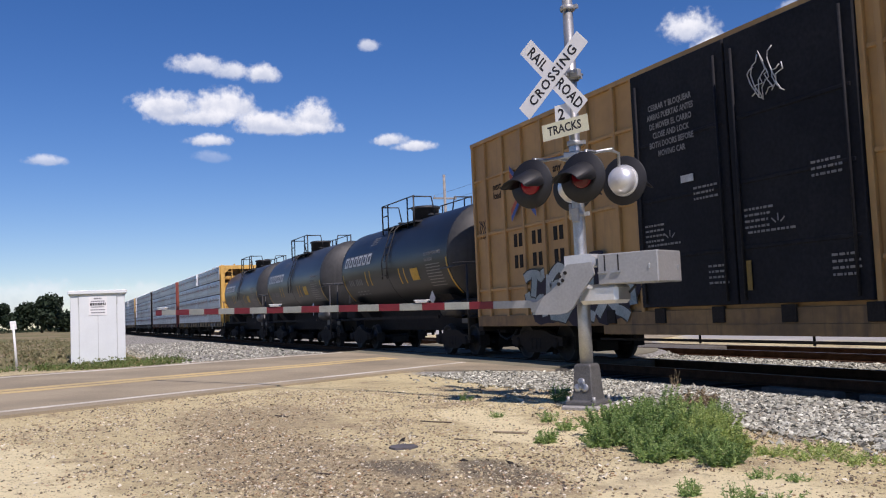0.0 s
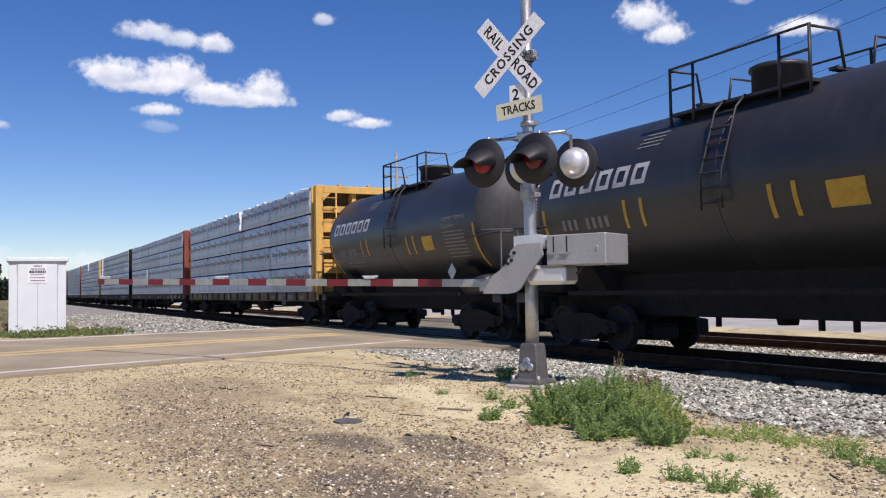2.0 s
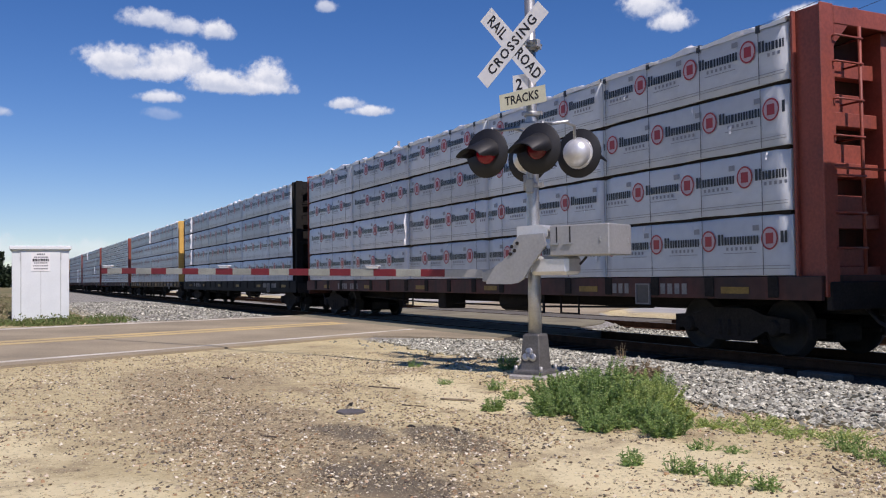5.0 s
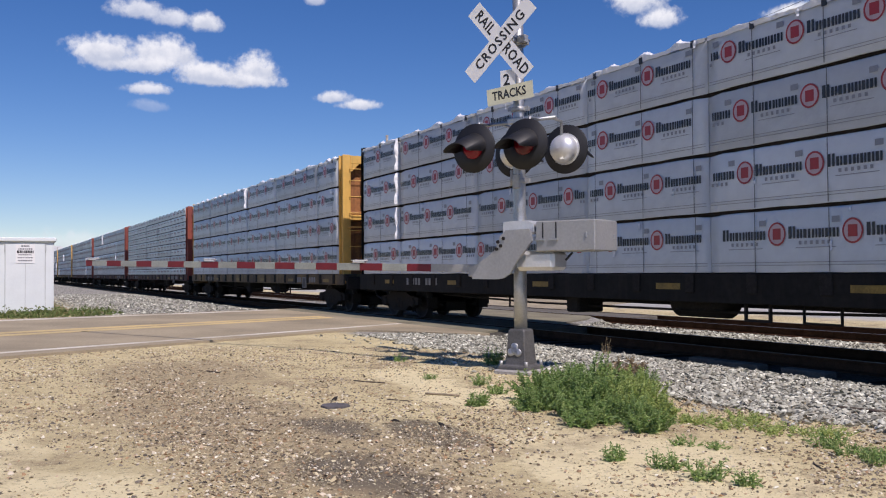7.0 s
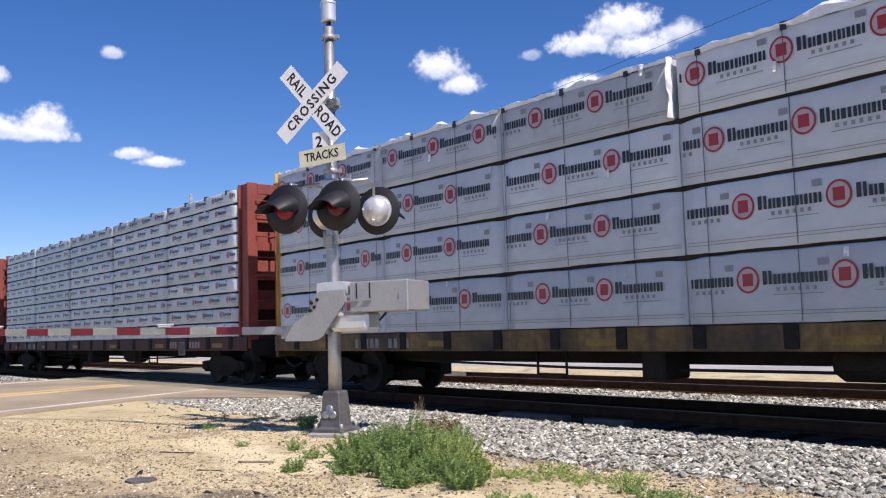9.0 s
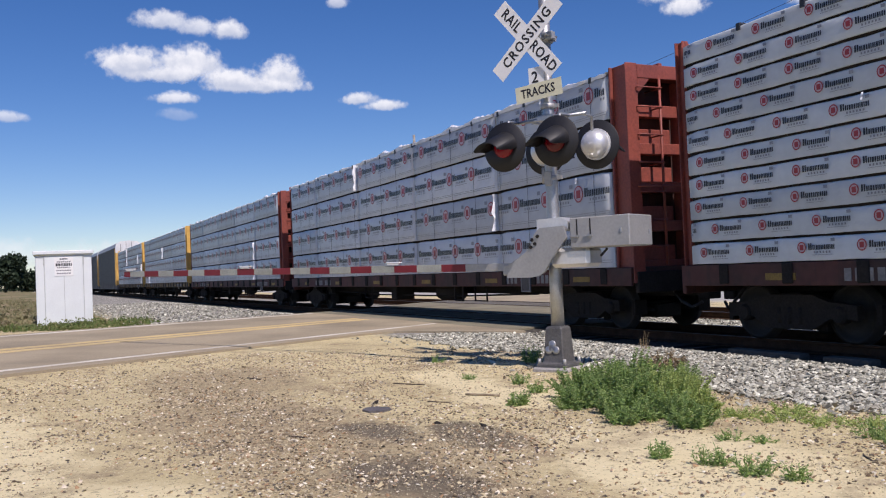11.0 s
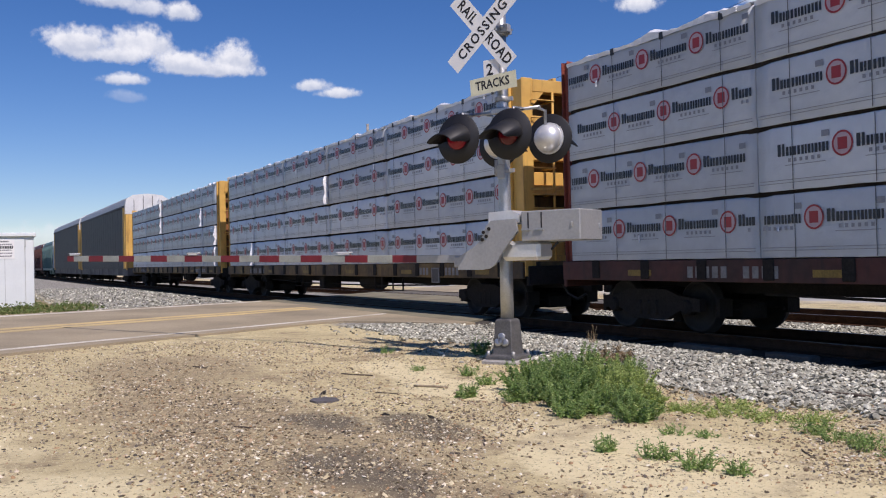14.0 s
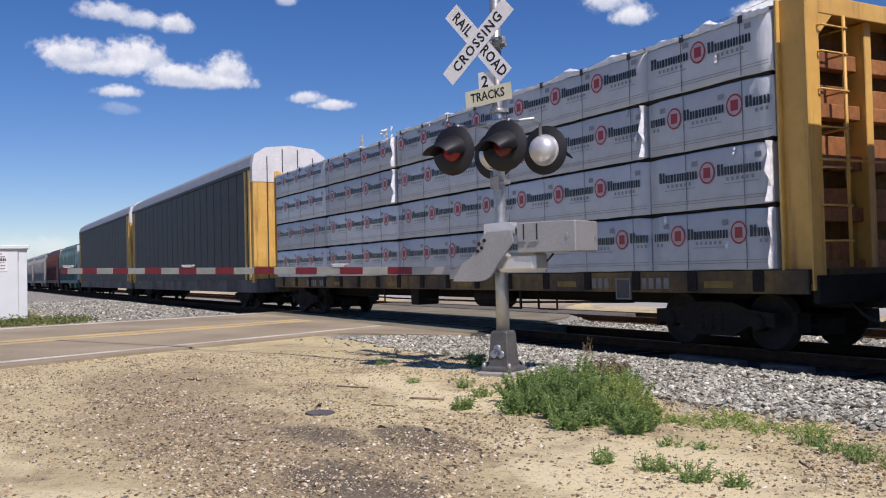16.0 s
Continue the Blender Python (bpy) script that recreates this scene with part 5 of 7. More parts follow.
def coupler(car, x, sgn):
    bm = boxes((min(x, x + 0.55 * sgn), max(x, x + 0.55 * sgn), -0.09, 0.09, 0.62, 0.82), (min(x + 0.45 * sgn, x + 0.72 * sgn), max(x + 0.45 * sgn, x + 0.72 * sgn), -0.15, 0.15, 0.56, 0.88), bevel=0.02)
    part("coupler", bm, M_TRUCK, car)
    bm = bmesh.new()
    pipe(bm, [(x, -0.35, 0.75), (x + 0.25 * sgn, -0.36, 0.52), (x + 0.45 * sgn, -0.3, 0.42), (x + 0.62 * sgn, -0.2, 0.52)], 0.028, 6)
    part("air_hose", bm, M_WIRE, car)


# ---- wrapped lumber
SMALL_H = 0.356
PACK_L, PACK_H, NEAR_Y = 4.25, 0.903, 1.45


def pack_mesh(length, height, seed, depth=1.31, limp=0.0, r=0.028):
    """A bundle of lumber in plastic wrap: rounded, slightly puckered."""
    prof = []
    low = 0.010
    for cy, cz, a0, rr in ((-NEAR_Y + low, low, 180, low), (-NEAR_Y + depth - low, low, 270, low), (-NEAR_Y + depth - r, height - r, 0, r), (-NEAR_Y + r, height - r, 90, r)):
        for k in range(3):
            a = radians(a0 + 45 * k)
            prof.append((cy + rr * math.cos(a), cz + rr * math.sin(a)))
    prof.insert(12, (-NEAR_Y, height * 0.66))
    prof.insert(13, (-NEAR_Y, height * 0.33))
    bm = bmesh.new()
    n = max(8, int(length / 0.26))
    rings = []
    for k in range(n + 1):
        x = -length * k / n
        ring = []
        for y, z in prof:
            q = Vector((x * 2.2 + seed * 9, y * 3, z * 3))
            dy = noise.noise(q) * 0.012
            dz = noise.noise(q + Vector((5, 5, 5))) * (0.012 + (limp if z > height * 0.9 else 0))
            e = 0.02 if k in (0, n) else 0
            ring.append(bm.verts.new((x, y + dy + (e if y < -1 else 0), z + dz - (e if z > height * 0.5 else 0))))
        rings.append(ring)
    m = len(prof)
    for a, b in zip(rings, rings[1:]):
        for k in range(m):
            f = bm.faces.new((a[k], a[(k + 1) % m], b[(k + 1) % m], b[k]))
            f.smooth = True
    bm.faces.new(rings[0])
    bm.faces.new(rings[-1])
    bmesh.ops.recalc_face_normals(bm, faces=bm.faces)
    me = bpy.data.meshes.new("lumber_pack")
    bm.to_mesh(me)
    bm.free()
    me.materials.append(M_WRAP)
    return me


PRINT_Y = -NEAR_Y - 0.0150


def flat_mesh(name, quads, mats):
    """Printing on the wrap: flat quads of (x0, x1, z0, z1, material)."""
    bm = bmesh.new()
    for x0, x1, z0, z1, mi in quads:
        vs = [bm.verts.new(c) for c in ((x0, PRINT_Y, z0), (x1, PRINT_Y, z0), (x1, PRINT_Y, z1), (x0, PRINT_Y, z1))]
        bm.faces.new(vs).material_index = mi
    me = bpy.data.meshes.new(name)
    bm.to_mesh(me)
    bm.free()
    for m in mats:
        me.materials.append(m)
    return me


def ring_mesh(ro, ri, half):
    """A red printed ring round a plain block."""
    bm = bmesh.new()
    n = 22
    o = [bm.verts.new((ro * math.cos(j * math.tau / n), PRINT_Y, 1.06 * ro * math.sin(j * math.tau / n))) for j in range(n)]
    i = [bm.verts.new((ri * math.cos(j * math.tau / n), PRINT_Y, 1.08 * ri * math.sin(j * math.tau / n))) for j in range(n)]
    for j in range(n):
        bm.faces.new((o[j], o[(j + 1) % n], i[(j + 1) % n], i[j]))
    bm.faces.new([bm.verts.new((sx * half, PRINT_Y - 0.001, sz * half * 1.1)) for sx, sz in ((-1, -1), (1, -1), (1, 1), (-1, 1))])
    bm.faces.new(i).material_index = 1
    me = bpy.data.meshes.new("ring_mark")
    bm.to_mesh(me)
    bm.free()
    me.materials.append(M_PRINT_RED)
    me.materials.append(M_PRINT_PINK)
    return me


def word_quads(k):
    """A word as plain dark blocks, with a row of small blocks below; k scales it."""
    out, x = [], 0.0
    for j, w in enumerate((0.135, 0.105, 0.135, 0.10, 0.10, 0.11, 0.11)):
        h = 0.165 if j == 0 else 0.12
        out += [(x, x + w * 0.40, -0.07, h - 0.07, 0), (x + w * 0.56, x + w * 0.86, -0.07, h - 0.07, 0)]
        x += w + 0.004
    out += [(0.17 + j * 0.092, 0.215 + j * 0.092, -0.155, -0.105, 1) for j in range(6)]
    out += [(0.12, 0.76, -0.20, -0.190, 1), (0.70, 0.82, 0.12, 0.20, 1)]
    return [(a * k, b * k, c * k, d * k, m) for a, b, c, d, m in out]


ME_RING, ME_RING_SMALL = ring_mesh(0.155, 0.128, 0.07), ring_mesh(0.075, 0.058, 0.034)
WORDS = {}


def word_mesh(small, lo, hi):
    """The word's printing, cut off at lo and hi where the wrap ends."""
    quads = [q for q in word_quads(0.55 if small else 1.0) if lo <= q[0] and q[1] <= hi]
    key = (small, tuple(round(q[0], 3) for q in quads))
    if quads and key not in WORDS:
        WORDS[key] = flat_mesh("word_mark", quads, (M_PRINT, M_PRINT_GREY))
    return WORDS.get(key)


ME_LINE = flat_mesh("print_line", [(-PACK_L + 0.05, -0.04, 0.0, 0.008, 0)], (M_PRINT_GREY,))
RING_STEP = 1.21


def print_marks(ob, length, small, phase):
    """Rings, words and two thin lines on a pack's near face; phase: a ring's place behind the pack's front."""
    step, zc = (RING_STEP, PACK_H * 0.585) if not small else (0.98, SMALL_H * 0.52)
    me_r = ME_RING_SMALL if small else ME_RING
    lead = 0.20 if not small else 0.11
    cx = -(phase % step) + step
    while cx > -length - 1:
        if -length + 0.17 < cx < -0.17:
            o = new("ring_mark", me_r)
            o.parent, o.location = ob, (cx, 0, zc)
        me = word_mesh(small, -length + 0.05 - cx - lead, -0.04 - cx - lead)
        if me:
            o = new("word_mark", me)
            o.parent, o.location = ob, (cx + lead, 0, zc)
            o["kind"] = "stuff"
        cx -= step
    if not small:
        for z in (0.095, 0.135):
            o = new("print_line", ME_LINE)
            o.parent, o.location = ob, (0, 0, z)
            o.scale = (length / PACK_L, 1, 1)


PACK_MESHES = {}


def pack_of(length, seed, kind):
    """A pack's mesh for a length; kind is 'plain', 'top' or 'small'."""
    key = (round(length, 2), seed, kind)
    if key not in PACK_MESHES:
        if kind == "small":
            me = pack_mesh(length, SMALL_H - 0.032, 30 + seed)
            me.materials.clear()
            me.materials.append(M_WRAP_GREY)
        elif kind == "top":
            me = pack_mesh(length, PACK_H - 0.075, 20 + seed, limp=0.045, r=0.05)
        else:
            me = pack_mesh(length, PACK_H - 0.042, seed)
        PACK_MESHES[key] = me
    return PACK_MESHES[key]


def ribbon_mesh(length, seed):
    """Crumpled loose plastic along a pack's top front edge."""
    rng = random.Random(seed)
    bm = bmesh.new()
    n = int(length / 0.11)
    prev = None
    for k in range(n + 1):
        x = -length * k / n
        lift = 0.02 + 0.16 * max(0.0, noise.noise((x * 1.7, seed * 3.1, 0.0)) + 0.05) + rng.uniform(0, 0.035)
        row = [bm.verts.new((x, -NEAR_Y - 0.014, -0.03 + rng.uniform(-0.015, 0.0))), bm.verts.new((x + rng.uniform(-0.02, 0.02), -NEAR_Y - 0.02 + rng.uniform(-0.012, 0.012), lift * 0.6)), bm.verts.new((x, -NEAR_Y + 0.06 + rng.uniform(-0.02, 0.02), lift)), bm.verts.new((x, -NEAR_Y + 0.25, 0.004))]
        if prev:
            for j in range(3):
                bm.faces.new((prev[j], row[j], row[j + 1], prev[j + 1]))
        prev = row
    me = bpy.data.meshes.new("loose_wrap")
    bm.to_mesh(me)
    bm.free()
    me.materials.append(M_WRAP_TORN)
    return me


def fold_mesh(seed):
    """A small puckered flap of wrap that sticks out of a seam."""
    rng = random.Random(seed)
    bm = bmesh.new()
    w, h, lean = rng.uniform(0.03, 0.07), rng.uniform(0.05, 0.14), rng.uniform(-0.02, 0.02)
    prev = None
    for z, y in ((0.0, -0.004), (-0.35 * h, -0.02), (-0.7 * h, -0.014), (-h, -0.028)):
        dx = lean * -z / h + rng.uniform(-0.006, 0.006)
        row = [bm.verts.new((dx, y, z)), bm.verts.new((dx + w * 0.5, y - 0.008, z + 0.006)), bm.verts.new((dx + w, y, z))]
        if prev:
            for k in range(2):
                bm.faces.new((prev[k], prev[k + 1], row[k + 1], row[k]))
        prev = row
    me = bpy.data.meshes.new("wrap_fold")
    bm.to_mesh(me)
    bm.free()
    me.materials.append(M_WRAP_TORN)
    return me


RIBBONS = [ribbon_mesh(PACK_L - 0.02, s) for s in range(4)]
FOLDS = [fold_mesh(s) for s in range(5)]


def strap_mesh(h):
    bm = boxes((-0.0055, 0.0055, -NEAR_Y - 0.019, -NEAR_Y - 0.0165, 0.01, h - 0.005))
    me = bpy.data.meshes.new("strap")
    bm.to_mesh(me)
    bm.free()
    me.materials.append(M_BANDING)
    return me


def protector_mesh():
    """A black corner guard under a strap on the load's top edge."""
    bm = boxes((-0.04, 0.04, -NEAR_Y - 0.028, -NEAR_Y + 0.10, 0.0, 0.03), (-0.04, 0.04, -NEAR_Y - 0.03, -NEAR_Y - 0.018, -0.08, 0.0), (-0.01, 0.01, -NEAR_Y + 0.1, -0.15, 0.0, 0.012))
    me = bpy.data.meshes.new("corner_guard")
    bm.to_mesh(me)
    bm.free()
    me.materials.append(M_STRAP)
    return me


LOAD_Z, LOAD_L, TIERS_H = 1.192, 21.25, 3.585
ME_STRAP, ME_STRAP_LOW, ME_GUARD = strap_mesh(PACK_H - 0.04), strap_mesh(SMALL_H), protector_mesh()


def torn_flap(ob, x, w, h, lean):
    """A strip of torn wrap that hangs down the load's side."""
    rng = random.Random(int(w * 1000))
    bm = bmesh.new()
    prev = None
    for k in range(7):
        z = PACK_H + 0.25 - h * k / 6
        y = -NEAR_Y - 0.03 - 0.05 * abs(math.sin(k * 1.7)) + rng.uniform(-0.01, 0.01)
        xs = rng.uniform(-0.02, 0.02) + math.tan(radians(lean)) * (h * k / 6)
        row = [bm.verts.new((x + xs, y, z)), bm.verts.new((x + xs - w * 0.5, y - 0.02, z + 0.02)), bm.verts.new((x + xs - w * (1 - 0.06 * k), y + 0.01, z))]
        if prev:
            for j in range(2):
                bm.faces.new((prev[j], prev[j + 1], row[j + 1], row[j]))
        prev = row
    part("torn_wrap", bm, M_WRAP_TORN, ob)


def end_flap_mesh(h, seed):
    """A stiff fold of loose wrap that stands out from the side at a pack's front end."""
    rng = random.Random(seed)
    bm = bmesh.new()
    prev = None
    for k in range(9):
        z = 0.01 + (h - 0.02) * k / 8
        out = 0.11 + 0.03 * math.sin(k * 1.3 + seed) + rng.uniform(-0.015, 0.015)
        row = [bm.verts.new((rng.uniform(-0.006, 0.006), -NEAR_Y + 0.02, z)), bm.verts.new((rng.uniform(0.0, 0.02), -NEAR_Y - out * 0.5, z)), bm.verts.new((rng.uniform(-0.03, 0.01), -NEAR_Y - out, z))]
        if prev:
            for j in range(2):
                bm.faces.new((prev[j], row[j], row[j + 1], prev[j + 1]))
        prev = row
    me = bpy.data.meshes.new("end_flap")
    bm.to_mesh(me)
    bm.free()
    me.materials.append(M_WRAP_TORN)
    return me


END_FLAPS = [end_flap_mesh(PACK_H - 0.05, k) for k in range(3)]


def load_packs(car, seed, small, torn, cuts, rings, gaps):
    """The car's load. cuts: where the columns of packs meet; rings: by tier from the bottom, places of printed rings; gaps: columns and tiers with a gap before them."""
    rng = random.Random(seed)
    cuts = (0.0, *cuts, -LOAD_L)
    tiers, H = (10, SMALL_H + 0.003) if small else (4, PACK_H + 0.004)
    gaps = gaps or {(rng.randrange(1, len(cuts) - 1), t) for t in range(tiers) if rng.random() < 0.35}
    straps = [-0.50 - 1.215 * k + rng.uniform(-0.04, 0.04) for k in range(18)]
    straps = [x for x in straps if x > -LOAD_L + 0.2]
    for side in (0, 1):
        for t in range(tiers):
            top = t == tiers - 1
            for c, (front, rear) in enumerate(zip(cuts, cuts[1:])):
                slack = 0.0 if side or (c, t) not in gaps else 0.06
                length = front - rear - slack - 0.016
                ob = new("lumber_pack", pack_of(length, rng.randrange(3) if not side else 0, "small" if small else ("top" if top else "plain")))
                ob.parent = car
                low = torn and top and c >= 3
                if low:
                    ob.scale = (1, 1, 0.88)
                x = front - slack - 0.008 + rng.uniform(-0.004, 0.004)
                ob.location = (x, rng.uniform(-0.012, 0.0), LOAD_Z + t * H)
                if side:
                    ob.rotation_euler = (0, 0, math.pi)
                    ob.location = (rear + 0.008, 0.0, LOAD_Z + t * H)
                    continue
                marks = [r for r in (rings[t] if t < len(rings) else ()) if rear < r < front]
                print_marks(ob, length, small, x - marks[0] if marks else rng.uniform(0, RING_STEP))
                if low and c == 3:
                    for xx, ww, hh, lean in ((-0.02, 0.10, 0.62, 0.0), (-0.34, 0.22, 0.40, 12.0), (-0.55, 0.12, 0.25, -20.0)):
                        torn_flap(ob, xx, ww, hh, lean)
                if slack and not small:
                    fl = new("end_flap", rng.choice(END_FLAPS))
                    fl.parent, fl.location = ob, (0.012, 0, 0)
                if top and not small:
                    rb = new("loose_wrap", rng.choice(RIBBONS))
                    rb.parent, rb.location, rb.scale = ob, (0, 0, PACK_H - 0.078), (length / PACK_L, 1, 1)
                for _ in range(rng.choice((0, 1, 1, 2)) if not small else rng.choice((0, 0, 1))):
                    fd = new("wrap_fold", rng.choice(FOLDS))
                    fd.parent = ob
                    fd.location = (-rng.uniform(0.2, length - 0.3), -NEAR_Y - 0.012, (SMALL_H if small else PACK_H) * rng.choice((0.94, 0.92, 0.45)))
                for sx in straps if not small else ():
                    if rear + 0.05 < sx < front - slack - 0.05:
                        st = new("strap", ME_STRAP)
                        st.parent, st.location = ob, (sx - x + rng.uniform(-0.02, 0.02), 0, 0)
    thick = SMALL_H - 0.032 if small else PACK_H - 0.042
    for t in range(tiers - 1):
        z = LOAD_Z + t * H
        # dark strip added in each gap to stand for the shade between tiers
        part("dunnage", boxes((-LOAD_L + 0.06, -0.05, -NEAR_Y + 0.02, -0.2, z + thick - 0.02, z + H + 0.01)), M_TIE, car, "dark strip added as the shade between the tiers of packs")
    for gx in straps:
        st = new("corner_guard", ME_GUARD)
        st.parent = car
        st.location = (gx, 0, LOAD_Z + TIERS_H - 0.03 - (0.105 if torn and gx < cuts[3] else 0.0))


def bulkhead(car, x, sgn, paint, wide, recess_shade, rusty=False):
    """An end wall: two deep posts, top beam, stepped ribbed panels, ladder rungs. sgn: which way it faces; rusty: ribs
    in dark orange.
    """
    deep = (0.72 if wide else 1.0) if sgn > 0 else 0.35

    def bx(name, x0, x1, y0, y1, z0, z1, mat=paint, bevel=0.01, parent=None):
        a, b = x + sgn * x0 * deep, x + sgn * x1 * deep
        return part(name, boxes((min(a, b), max(a, b), y0, y1, z0, z1), bevel=bevel), mat, parent or car)

    # back plate takes the dark sill paint, so the recess's shade is coloured in
    bh = bx("bulkhead", 0.02, 0.05, -1.36, 1.36, 1.10, 4.74, recess_shade)
    for s in (-1, 1):
        y0, y1 = sorted((s * 1.30, s * 1.37))
        bx("side_post", 0.02, 0.50, y0, y1, 0.90, 4.84, parent=bh)
        y0, y1 = sorted((s * 1.372, s * 1.44))
        bx("post_flange", 0.02, 0.07, y0, y1, 0.90, 4.84, parent=bh)
        y0, y1 = sorted((s * 1.18, s * 1.44))
        bx("corner_angle", 0.502, 0.53, y0, y1, 0.90, 4.84, parent=bh)
        # corner gusset under the top beam
        bm = bmesh.new()
        pts = [(s * 1.18, 4.575), (s * 0.90, 4.575), (s * 1.18, 4.28)]
        lo, hi = sorted((x + sgn * 0.49 * deep, x + sgn * 0.525 * deep))
        ring = [[bm.verts.new((xx, yy, zz)) for yy, zz in pts] for xx in (lo, hi)]
        bm.faces.new(ring[0])
        bm.faces.new(ring[1][::-1])
        for k in range(3):
            bm.faces.new((ring[0][k], ring[1][k], ring[1][(k + 1) % 3], ring[0][(k + 1) % 3]))
        bmesh.ops.recalc_face_normals(bm, faces=bm.faces)
        part("gusset", bm, paint, bh)
    bx("top_beam", 0.05, 0.50, -1.30, 1.30, 4.62, 4.80, parent=bh)
    bx("top_lip", 0.502, 0.535, -1.18, 1.18, 4.57, 4.82, parent=bh)
    if wide:
        rows = ()
        for z0, z1 in ((1.12, 2.82), (3.02, 4.56)):
            for ya, yb in ((-1.295, -0.10), (0.10, 1.295)):
                bx("deep_panel", 0.05, 0.12, ya, yb, z0, z1, M_DARK_ORANGE, parent=bh)
            bx("panel_lip", 0.16, 0.30, -1.295, 1.295, z0, z0 + 0.10, M_DARK_ORANGE, parent=bh)
        bx("shelf", 0.05, 0.50, -1.298, 1.298, 2.84, 3.0, parent=bh)
    else:
        rows = ((1.10, 1.57, 0.2), (1.82, 2.29, 0.2), (2.53, 3.00, 0.2), (3.23, 3.70, 0.2), (3.92, 4.14, 0.0))
    rib = M_DARK_ORANGE if rusty else paint
    for z0, z1, low in rows:
        for ya, yb, lap in ((-1.295, -0.10, 0.16), (0.10, 1.295, 0.0)):
            if low:
                bx("rib_panel", 0.10, 0.24, ya, yb - lap, z0 + low, z1, rib, parent=bh)
                bx("rib_step", 0.10, 0.32, ya, yb, z0, z0 + low - 0.002, rib, parent=bh)
            else:
                bx("rib_panel", 0.10, 0.28, ya, yb, z0, z1, rib, parent=bh)
    bx("stiffener", 0.05, 0.40, -0.075, 0.075, 1.15, 4.60, M_DARK_ORANGE if wide else paint, parent=bh)
    for z in (1.55, 2.02, 2.52, 3.05, 3.55, 4.05, 4.40):
        bm = bmesh.new()
        a = x + sgn * (0.50 * deep + 0.09)
        pipe(bm, [(x + sgn * 0.50 * deep, -1.22, z), (a, -1.22, z), (a, -0.70, z), (x + sgn * 0.12, -0.70, z)], 0.015, 6)
        part("ladder_rung", bm, paint, bh)
    bm = bmesh.new()
    tube(bm, (x + sgn * (0.50 * deep + 0.06), -0.72, 1.2), (x + sgn * (0.50 * deep + 0.06), -0.72, 4.57), 0.025, seg=6)
    part("ladder_rail", bm, paint, bh)
    bm = bmesh.new()
    tube(bm, (x + sgn * (0.50 * deep + 0.08), -1.30, 2.62), (x + sgn * (0.50 * deep + 0.08), 1.30, 2.62), 0.018, seg=6)
    part("grab_rail", bm, paint, bh)
    for y in (-0.5, 0.6):
        bx("lifting_lug", 0.15, 0.35, y - 0.04, y + 0.04, 4.80, 4.92, parent=bh)


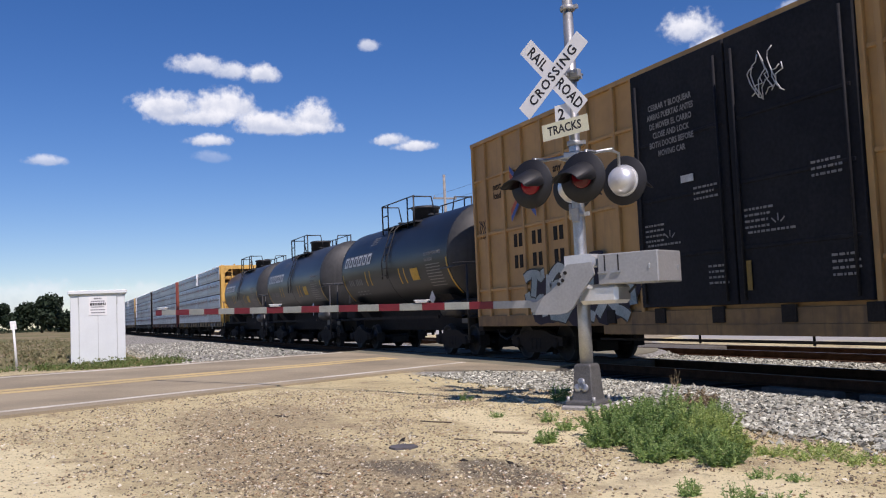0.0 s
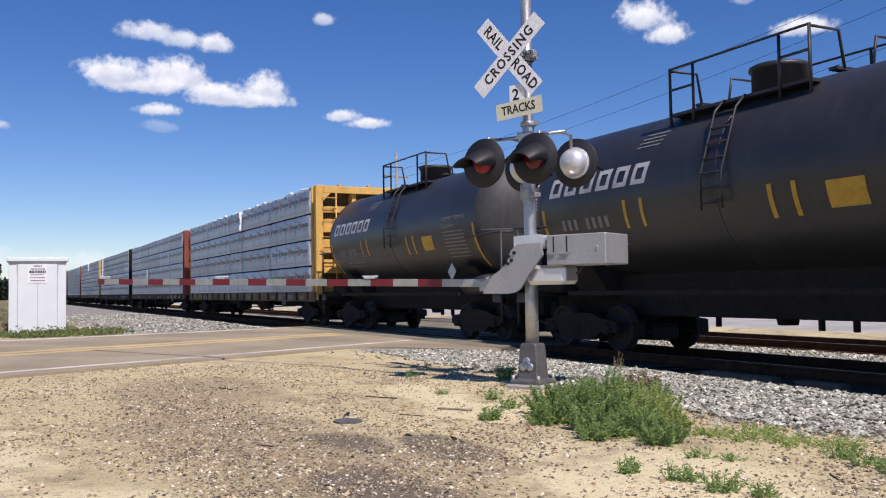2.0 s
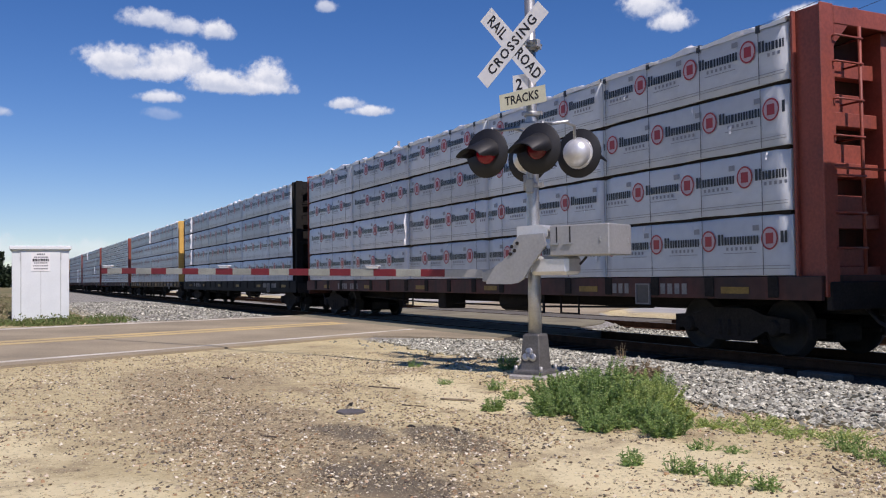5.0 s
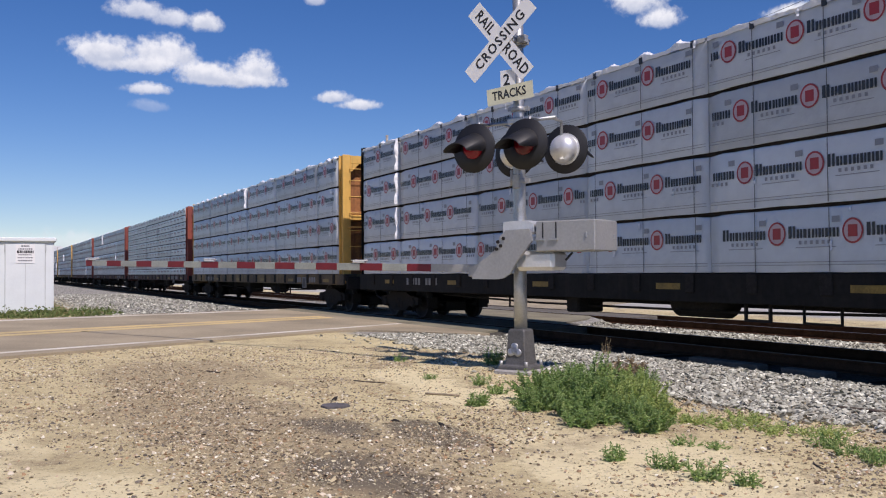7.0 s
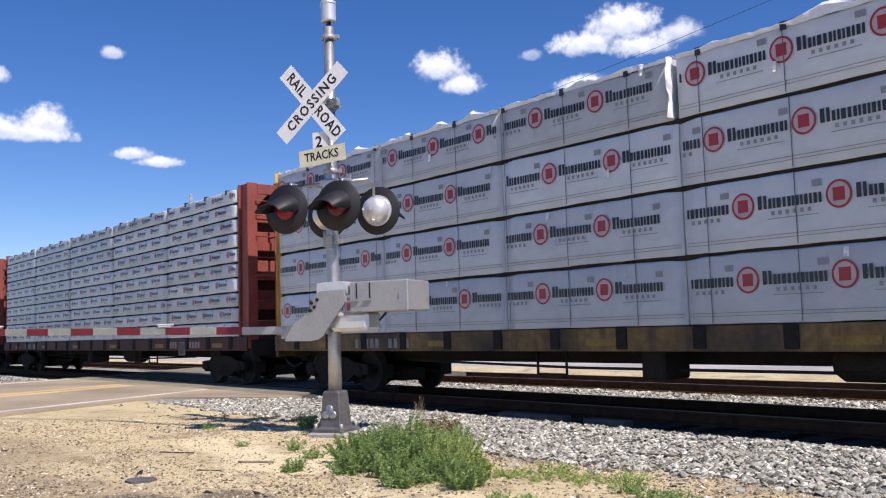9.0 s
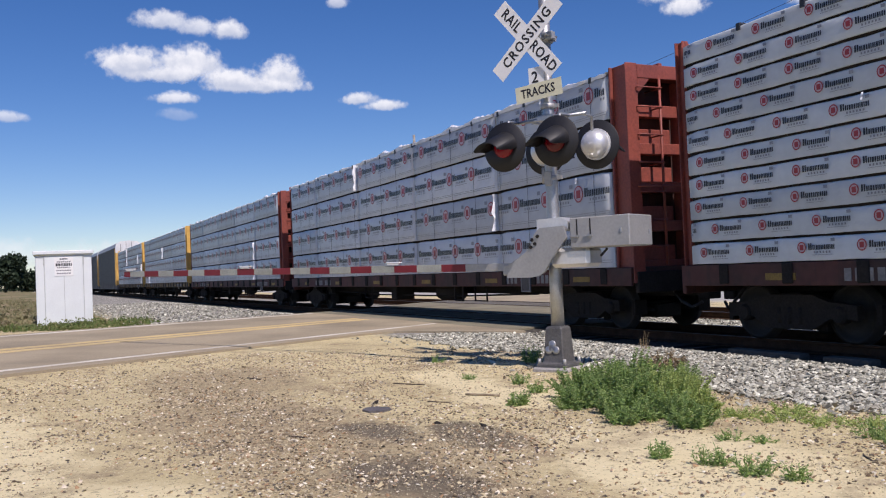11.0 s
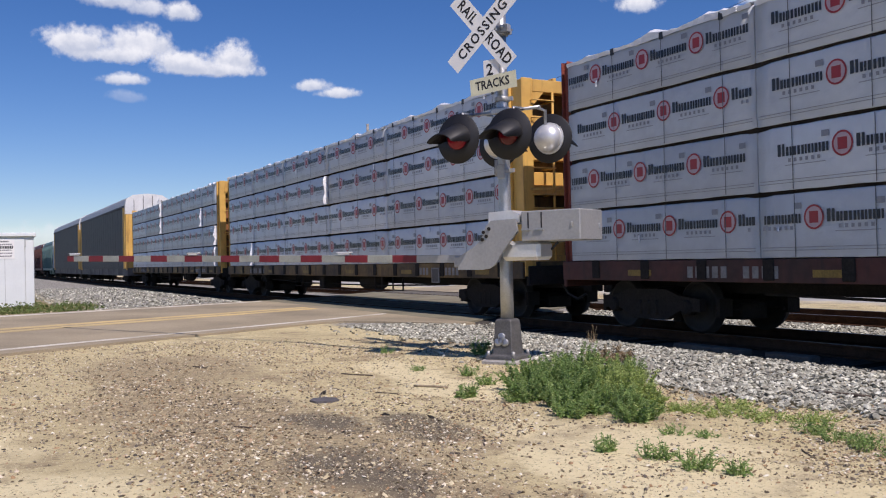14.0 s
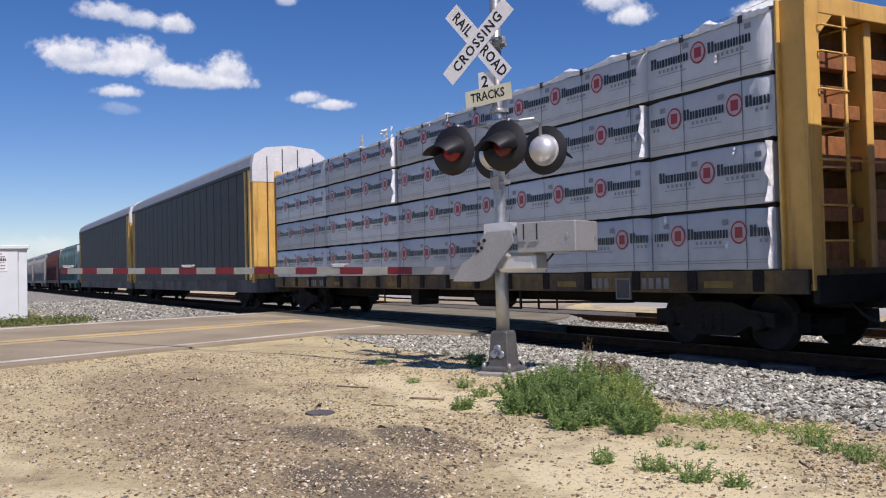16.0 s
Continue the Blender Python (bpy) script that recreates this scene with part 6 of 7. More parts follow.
def lumber_car(name, label, paint, sill, seed, small=False, wide=False, caution=False, torn=False, cuts=(), rings=(), gaps=(), name_post=False):
    car = thing(name, label, "freight car", "lumber cars of the train")
    x0, x1 = -LOAD_L - 0.25, 0.46
    part("deck", boxes((x0, x1, -1.40, 1.40, 0.98, 1.182), bevel=0.01), sill, car)
    part("centre_sill", boxes((x0 + 0.2, x1 - 0.2, -0.33, 0.33, 0.62, 0.98), bevel=0.02), M_TRUCK, car)
    for s in (-1, 1):
        y0, y1 = sorted((s * 1.40, s * 1.46))
        ss = part("side_sill", boxes((x0, x1, y0, y1, 0.74 if sill == M_BLACKCAR else 0.85, 1.178), bevel=0.008), sill, car)
        if s < 0:
            for k in range(17):
                xx = -0.36 - 1.26 * k
                part("stake_pocket", boxes((xx - 0.10, xx + 0.10, -1.485, -1.455, 0.88, 1.185), bevel=0.015), M_TRUCK, ss)
            for k in range(6):
                xx = -1.1 - 3.66 * k
                part("reflector", boxes((xx - 0.28, xx + 0.28, -1.467, -1.458, 0.93, 1.03)), M_TAPE_DULL, ss)
            for base, n in ((-2.75, 4), (-4.03, 3), (-17.2, 4), (-18.3, 5)):
                for k in range(n):
                    xx = base + 0.17 * k
                    part("stencil_mark", boxes((xx, xx + 0.11, -1.466, -1.459, 0.91, 1.08)), M_STENCIL_DIM, ss)
    # middle beam that the packs lean on
    bm = bmesh.new()
    box(bm, -LOAD_L, 0.05, -0.09, 0.09, 4.66, 4.80)
    for k in range(12):
        xx = -0.6 - k * 1.79
        box(bm, xx - 0.06, xx + 0.06, -0.08, 0.08, 1.12, 4.70)
    part("middle_beam", bm, paint, car)
    bulkhead(car, 0.0, 1, paint, wide, sill, torn)
    bulkhead(car, -LOAD_L, -1, paint, wide, sill)
    if caution:
        letters("CAUTION", 0.15, M_STENCIL, car, Matrix(((0, 0, 1, 0.489), (1, 0, 0, 0.62), (0, 1, 0, 4.71), (0, 0, 0, 1))), 0.001)
    for e, sg in ((x1, 1), (x0, -1)):
        a, b = sorted((e, e + 0.10 * sg))
        part("end_sill", boxes((a, b, -1.38, 1.38, 0.72, 1.10), bevel=0.015), sill if sg < 0 else M_TRUCK, car)
        coupler(car, e + 0.05 * sg - 0.28 * sg, sg)
    truck(car, -1.62)
    truck(car, -LOAD_L + 1.62)
    bm = bmesh.new()
    lathe(bm, [(0.0, -9.05), (0.15, -9.0), (0.22, -8.9), (0.22, -7.8), (0.15, -7.7), (0.0, -7.65)], "x", 14, at=(0, -0.75, 0.68))
    part("air_tank", bm, M_TRUCK, car)
    part("valve_box", boxes((-11.6, -11.2, -1.2, -0.6, 0.45, 0.95), bevel=0.03), M_TRUCK, car)
    bm = bmesh.new()
    pipe(bm, [(-3.6, -0.9, 0.66), (-7.5, -0.95, 0.58), (-13.0, -0.95, 0.58), (-17.3, -0.9, 0.66)], 0.022, 6)
    part("brake_pipe", bm, M_TRUCK, car)
    for xx in (-5.6, -13.2):
        bm = bmesh.new()
        pipe(bm, [(xx - 0.3, -1.3, 0.92), (xx - 0.3, -1.3, 0.50), (xx + 0.3, -1.3, 0.50), (xx + 0.3, -1.3, 0.92)], 0.024, 6)
        part("side_step", bm, M_TRUCK, car)
    part("card_holder", boxes((-3.37, -3.342, -1.492, -1.462, 0.73, 1.08), (-3.028, -3.0, -1.492, -1.462, 0.73, 1.08), (-3.342, -3.028, -1.492, -1.462, 0.73, 0.756), (-3.342, -3.028, -1.492, -1.462, 1.054, 1.08)), M_STENCIL_DIM, car, "pale frame of the card holder on the sill")
    part("card_board", boxes((-3.342, -3.028, -1.478, -1.461, 0.756, 1.054)), M_GRIME, car)
    part("hanging_frame", boxes((-6.9, -6.86, -1.38, -1.34, 0.48, 0.9), (-6.45, -6.41, -1.38, -1.34, 0.48, 0.9), (-6.86, -6.45, -1.38, -1.34, 0.48, 0.52)), M_TRUCK, car)
    load_packs(car, seed, small, torn, cuts or (-4.25, -8.5, -12.75, -17.0), rings, set(gaps))
    if name_post:
        for k in range(13):
            if k != 5:
                zt = 4.74 - 0.182 * k
                part("post_mark", boxes((-LOAD_L - 0.165, -LOAD_L - 0.035, -1.378, -1.371, zt - 0.13, zt)), M_STENCIL, car, "white painted block on the end post")
    return car


# ---- tank cars
T_R, T_Z, T_L = 1.46, 2.82, 11.0


def tank_patch(bm, x0, x1, z0, z1, mi=0, lift=0.006):
    n = 5
    prev = None
    for k in range(n + 1):
        z = z0 + (z1 - z0) * k / n
        th = math.asin(max(-1, min(1, (z - T_Z) / T_R)))
        y = -(T_R + lift) * math.cos(th)
        zz = T_Z + (T_R + lift) * math.sin(th)
        row = [bm.verts.new((x0, y, zz)), bm.verts.new((x1, y, zz))]
        if prev:
            bm.faces.new((prev[0], prev[1], row[1], row[0])).material_index = mi
        prev = row


def tank_car(label, seed, clean=False):
    skin = M_TANK_CLEAN if clean else M_TANK
    car = thing("tank_car", label, "tank car", "tank cars of the train")
    bm = bmesh.new()
    prof = [(0.02, 0.0)] + [(T_R * math.sin(radians(a)), 0.62 * (1 - math.cos(radians(a)))) for a in (12, 25, 38, 50, 62, 74, 84)]
    full = prof + [(T_R, 0.62)] + [(T_R, 0.62 + (T_L - 1.24) * k / 8) for k in range(1, 9)] + [(r, T_L - h) for r, h in prof[::-1]]
    lathe(bm, full, "x", 56, at=(0, 0, T_Z))
    for f in bm.faces:
        if f.calc_center_median().x > T_L - 0.60:
            f.material_index = 1
    shell = part("tank_shell", bm, [skin, M_TANK_HEAD], car)
    for x in (0.62, T_L / 2, T_L - 0.62):
        bm = bmesh.new()
        lathe(bm, [(T_R + 0.002, x - 0.02), (T_R + 0.008, x - 0.01), (T_R + 0.008, x + 0.01), (T_R + 0.002, x + 0.02)], "x", 56, at=(0, 0, T_Z))
        part("weld_band", bm, skin, shell)
    # maker's mark as slanted white blocks
    for k in range(6):
        bm = bmesh.new()
        x = 0.97 + k * 0.50
        tank_patch(bm, x, x + 0.10, 2.94, 3.30)
        tank_patch(bm, x + 0.28, x + 0.38, 2.94, 3.30)
        tank_patch(bm, x + 0.10, x + 0.28, 3.22, 3.30)
        tank_patch(bm, x + 0.10, x + 0.28, 2.94, 3.02)
        for v in bm.verts:
            v.co.x += (v.co.z - 2.9) * 0.25
        part("mark_block", bm, M_STENCIL, shell, "white slanted block mark")
    for k in range(8):
        if k != 3:
            bm = bmesh.new()
            tank_patch(bm, 1.35 + k * 0.19, 1.45 + k * 0.19, 2.28, 2.48)
            part("stencil_mark", bm, M_STENCIL_DIM, shell)
    for k in range(4):
        bm = bmesh.new()
        tank_patch(bm, 3.45 + 0.03 * k, 4.05 + 0.03 * k, 3.58 + 0.07 * k, 3.60 + 0.07 * k)
        part("stencil_mark", bm, M_STENCIL_DIM, shell)
    for k in range(8):
        bm = bmesh.new()
        tank_patch(bm, 1.8 + (k % 4) * 0.36, 2.02 + (k % 4) * 0.36, 2.04 - 0.10 * (k // 4), 2.07 - 0.10 * (k // 4))
        part("stencil_mark", bm, M_STENCIL_DIM, shell)
    for x in (0.72, 3.25, 3.70, 6.5, 6.93, T_L - 0.75):
        bm = bmesh.new()
        z1 = 2.72 if x in (0.72, T_L - 0.75) else (2.62 if x > 5 else 2.6999)
        tank_patch(bm, x, x + 0.085, z1 - (1.0 if z1 > 2.7 else 0.48), z1)
        part("reflector_strip", bm, M_TAPE, shell)
    bm = bmesh.new()
    tank_patch(bm, 7.50, 8.10, 2.20, 2.56)
    part("yellow_panel", bm, M_TAPE, shell, "yellow warning panel")
    for k in range(8):
        bm = bmesh.new()
        tank_patch(bm, 8.75, 9.80, 1.98 + k * 0.085, 2.005 + k * 0.085)
        part("data_line", bm, M_STENCIL_DIM, shell)
    for text, xx, z, size in (("SODIUM HYDROXIDE", 9.32, 2.90, 0.13), ("SOLUTION", 9.02, 2.73, 0.13)):
        th = math.asin((z - T_Z) / T_R)
        letters(text, size, M_STENCIL_DIM, shell, pose(xx, -(T_R + 0.006) * math.cos(th), z, 90 - math.degrees(th), 0, 0), 0.001, squeeze=0.95)
    bm = bmesh.new()
    lathe(bm, [(0.0, 9.32), (0.16, 9.34), (0.235, 9.42), (0.235, 10.36), (0.16, 10.44), (0.0, 10.46)], "x", 18, at=(0, -1.08, 1.30))
    part("air_tank", bm, M_DARK, car)
    # marks on the leading head
    rng = random.Random(seed)

    def on_head(y, z):
        r = min(T_R * 0.999, math.hypot(y, z - T_Z))
        return T_L - 0.62 * (1 - math.sqrt(max(0.0, 1 - (r / T_R) ** 2))) + 0.02

    for z, n, w, h in ((3.52, 9, 0.065, 0.10), (3.36, 7, 0.05, 0.03), (3.28, 3, 0.05, 0.025), (3.20, 9, 0.05, 0.03), (3.12, 3, 0.05, 0.025), (3.05, 7, 0.05, 0.03), (2.97, 6, 0.05, 0.03)):
        for k in range(n):
            if rng.random() < 0.12:
                continue
            y = -0.14 + (k - n / 2) * (w + 0.025)
            q = [(y, z), (y + w, z), (y + w, z + h), (y, z + h)]
            bm = bmesh.new()
            bm.faces.new([bm.verts.new((on_head(a, b), a, b)) for a, b in q])
            part("head_stencil", bm, M_STENCIL, shell)
    bm = bmesh.new()
    prev = None
    for k in range(9):
        y = -1.38 + k * 0.12
        row = [bm.verts.new((on_head(y, z), y, z)) for z in (2.535, 2.55)]
        if prev:
            bm.faces.new((prev[0], row[0], row[1], prev[1]))
        prev = row
    part("weld_line", bm, M_STENCIL_DIM, shell)
    # manway housing, platform, rails
    c = T_L / 2
    bm = bmesh.new()
    lathe(bm, [(0.44, 4.1), (0.44, 4.60), (0.48, 4.61), (0.48, 4.67), (0.42, 4.70), (0.0, 4.71)], "z", 24, at=(c, 0, 0))
    part("manway_housing", bm, M_DARK, car)
    pf = part("platform", boxes((c - 1.45, c + 1.45, -1.0, -0.45, 4.05, 4.10), (c - 1.45, c + 1.45, 0.45, 1.0, 4.05, 4.10), (c - 1.45, c - 1.3, -0.45, 0.45, 4.27, 4.32), (c + 1.3, c + 1.45, -0.45, 0.45, 4.27, 4.32)), M_DARK, car)
    runs = []
    for y in (-1.0, 1.0):
        runs.append(([(c - 1.45, y, 3.9), (c - 1.45, y, 4.86), (c + 1.45, y, 4.86), (c + 1.45, y, 3.9)], 0.028))
        runs += [([(c - 1.45, y, 4.5), (c - 0.9, y, 4.5)], 0.022), ([(c + 1.45, y, 4.5), (c + 0.9, y, 4.5)], 0.022)]
        runs += [([(xx, y, 3.9), (xx, y, 4.86)], 0.024) for xx in (c - 0.9, c + 0.9)]
    for xx in (c - 1.45, c + 1.45):
        for y in (-1, 1):
            runs.append(([(xx, 1.0 * y, 4.84), (xx, 0.4 * y, 4.84), (xx, 0.3 * y, 4.3)], 0.024))
    for pts, r in runs:
        bm = bmesh.new()
        pipe(bm, pts, r, 8)
        part("railing", bm, M_DARK, car)
    for xx in (c - 0.22, c + 0.22):
        bm = bmesh.new()
        pipe(bm, [(xx, -1.53, 2.35), (xx, -1.54, 2.9), (xx, -1.2, 3.9), (xx, -1.0, 4.1)], 0.02, 6)
        part("ladder_rail", bm, M_DARK, car)
    for z, y in ((2.45, -1.535), (2.68, -1.535), (2.91, -1.535), (3.14, -1.46), (3.38, -1.38), (3.62, -1.295), (3.86, -1.21)):
        bm = bmesh.new()
        tube(bm, (c - 0.22, y, z), (c + 0.22, y, z), 0.014, seg=6)
        part("rung", bm, M_DARK, car)
    part("centre_sill", boxes((1.2, T_L - 1.2, -0.42, 0.42, 0.66, 1.44), bevel=0.02), M_TRUCK, car)
    # stub sills, saddles, end platforms and rails
    for x, sg in ((0.0, -1), (T_L, 1)):
        a, b = sorted((x + 0.45 * sg, x - 2.6 * sg))
        part("stub_sill", boxes((a, b, -0.33, 0.33, 0.60, 1.05), bevel=0.02), M_TRUCK, car)
        a, b = sorted((x - 1.0 * sg, x - 1.9 * sg))
        bm = bmesh.new()
        plate(bm, [(-1.25, 1.72), (-0.7, 1.02), (0.7, 1.02), (1.25, 1.72), (0.9, 1.62), (0.0, 1.40), (-0.9, 1.62)], a, b)
        bm.transform(Matrix(((0, 1, 0, 0), (1, 0, 0, 0), (0, 0, 1, 0), (0, 0, 0, 1))))
        bmesh.ops.recalc_face_normals(bm, faces=bm.faces)
        part("saddle", bm, M_TRUCK, car)
        a, b = sorted((x + 0.42 * sg, x + 0.05 * sg))
        part("end_platform", boxes((a, b, -1.40, 1.40, 1.02, 1.10), (a, b, -1.40, -1.36, 0.9, 1.10), bevel=0.008), M_DARK, car)
        e = x + 0.40 * sg
        # plain dark block added in place of the end gear that closes this gap
        a, b = sorted((x + 0.30 * sg, x - 0.75 * sg))
        part("head_support", boxes((a, b, -1.05, 1.25, 1.102, 1.55), bevel=0.05), M_TRUCK, car)
        for y in (-1.36, -0.55, 0.55, 1.36):
            bm = bmesh.new()
            tube(bm, (e, y, 0.45 if abs(y) > 1 else 1.05), (e, y, 2.44), 0.03 if abs(y) > 1 else 0.022, seg=8)
            part("rail_post", bm, M_DARK, car)
        for y in (-1, 1):
            bm = bmesh.new()
            pipe(bm, [(x - 1.0 * sg, 1.50 * y, 2.40), (e, 1.46 * y, 2.44), (e, 0.55 * y, 2.46)], 0.024, 8)
            part("end_rail", bm, M_DARK, car)
        bm = bmesh.new()
        pipe(bm, [(e, -0.55, 2.46), (e, 0.55, 2.46)], 0.024, 8)
        part("end_rail", bm, M_DARK, car)
        if sg > 0:
            bm = boxes((-0.012, 0.012, -0.14, 0.14, -0.14, 0.14), bevel=0.004)
            bm.transform(pose(e + 0.03 * sg, 0.12, 1.50, 45, 0, 0))
            part("placard", bm, M_STENCIL, car, "white diamond placard on the end rail")
            bm = bmesh.new()
            lathe(bm, [(0.22, e - 0.02), (0.25, e - 0.03), (0.27, e), (0.25, e + 0.03), (0.22, e + 0.02), (0.22, e - 0.02)], "x", 20, at=(0, -0.12, 2.02))
            box(bm, e - 0.06, e + 0.02, -0.30, 0.06, 1.10, 2.2, bevel=0.02)
            part("hand_brake", bm, M_TRUCK, car)
        coupler(car, x + 0.0 * sg, sg)
    bm = boxes((-0.15, 0.15, -0.006, 0.006, -0.15, 0.15), bevel=0.003)
    bm.transform(pose(T_L - 1.75, -1.46, 1.62, 0, 45, 0))
    box(bm, T_L - 1.78, T_L - 1.72, -1.468, -1.45, 1.30, 1.45)
    part("placard_holder", bm, M_STENCIL, car, "white diamond placard on a holder")
    part("belly_rail", boxes((1.5, T_L - 1.5, -1.42, -1.36, 1.05, 1.13), (1.5, T_L - 1.5, 1.36, 1.42, 1.05, 1.13)), M_TRUCK, car)
    bm = bmesh.new()
    lathe(bm, [(0.16, 0.55), (0.2, 0.75), (0.2, 1.5)], "z", 12, at=(c, 0, 0))
    part("bottom_outlet", bm, M_TRUCK, car)
    for xx in (c - 1.2, c + 0.9, c + 1.5):
        bm = bmesh.new()
        tube(bm, (xx, -0.3, 0.5), (xx, -0.3, 1.4), 0.05, seg=8)
        part("drain_pipe", bm, M_TRUCK, car)
    truck(car, 1.35)
    truck(car, T_L - 1.35)
    return car


# ---- boxcar
def boxcar():
    car = thing("boxcar", "ochre high-cube boxcar with large black double doors and graffiti", "boxcar")
    ln, hw, z0, z1 = 18.5, 1.46, 1.02, 5.34
    body = part("body", boxes((0.0, ln, -hw, hw, z0, z1), bevel=0.02), M_BOX, car)
    bm = bmesh.new()
    plate(bm, [(-1.53, 5.32), (-1.53, 5.41), (-0.8, 5.49), (0.8, 5.49), (1.53, 5.41), (1.53, 5.32)], -0.03, ln + 0.03)
    bm.transform(Matrix(((0, 1, 0, 0), (1, 0, 0, 0), (0, 0, 1, 0), (0, 0, 0, 1))))
    bmesh.ops.recalc_face_normals(bm, faces=bm.faces)
    part("roof", bm, M_BOX, car)
    part("side_sill", boxes((0.0, ln, -1.52, -1.46, 0.82, 1.08), (0.0, ln, 1.46, 1.52, 0.82, 1.08), bevel=0.008), M_BOXSILL, car)
    d0, d1 = 6.95, 11.9
    part("door_sill", boxes((5.6, 13.6, -1.535, -1.44, 0.66, 0.84), bevel=0.008), M_BOXSILL, car, "grimy deep ochre sill under the doors")
    for x in (5.9, 7.4, 8.9, 10.4, 11.9, 13.3):
        part("sill_bracket", boxes((x - 0.14, x + 0.14, -1.56, -1.50, 0.86, 1.12), bevel=0.01), M_TRUCK, car)
    posts = [0.05, 0.71] + [0.71 + 0.925 * k for k in range(1, 7)]
    for a, xs in ((0, posts + [d0 - 0.06]), (1, [d1 + 0.06] + [ln - x for x in posts[::-1]])):
        for x in xs:
            part("side_post", boxes((x - 0.05, x + 0.05, -1.53, -1.455, z0 + 0.04, 5.32), bevel=0.01), M_BOX, body)
        for z in (1.70, 3.07, 4.44):
            part("side_rib", boxes((xs[0] + 0.06, xs[-1] - 0.06, -1.51, -1.455, z - 0.035, z + 0.035), bevel=0.01), M_BOX, body)
    mid = (d0 + d1) / 2
    for a, b in ((d0, mid - 0.02), (mid + 0.02, d1)):
        dr = part("door", boxes((a, b, -1.575, -1.46, 1.14, 5.32), bevel=0.012), M_BOXDOOR, car, "black plug door with white stencils")
        for z in (2.0, 3.0, 4.0):
            part("door_rib", boxes((a + 0.1, b - 0.1, -1.592, -1.572, z - 0.03, z + 0.03), bevel=0.008), M_BOXDOOR, dr)
        for x in (a + 0.18, b - 0.18):
            bm = bmesh.new()
            tube(bm, (x, -1.61, 1.2), (x, -1.61, 5.1), 0.022, seg=8)
            part("lock_rod", bm, M_BOXDOOR, dr)
        bm = bmesh.new()
        rng = random.Random(int(a * 10))
        for zc, rows, xx, w in ((2.55, 4, a + 0.25, 0.5), (3.05, 3, b - 0.85, 0.5), (1.75, 4, b - 0.6, 0.4), (2.2, 1, a + 0.3, 0.9)):
            for r in range(rows):
                x = xx
                while x < xx + w:
                    s = rng.uniform(0.03, 0.10)
                    box(bm, x, x + s, -1.600, -1.594, zc - r * 0.09, zc - r * 0.09 + 0.035)
                    x += s + 0.03
        for ang in (-50, 0, 50):
            c, s = math.cos(radians(ang + 90)), math.sin(radians(ang + 90))
            x, z = (a + b) / 2 - 0.3, 2.28
            vs = [(x + c * 0.06 - s * 0.012, z + s * 0.06 + c * 0.012), (x + c * 0.06 + s * 0.012, z + s * 0.06 - c * 0.012), (x + c * 0.17 + s * 0.012, z + s * 0.17 - c * 0.012), (x + c * 0.17 - s * 0.012, z + s * 0.17 + c * 0.012)]
            bm.faces.new([bm.verts.new((p, -1.6, q)) for p, q in vs])
        part("stencil_marks", bm, M_STENCIL_DIM, dr, kind="stuff")
        if a == d0:
            for k, text in enumerate(("CERRAR Y BLOQUEAR", "AMBAS PUERTAS ANTES", "DE MOVER EL CARRO", "CLOSE AND LOCK", "BOTH DOORS BEFORE", "MOVING CAR")):
                letters(text, 0.145, M_STENCIL_DIM, dr, pose(a + 1.1, -1.598, 4.62 - k * 0.165, 90, 0, 0), 0.001, squeeze=0.8)
            part("white_tag", boxes((a + 1.3, a + 1.62, -1.602, -1.594, 3.20, 3.32)), M_STENCIL, dr)
        else:
            part("yellow_tag", boxes((a + 0.22, a + 0.32, -1.602, -1.594, 1.35, 1.80)), M_TAPE_DULL, dr)
            # painted scrawl
            bm = bmesh.new()
            rng = random.Random(8)
            for k in range(9):
                x, z = a + 0.58 + 0.07 * k, 4.35
                pts = []
                for j in range(7):
                    t = j / 6
                    pts.append((x + 0.08 * math.sin(t * 7 + k), -1.597, z - 0.15 + 0.75 * t * (0.7 + 0.3 * math.sin(k * 2.3)) + 0.05 * math.cos(t * 9 + k)))
                pipe(bm, pts, 0.010, 5)
            part("painted_scrawl", bm, M_STENCIL, dr, kind="stuff")
    for z in (2.79, 2.30):
        for x in (2.06, 2.30, 2.92, 3.18, 3.86, 4.10):
            part("car_mark", boxes((x - 0.075, x + 0.075, -1.470, -1.459, z - 0.15, z + 0.15)), M_TRUCK, body, "worn black stencil bar")
    # crossed two-colour emblem: blue outside, red inside on each arm
    for sx in (-1, 1):
        for sz in (-1, 1):
            for off, m in ((0.075, M_EMB_BLUE), (-0.075, M_EMB_RED)):
                o = off * sz
                vs = [(2.63, 3.88 + o - 0.07), (2.63 + sx * 0.58, 3.88 + sz * 0.52 + o - 0.07), (2.63 + sx * 0.58, 3.88 + sz * 0.52 + o + 0.07), (2.63, 3.88 + o + 0.07)]
                bm = bmesh.new()
                bm.faces.new([bm.verts.new((p, -1.536 - 0.0012 * (sz + 1) - 0.0004 * (sx + 1), q)) for p, q in vs])
                part("emblem_bar", bm, m, body, "faded blue and red emblem bar")
    for text, x, z in (("next", 1.24, 4.17), ("load", 1.24, 3.95), ("any", 4.05, 4.17), ("road", 4.05, 3.95)):
        letters(text, 0.24, M_TRUCK, body, pose(x, -1.465, z, 90, 0, 0), 0.002)
    # purple scrawl
    bm = bmesh.new()
    for k in range(5):
        x = 0.24 + k * 0.09
        pipe(bm, [(x + 0.05 * math.sin(j * 2.1 + k), -1.462, 2.98 + 0.09 * j + 0.03 * math.sin(k * 3)) for j in range(6)], 0.013, 5)
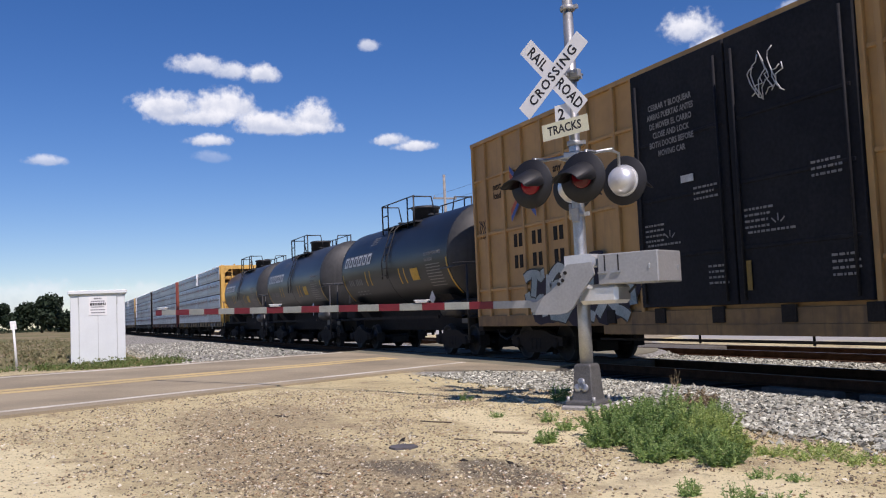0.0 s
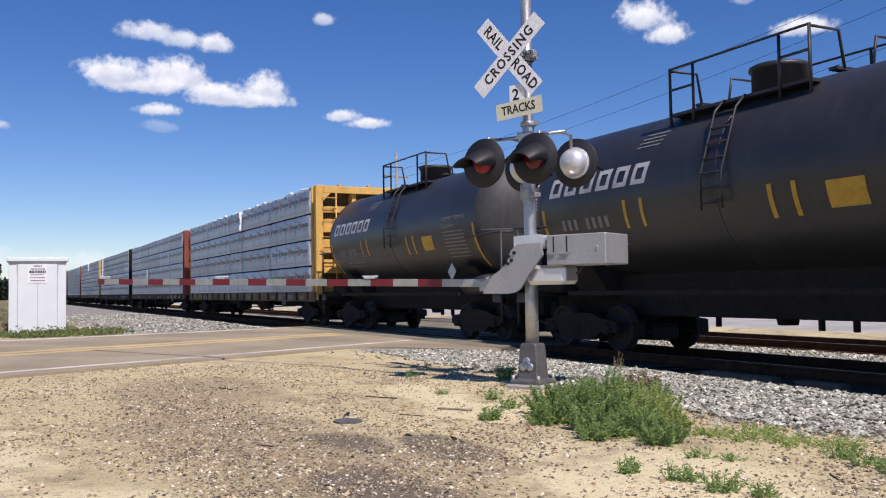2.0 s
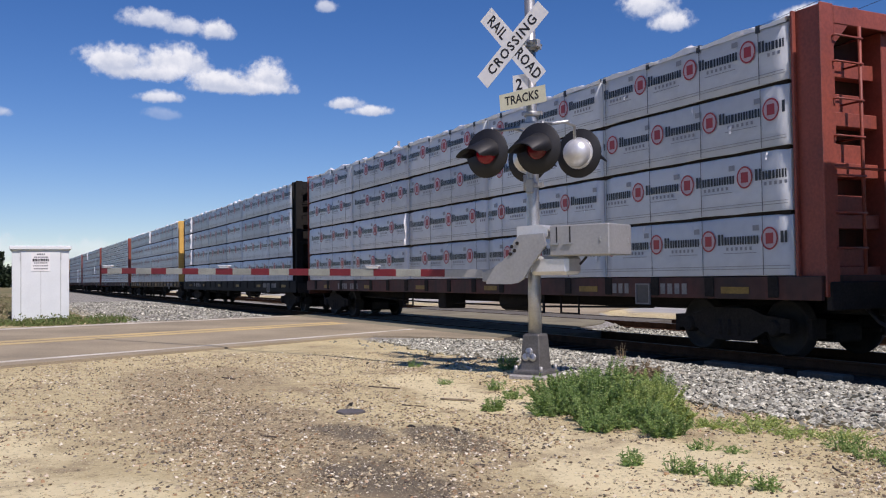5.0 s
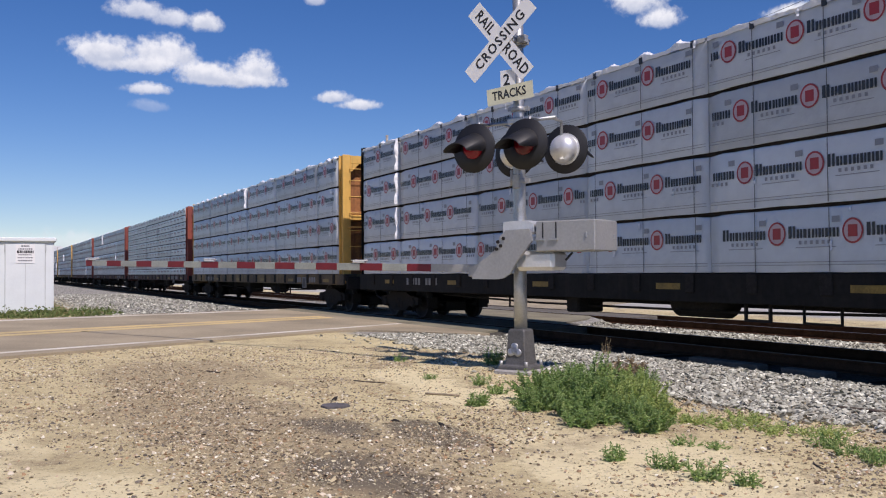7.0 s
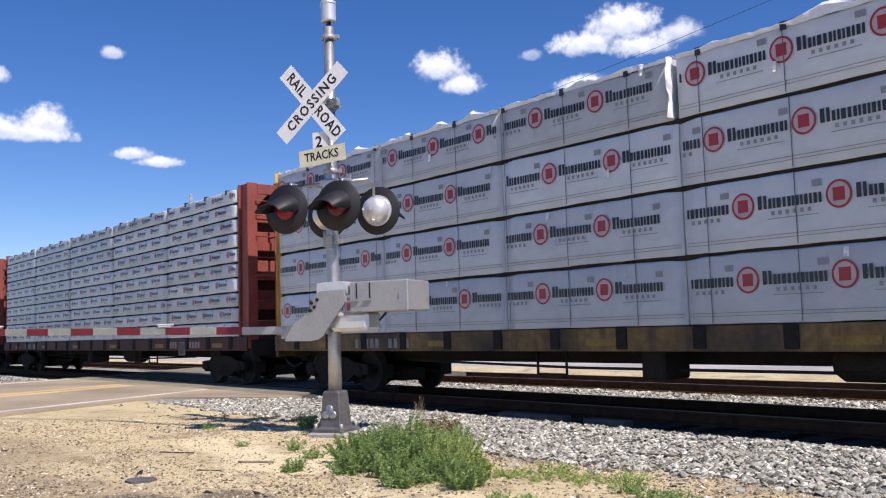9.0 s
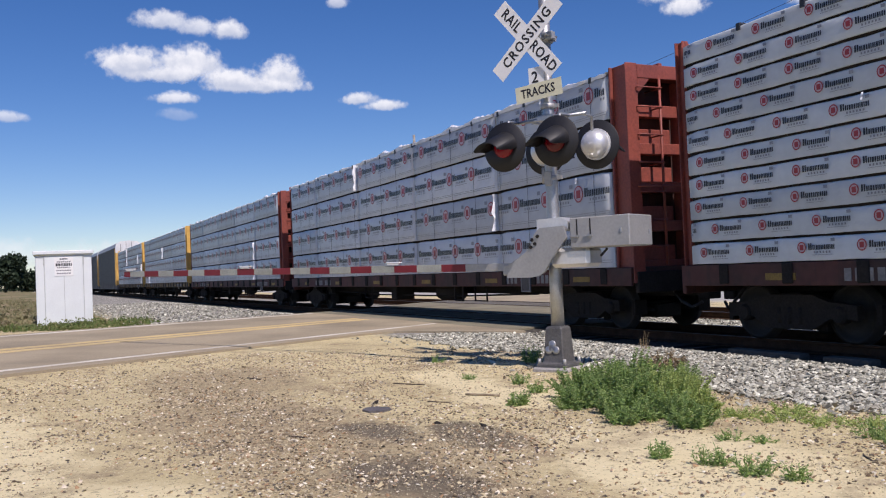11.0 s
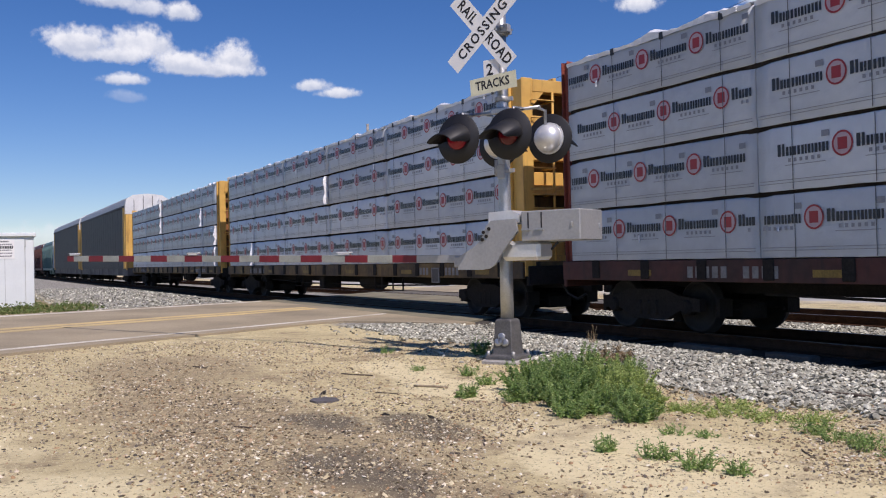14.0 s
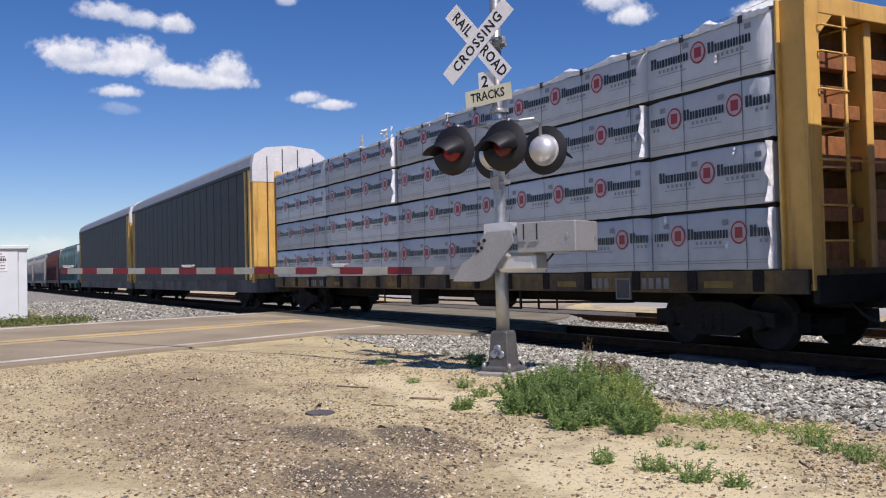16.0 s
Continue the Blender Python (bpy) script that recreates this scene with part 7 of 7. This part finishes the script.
    part("painted_scrawl", bm, M_PURPLE, body, "small purple painted scrawl", "stuff")
    # graffiti: broad bent pale strokes with dark rims over a sprayed dark cloud
    bm = bmesh.new()

    def blob(cx, cz, rx, rz, y, mi, k):
        ring = []
        for j in range(22):
            a = j * math.tau / 22
            q = 1 + 0.10 * math.sin(3 * a + k) + 0.07 * math.sin(7 * a + 2 * k)
            ring.append(bm.verts.new((cx + rx * q * math.cos(a), y, cz + rz * q * math.sin(a))))
        bm.faces.new(ring).material_index = mi

    def stroke(pts, w, y, mi):
        prev = None
        for k, (px, pz) in enumerate(pts):
            ax, az = pts[max(0, k - 1)]
            bx, bz = pts[min(len(pts) - 1, k + 1)]
            n = Vector((az - bz, bx - ax)).normalized() * w / 2
            row = [bm.verts.new((px + n.x, y, pz + n.y)), bm.verts.new((px - n.x, y, pz - n.y))]
            if prev:
                bm.faces.new((prev[0], prev[1], row[1], row[0])).material_index = mi
            prev = row

    for k, (cx, cz, rx, rz) in enumerate(((4.4, 1.75, 1.1, 0.75), (5.6, 1.7, 0.9, 0.7), (3.3, 1.5, 0.9, 0.55), (5.2, 2.2, 0.5, 0.35))):
        blob(cx, cz, rx, rz, -1.534 - 0.0005 * k, 1, k)
    shapes = (
        [(2.25, 2.1), (2.6, 2.2), (3.0, 2.1), (3.15, 2.2)], [(2.72, 2.1), (2.62, 1.6), (2.66, 1.2)], [(2.35, 1.75), (2.4, 1.5), (2.75, 1.45), (3.0, 1.6), (3.1, 1.15)],
        [(3.35, 2.15), (3.3, 1.7), (3.42, 1.15), (3.9, 1.1), (4.15, 1.35), (4.1, 1.75), (3.75, 1.9), (3.4, 1.8)], [(3.4, 2.05), (3.75, 2.3), (4.05, 2.15), (4.0, 1.95)],
        [(4.45, 2.05), (4.5, 1.6), (4.75, 1.15), (5.05, 1.1)], [(4.35, 1.9), (4.7, 1.95)], [(5.0, 2.3), (4.95, 1.8), (5.05, 1.45)],
        [(5.15, 1.15), (5.5, 1.5), (5.85, 1.25), (6.2, 1.1)], [(5.9, 1.7), (6.3, 1.72), (6.35, 1.35)])
    for k, pts in enumerate(shapes):
        fine = []
        for (ax, az), (bx, bz) in zip(pts, pts[1:]):
            fine += [(ax + (bx - ax) * f / 4, az + (bz - az) * f / 4 + 0.03 * math.sin(f * math.pi / 4)) for f in range(4)]
        fine.append(pts[-1])
        stroke(fine, 0.30, -1.537 - 0.0008 * k, 2)
        stroke(fine, 0.23, -1.5374 - 0.0008 * k, 0)
    blob(4.6, 2.35, 0.2, 0.22, -1.548, 0, 5)
    for dx in (-0.08, 0.0, 0.08):
        stroke([(4.6 + dx, 2.30), (4.6 + dx * 1.3, 2.46)], 0.035, -1.549, 2)
    for v in bm.verts:
        v.co.x += 0.28
        v.co.z = 0.85 + (v.co.z - 0.95) * 0.89
    part("graffiti", bm, [M_GRAFF, M_PURPLE, M_BLACK], body, "pale grey-green bent graffiti strokes with dark rims", "stuff")
    for z in (1.3, 1.75, 2.2, 2.65, 3.1, 3.55, 4.0, 4.45):
        bm = bmesh.new()
        tube(bm, (-0.09, -1.30, z), (-0.09, -0.85, z), 0.014, seg=6)
        part("ladder_rung", bm, M_BOX, car)
    for e, sg in ((0.0, -1), (ln, 1)):
        a, b = sorted((e, e + 0.25 * sg))
        part("end_sill", boxes((a, b, -1.4, 1.4, 0.70, 1.10), bevel=0.01), M_TRUCK, car)
        coupler(car, e + 0.1 * sg, sg)
    part("centre_sill", boxes((0.2, ln - 0.2, -0.33, 0.33, 0.62, 1.0), bevel=0.02), M_TRUCK, car)
    bm = bmesh.new()
    pipe(bm, [(5.0, -1.2, 0.55), (13.0, -1.2, 0.55)], 0.025, 6)
    for xx in (6.2, 8.0, 10.5, 12.0):
        tube(bm, (xx, -1.2, 0.5), (xx, -1.2, 0.95), 0.02, seg=6)
    part("underframe_pipe", bm, M_TRUCK, car)
    truck(car, 2.1)
    truck(car, ln - 2.1)
    return car


# ---- autoracks and hoppers
def autorack(label):
    car = thing("autorack_car", label, "autorack", "autorack cars of the train")
    ln, hw = 25.2, 1.50
    part("underframe", boxes((-ln, 0, -1.38, 1.38, 0.62, 1.14), bevel=0.02), M_GRIME, car, "grimy dark underframe side with pale patches")
    core = part("rack_core", boxes((-ln + 0.5, -0.5, -hw + 0.06, hw - 0.06, 1.1, 5.30), bevel=0.01), M_RACK, car)
    n = 20
    for k in range(n):
        a = -0.9 - (ln - 1.8) * (k + 1) / n
        b = -0.9 - (ln - 1.8) * k / n
        for s in (-1, 1):
            y0, y1 = sorted((s * (hw - 0.065), s * (hw - 0.02)))
            part("side_panel", boxes((a + 0.03, b - 0.03, y0, y1, 1.2, 5.18), bevel=0.008), M_RACK, core)
    for x in (-0.45, -0.95, -ln + 0.45, -ln + 0.95):
        for s in (-1, 1):
            y0, y1 = sorted((s * (hw - 0.08), s * hw))
            part("corner_post", boxes((x - 0.10, x + 0.10, y0, y1, 1.1, 5.32), bevel=0.01), M_YELLOW, core, "yellow corner post")
    for s in (-1, 1):
        y0, y1 = sorted((s * (hw - 0.09), s * (hw + 0.005)))
        part("top_rail", boxes((-ln + 0.3, -0.3, y0, y1, 5.20, 5.34), bevel=0.01), M_RACK, core)
    roof = [(-hw, 5.32), (-1.36, 5.72), (-0.95, 6.0), (0.0, 6.10), (0.95, 6.0), (1.36, 5.72), (hw, 5.32)]
    swap = Matrix(((0, 1, 0, 0), (1, 0, 0, 0), (0, 0, 1, 0), (0, 0, 0, 1)))
    bm = bmesh.new()
    plate(bm, roof, -ln + 0.25, -0.25)
    bm.transform(swap)
    bmesh.ops.recalc_face_normals(bm, faces=bm.faces)
    part("roof", bm, M_RACKROOF, car)
    for x0, x1 in ((-0.35, -0.02), (-ln + 0.02, -ln + 0.35)):
        bm = bmesh.new()
        plate(bm, [(-hw + 0.03, 4.75), (-hw + 0.03, 5.36), (-1.38, 5.76), (-0.95, 6.04), (0.0, 6.14), (0.95, 6.04), (1.38, 5.76), (hw - 0.03, 5.36), (hw - 0.03, 4.75)], x0, x1)
        bm.transform(swap)
        bmesh.ops.recalc_face_normals(bm, faces=bm.faces)
        part("end_cap", bm, M_WHITECAR, car, "white arched end cap")
        ed = part("end_door", boxes((x0 + 0.02, x1 - 0.02, -hw + 0.05, hw - 0.05, 1.0, 4.76), bevel=0.02), M_YELLOW, car, "yellow folding end door")
        for y in (-0.9, -0.3, 0.3, 0.9):
            part("door_fold", boxes((x0 - 0.005, x1 + 0.01, y - 0.02, y + 0.02, 1.1, 6.0 if abs(y) < 0.5 else 5.7), bevel=0.004), M_RACK, ed)
    for e, sg in ((0.0, 1), (-ln, -1)):
        coupler(car, e - 0.2 * sg, sg)
    truck(car, -2.8)
    truck(car, -ln + 2.8)
    return car


def hopper(label, paint, ln, end_paint=None):
    car = thing("hopper_car", label, "hopper car", "hopper cars of the train")
    prof = [(-1.35, 1.2), (-1.52, 2.0), (-1.55, 3.4), (-1.42, 4.2), (-1.05, 4.55), (1.05, 4.55), (1.42, 4.2), (1.55, 3.4), (1.52, 2.0), (1.35, 1.2)]
    swap = Matrix(((0, 1, 0, 0), (1, 0, 0, 0), (0, 0, 1, 0), (0, 0, 0, 1)))
    bm = bmesh.new()
    plate(bm, prof, -ln + 1.0, -1.0)
    bm.transform(swap)
    bmesh.ops.recalc_face_normals(bm, faces=bm.faces)
    body = part("body", bm, paint, car)
    for k in range(12):
        x = -1.1 - (ln - 2.2) * k / 11
        part("side_rib", boxes((x - 0.05, x + 0.05, -1.60, -1.50, 1.25, 3.9), bevel=0.01), paint, body)
    part("side_sill", boxes((-ln + 0.3, -0.3, -1.48, -1.36, 0.95, 1.25), (-ln + 0.3, -0.3, 1.36, 1.48, 0.95, 1.25), bevel=0.01), paint, car)
    for x0, x1 in ((-1.0, -0.35), (-ln + 0.35, -ln + 1.0)):
        part("end_frame", boxes((x0, x0 + 0.08, -1.42, 1.42, 1.2, 4.35), (x1 - 0.08, x1, -1.42, 1.42, 1.2, 4.35), bevel=0.01), end_paint or paint, car)
    part("running_board", boxes((-ln + 0.4, -0.4, -0.35, 0.35, 4.62, 4.68)), M_GREYCAR, car)
    for k in range(3):
        x = -ln * (k + 1) / 4
        bm = bmesh.new()
        plate(bm, [(x - 1.5, 1.3), (x + 1.5, 1.3), (x + 0.35, 0.45), (x - 0.35, 0.45)], -0.9, 0.9)
        part("outlet", bm, paint, car)
    for e, sg in ((0.0, 1), (-ln, -1)):
        part("end_sill", boxes((min(e, e - 0.5 * sg), max(e, e - 0.5 * sg), -1.35, 1.35, 0.7, 1.0), bevel=0.01), M_TRUCK, car)
        coupler(car, e - 0.1 * sg, sg)
    truck(car, -2.0)
    truck(car, -ln + 2.0)
    return car


PITCH = 23.3
TRAIN = []   # (car, offset along the train from the first lumber car's load front)
TRAIN.append((boxcar(), 39.32))
hazed_tank = tank_car("dusty, haze-greyed tank car with white block mark and top platform", 1)
TRAIN.append((hazed_tank, 1.68))
TRAIN.append((tank_car("glossy black tank car with white block mark and yellow panel", 2, True), 27.0))


def copy_car(src):
    """A second car of the same build, with its wheels listed for turning."""
    c = copy_thing(src, Matrix())
    have = [(w, x) for w, car, x in SPIN if car == src]
    news = [o for o in c.children_recursive]
    for w, x in have:
        for o in news:
            if o.data == ME_WHEELSET and abs(o.location.x - w.location.x) < 1e-4:
                SPIN.append((o, c, x))
    return c


TRAIN.append((copy_car(hazed_tank), 14.17))
SPECS = (
    ("yellow centre-beam flat car loaded with white-wrapped lumber packs", M_YELLOW, M_YELLOW_DARK, False, False, False),
    ("oxide red centre-beam flat car loaded with white-wrapped lumber packs", M_RED, M_RED_DARK, False, False, False),
    ("black centre-beam flat car loaded with white-wrapped lumber packs", M_BLACKCAR, M_BLACKCAR, False, False, False),
    ("yellow centre-beam flat car with two-panel ends and white-wrapped lumber", M_YELLOW, M_YELLOW_DARK, False, True, False),
    ("oxide red centre-beam flat car loaded with small grey-wrapped lumber packs", M_RED, M_RED_DARK, True, False, True),
    ("orange-red centre-beam flat car loaded with white-wrapped lumber packs", M_RED, M_RED_DARK, False, False, False),
    ("oxide red centre-beam flat car with white-wrapped lumber and maroon sill", M_RED, M_RED_DARK, False, False, True),
    ("yellow centre-beam flat car with rust-streaked sill and wrapped lumber", M_YELLOW, M_YELLOW_DARK, False, False, True),
    ("yellow centre-beam flat car with loosely wrapped white lumber packs", M_YELLOW, M_YELLOW_DARK, False, False, False),
)
# per car: where its columns of packs meet, rings printed on each tier from the bottom, and gaps before a column
LOADS = {
    0: ((-5.05, -9.52, -11.9, -16.7), ((-12.79, -11.58, -8.64), (-12.39, -10.91, -9.29), (-12.37, -11.16, -9.26), (-12.15, -11.62, -8.47)), ((2, 3),)),
    2: ((-3.2, -7.49, -10.53, -14.6, -18.7), ((-19.1, -17.83, -8.66, -7.41), (-19.5, -18.28, -9.85, -6.76), (-19.57, -17.83, -10.05, -6.82), (-20.12, -18.31, -10.05, -7.04)), ((5, 1), (5, 2), (5, 3))),
    3: ((-1.95, -6.6, -10.6, -14.0, -17.3), ((-19.7, -16.2, -7.28, -6.07, -1.05), (-19.1, -16.56, -10.75, -9.71, -6.21, -1.73), (-19.15, -8.86, -6.09, -1.35), (-19.85, -10.77, -10.29, -5.56, -1.13)), ((3, 3),)),
    5: ((-4.3, -9.0, -13.5, -18.0), ((-19.23, -16.9), (-18.97, -16.93), (-19.28, -17.53), (-19.97, -17.01)), ()),
    6: ((-4.1, -8.3, -12.4, -16.9), ((-19.87, -15.98, -5.29, -2.59), (-19.32, -15.52, -5.32, -2.6), (-18.73, -15.58, -5.88, -2.2), (-19.2, -16.78, -6.47, -1.45)), ((1, 0), (1, 1))),
    7: ((-5.85, -10.0, -14.2, -17.8), ((-2.78,), (-6.63, -2.76), (-2.24,), (-6.76, -2.27)), ()),
    8: ((-2.5, -6.9, -11.7, -16.6), ((-3.19, -0.68), (-4.93, -1.25), (-3.67, -0.69), (-3.74, -1.36)), ((0, 0), (0, 1), (1, 2), (3, 2), (3, 3))),
}
for k, (label, paint, sill, small, wide, caution) in enumerate(SPECS):
    TRAIN.append((lumber_car("lumber_car", label, paint, sill, 100 + k, small, wide, caution, k == 8, *LOADS.get(k, ((), (), ())), k == 2), -PITCH * k if k else 0.3))
TAIL = -PITCH * 9 - 0.55
rack = autorack("dark-panelled autorack car with yellow ends and pale roof")
TRAIN.append((rack, TAIL))
TRAIN.append((copy_car(rack), TAIL - 26.05))
x = TAIL - 52.4
for label, paint, ln in (("faded teal covered hopper car with white end", M_TEAL, 15.2), ("maroon covered hopper car", M_MAROON, 13.4), ("grey covered hopper car", M_GREYCAR, 17.2), ("grey covered hopper car", M_GREYCAR, 17.2), ("grey covered hopper car", M_GREYCAR, 17.2), ("grey covered hopper car", M_GREYCAR, 17.2), ("maroon covered hopper car", M_MAROON, 17.2)):
    TRAIN.append((hopper(label, paint, ln, M_WHITECAR if paint == M_TEAL else None), x))
    x -= ln + 0.9

# ---------------------------------------------------------------- what moves
# front of the first lumber load along the track, by the second
ALONG = [(0.0, -59.55), (0.5, -52.10), (1.0, -44.75), (1.5, -37.18), (2.0, -29.85), (2.5, -22.45), (3.0, -15.00), (3.5, -7.60), (4.0, -0.40), (4.5, 7.05), (7.0, 44.00), (7.5, 51.45), (8.0, 58.90), (8.5, 66.20), (9.0, 73.60),
         (9.5, 81.00), (10.0, 88.35), (12.5, 125.50), (13.0, 132.95), (13.5, 140.40), (14.0, 147.87), (14.5, 155.50), (15.0, 162.90), (15.5, 170.35), (16.0, 178.00)]


def along(t):
    for (t0, a), (t1, b) in zip(ALONG, ALONG[1:]):
        if t <= t1:
            return a + (b - a) * (t - t0) / (t1 - t0)
    return ALONG[-1][1]


def motions():
    for car, off in TRAIN:
        walk(car, [(t, pose(a + off, TRACK_Y, RAIL)) for t, a in ALONG])
    offs = {car: off for car, off in TRAIN}
    last = round(16.0 * FPS)
    for w, car, x in SPIN:
        rows = []
        for k in range(last + 1):
            pos = along(k / FPS) + offs[car] + x
            if -75 < pos < 8:
                rows.append((k / FPS, pose(x, 0, 0.42, 0, math.degrees(pos / 0.42) % 360, 0)))
        if not rows:
            rows = [(0.0, pose(x, 0, 0.42))]
        if rows[0][0] > 0:
            rows.insert(0, (0.0, rows[0][1]))
        if rows[-1][0] < 16.0:
            rows.append((16.0, rows[-1][1]))
        walk(w, rows)


motions()
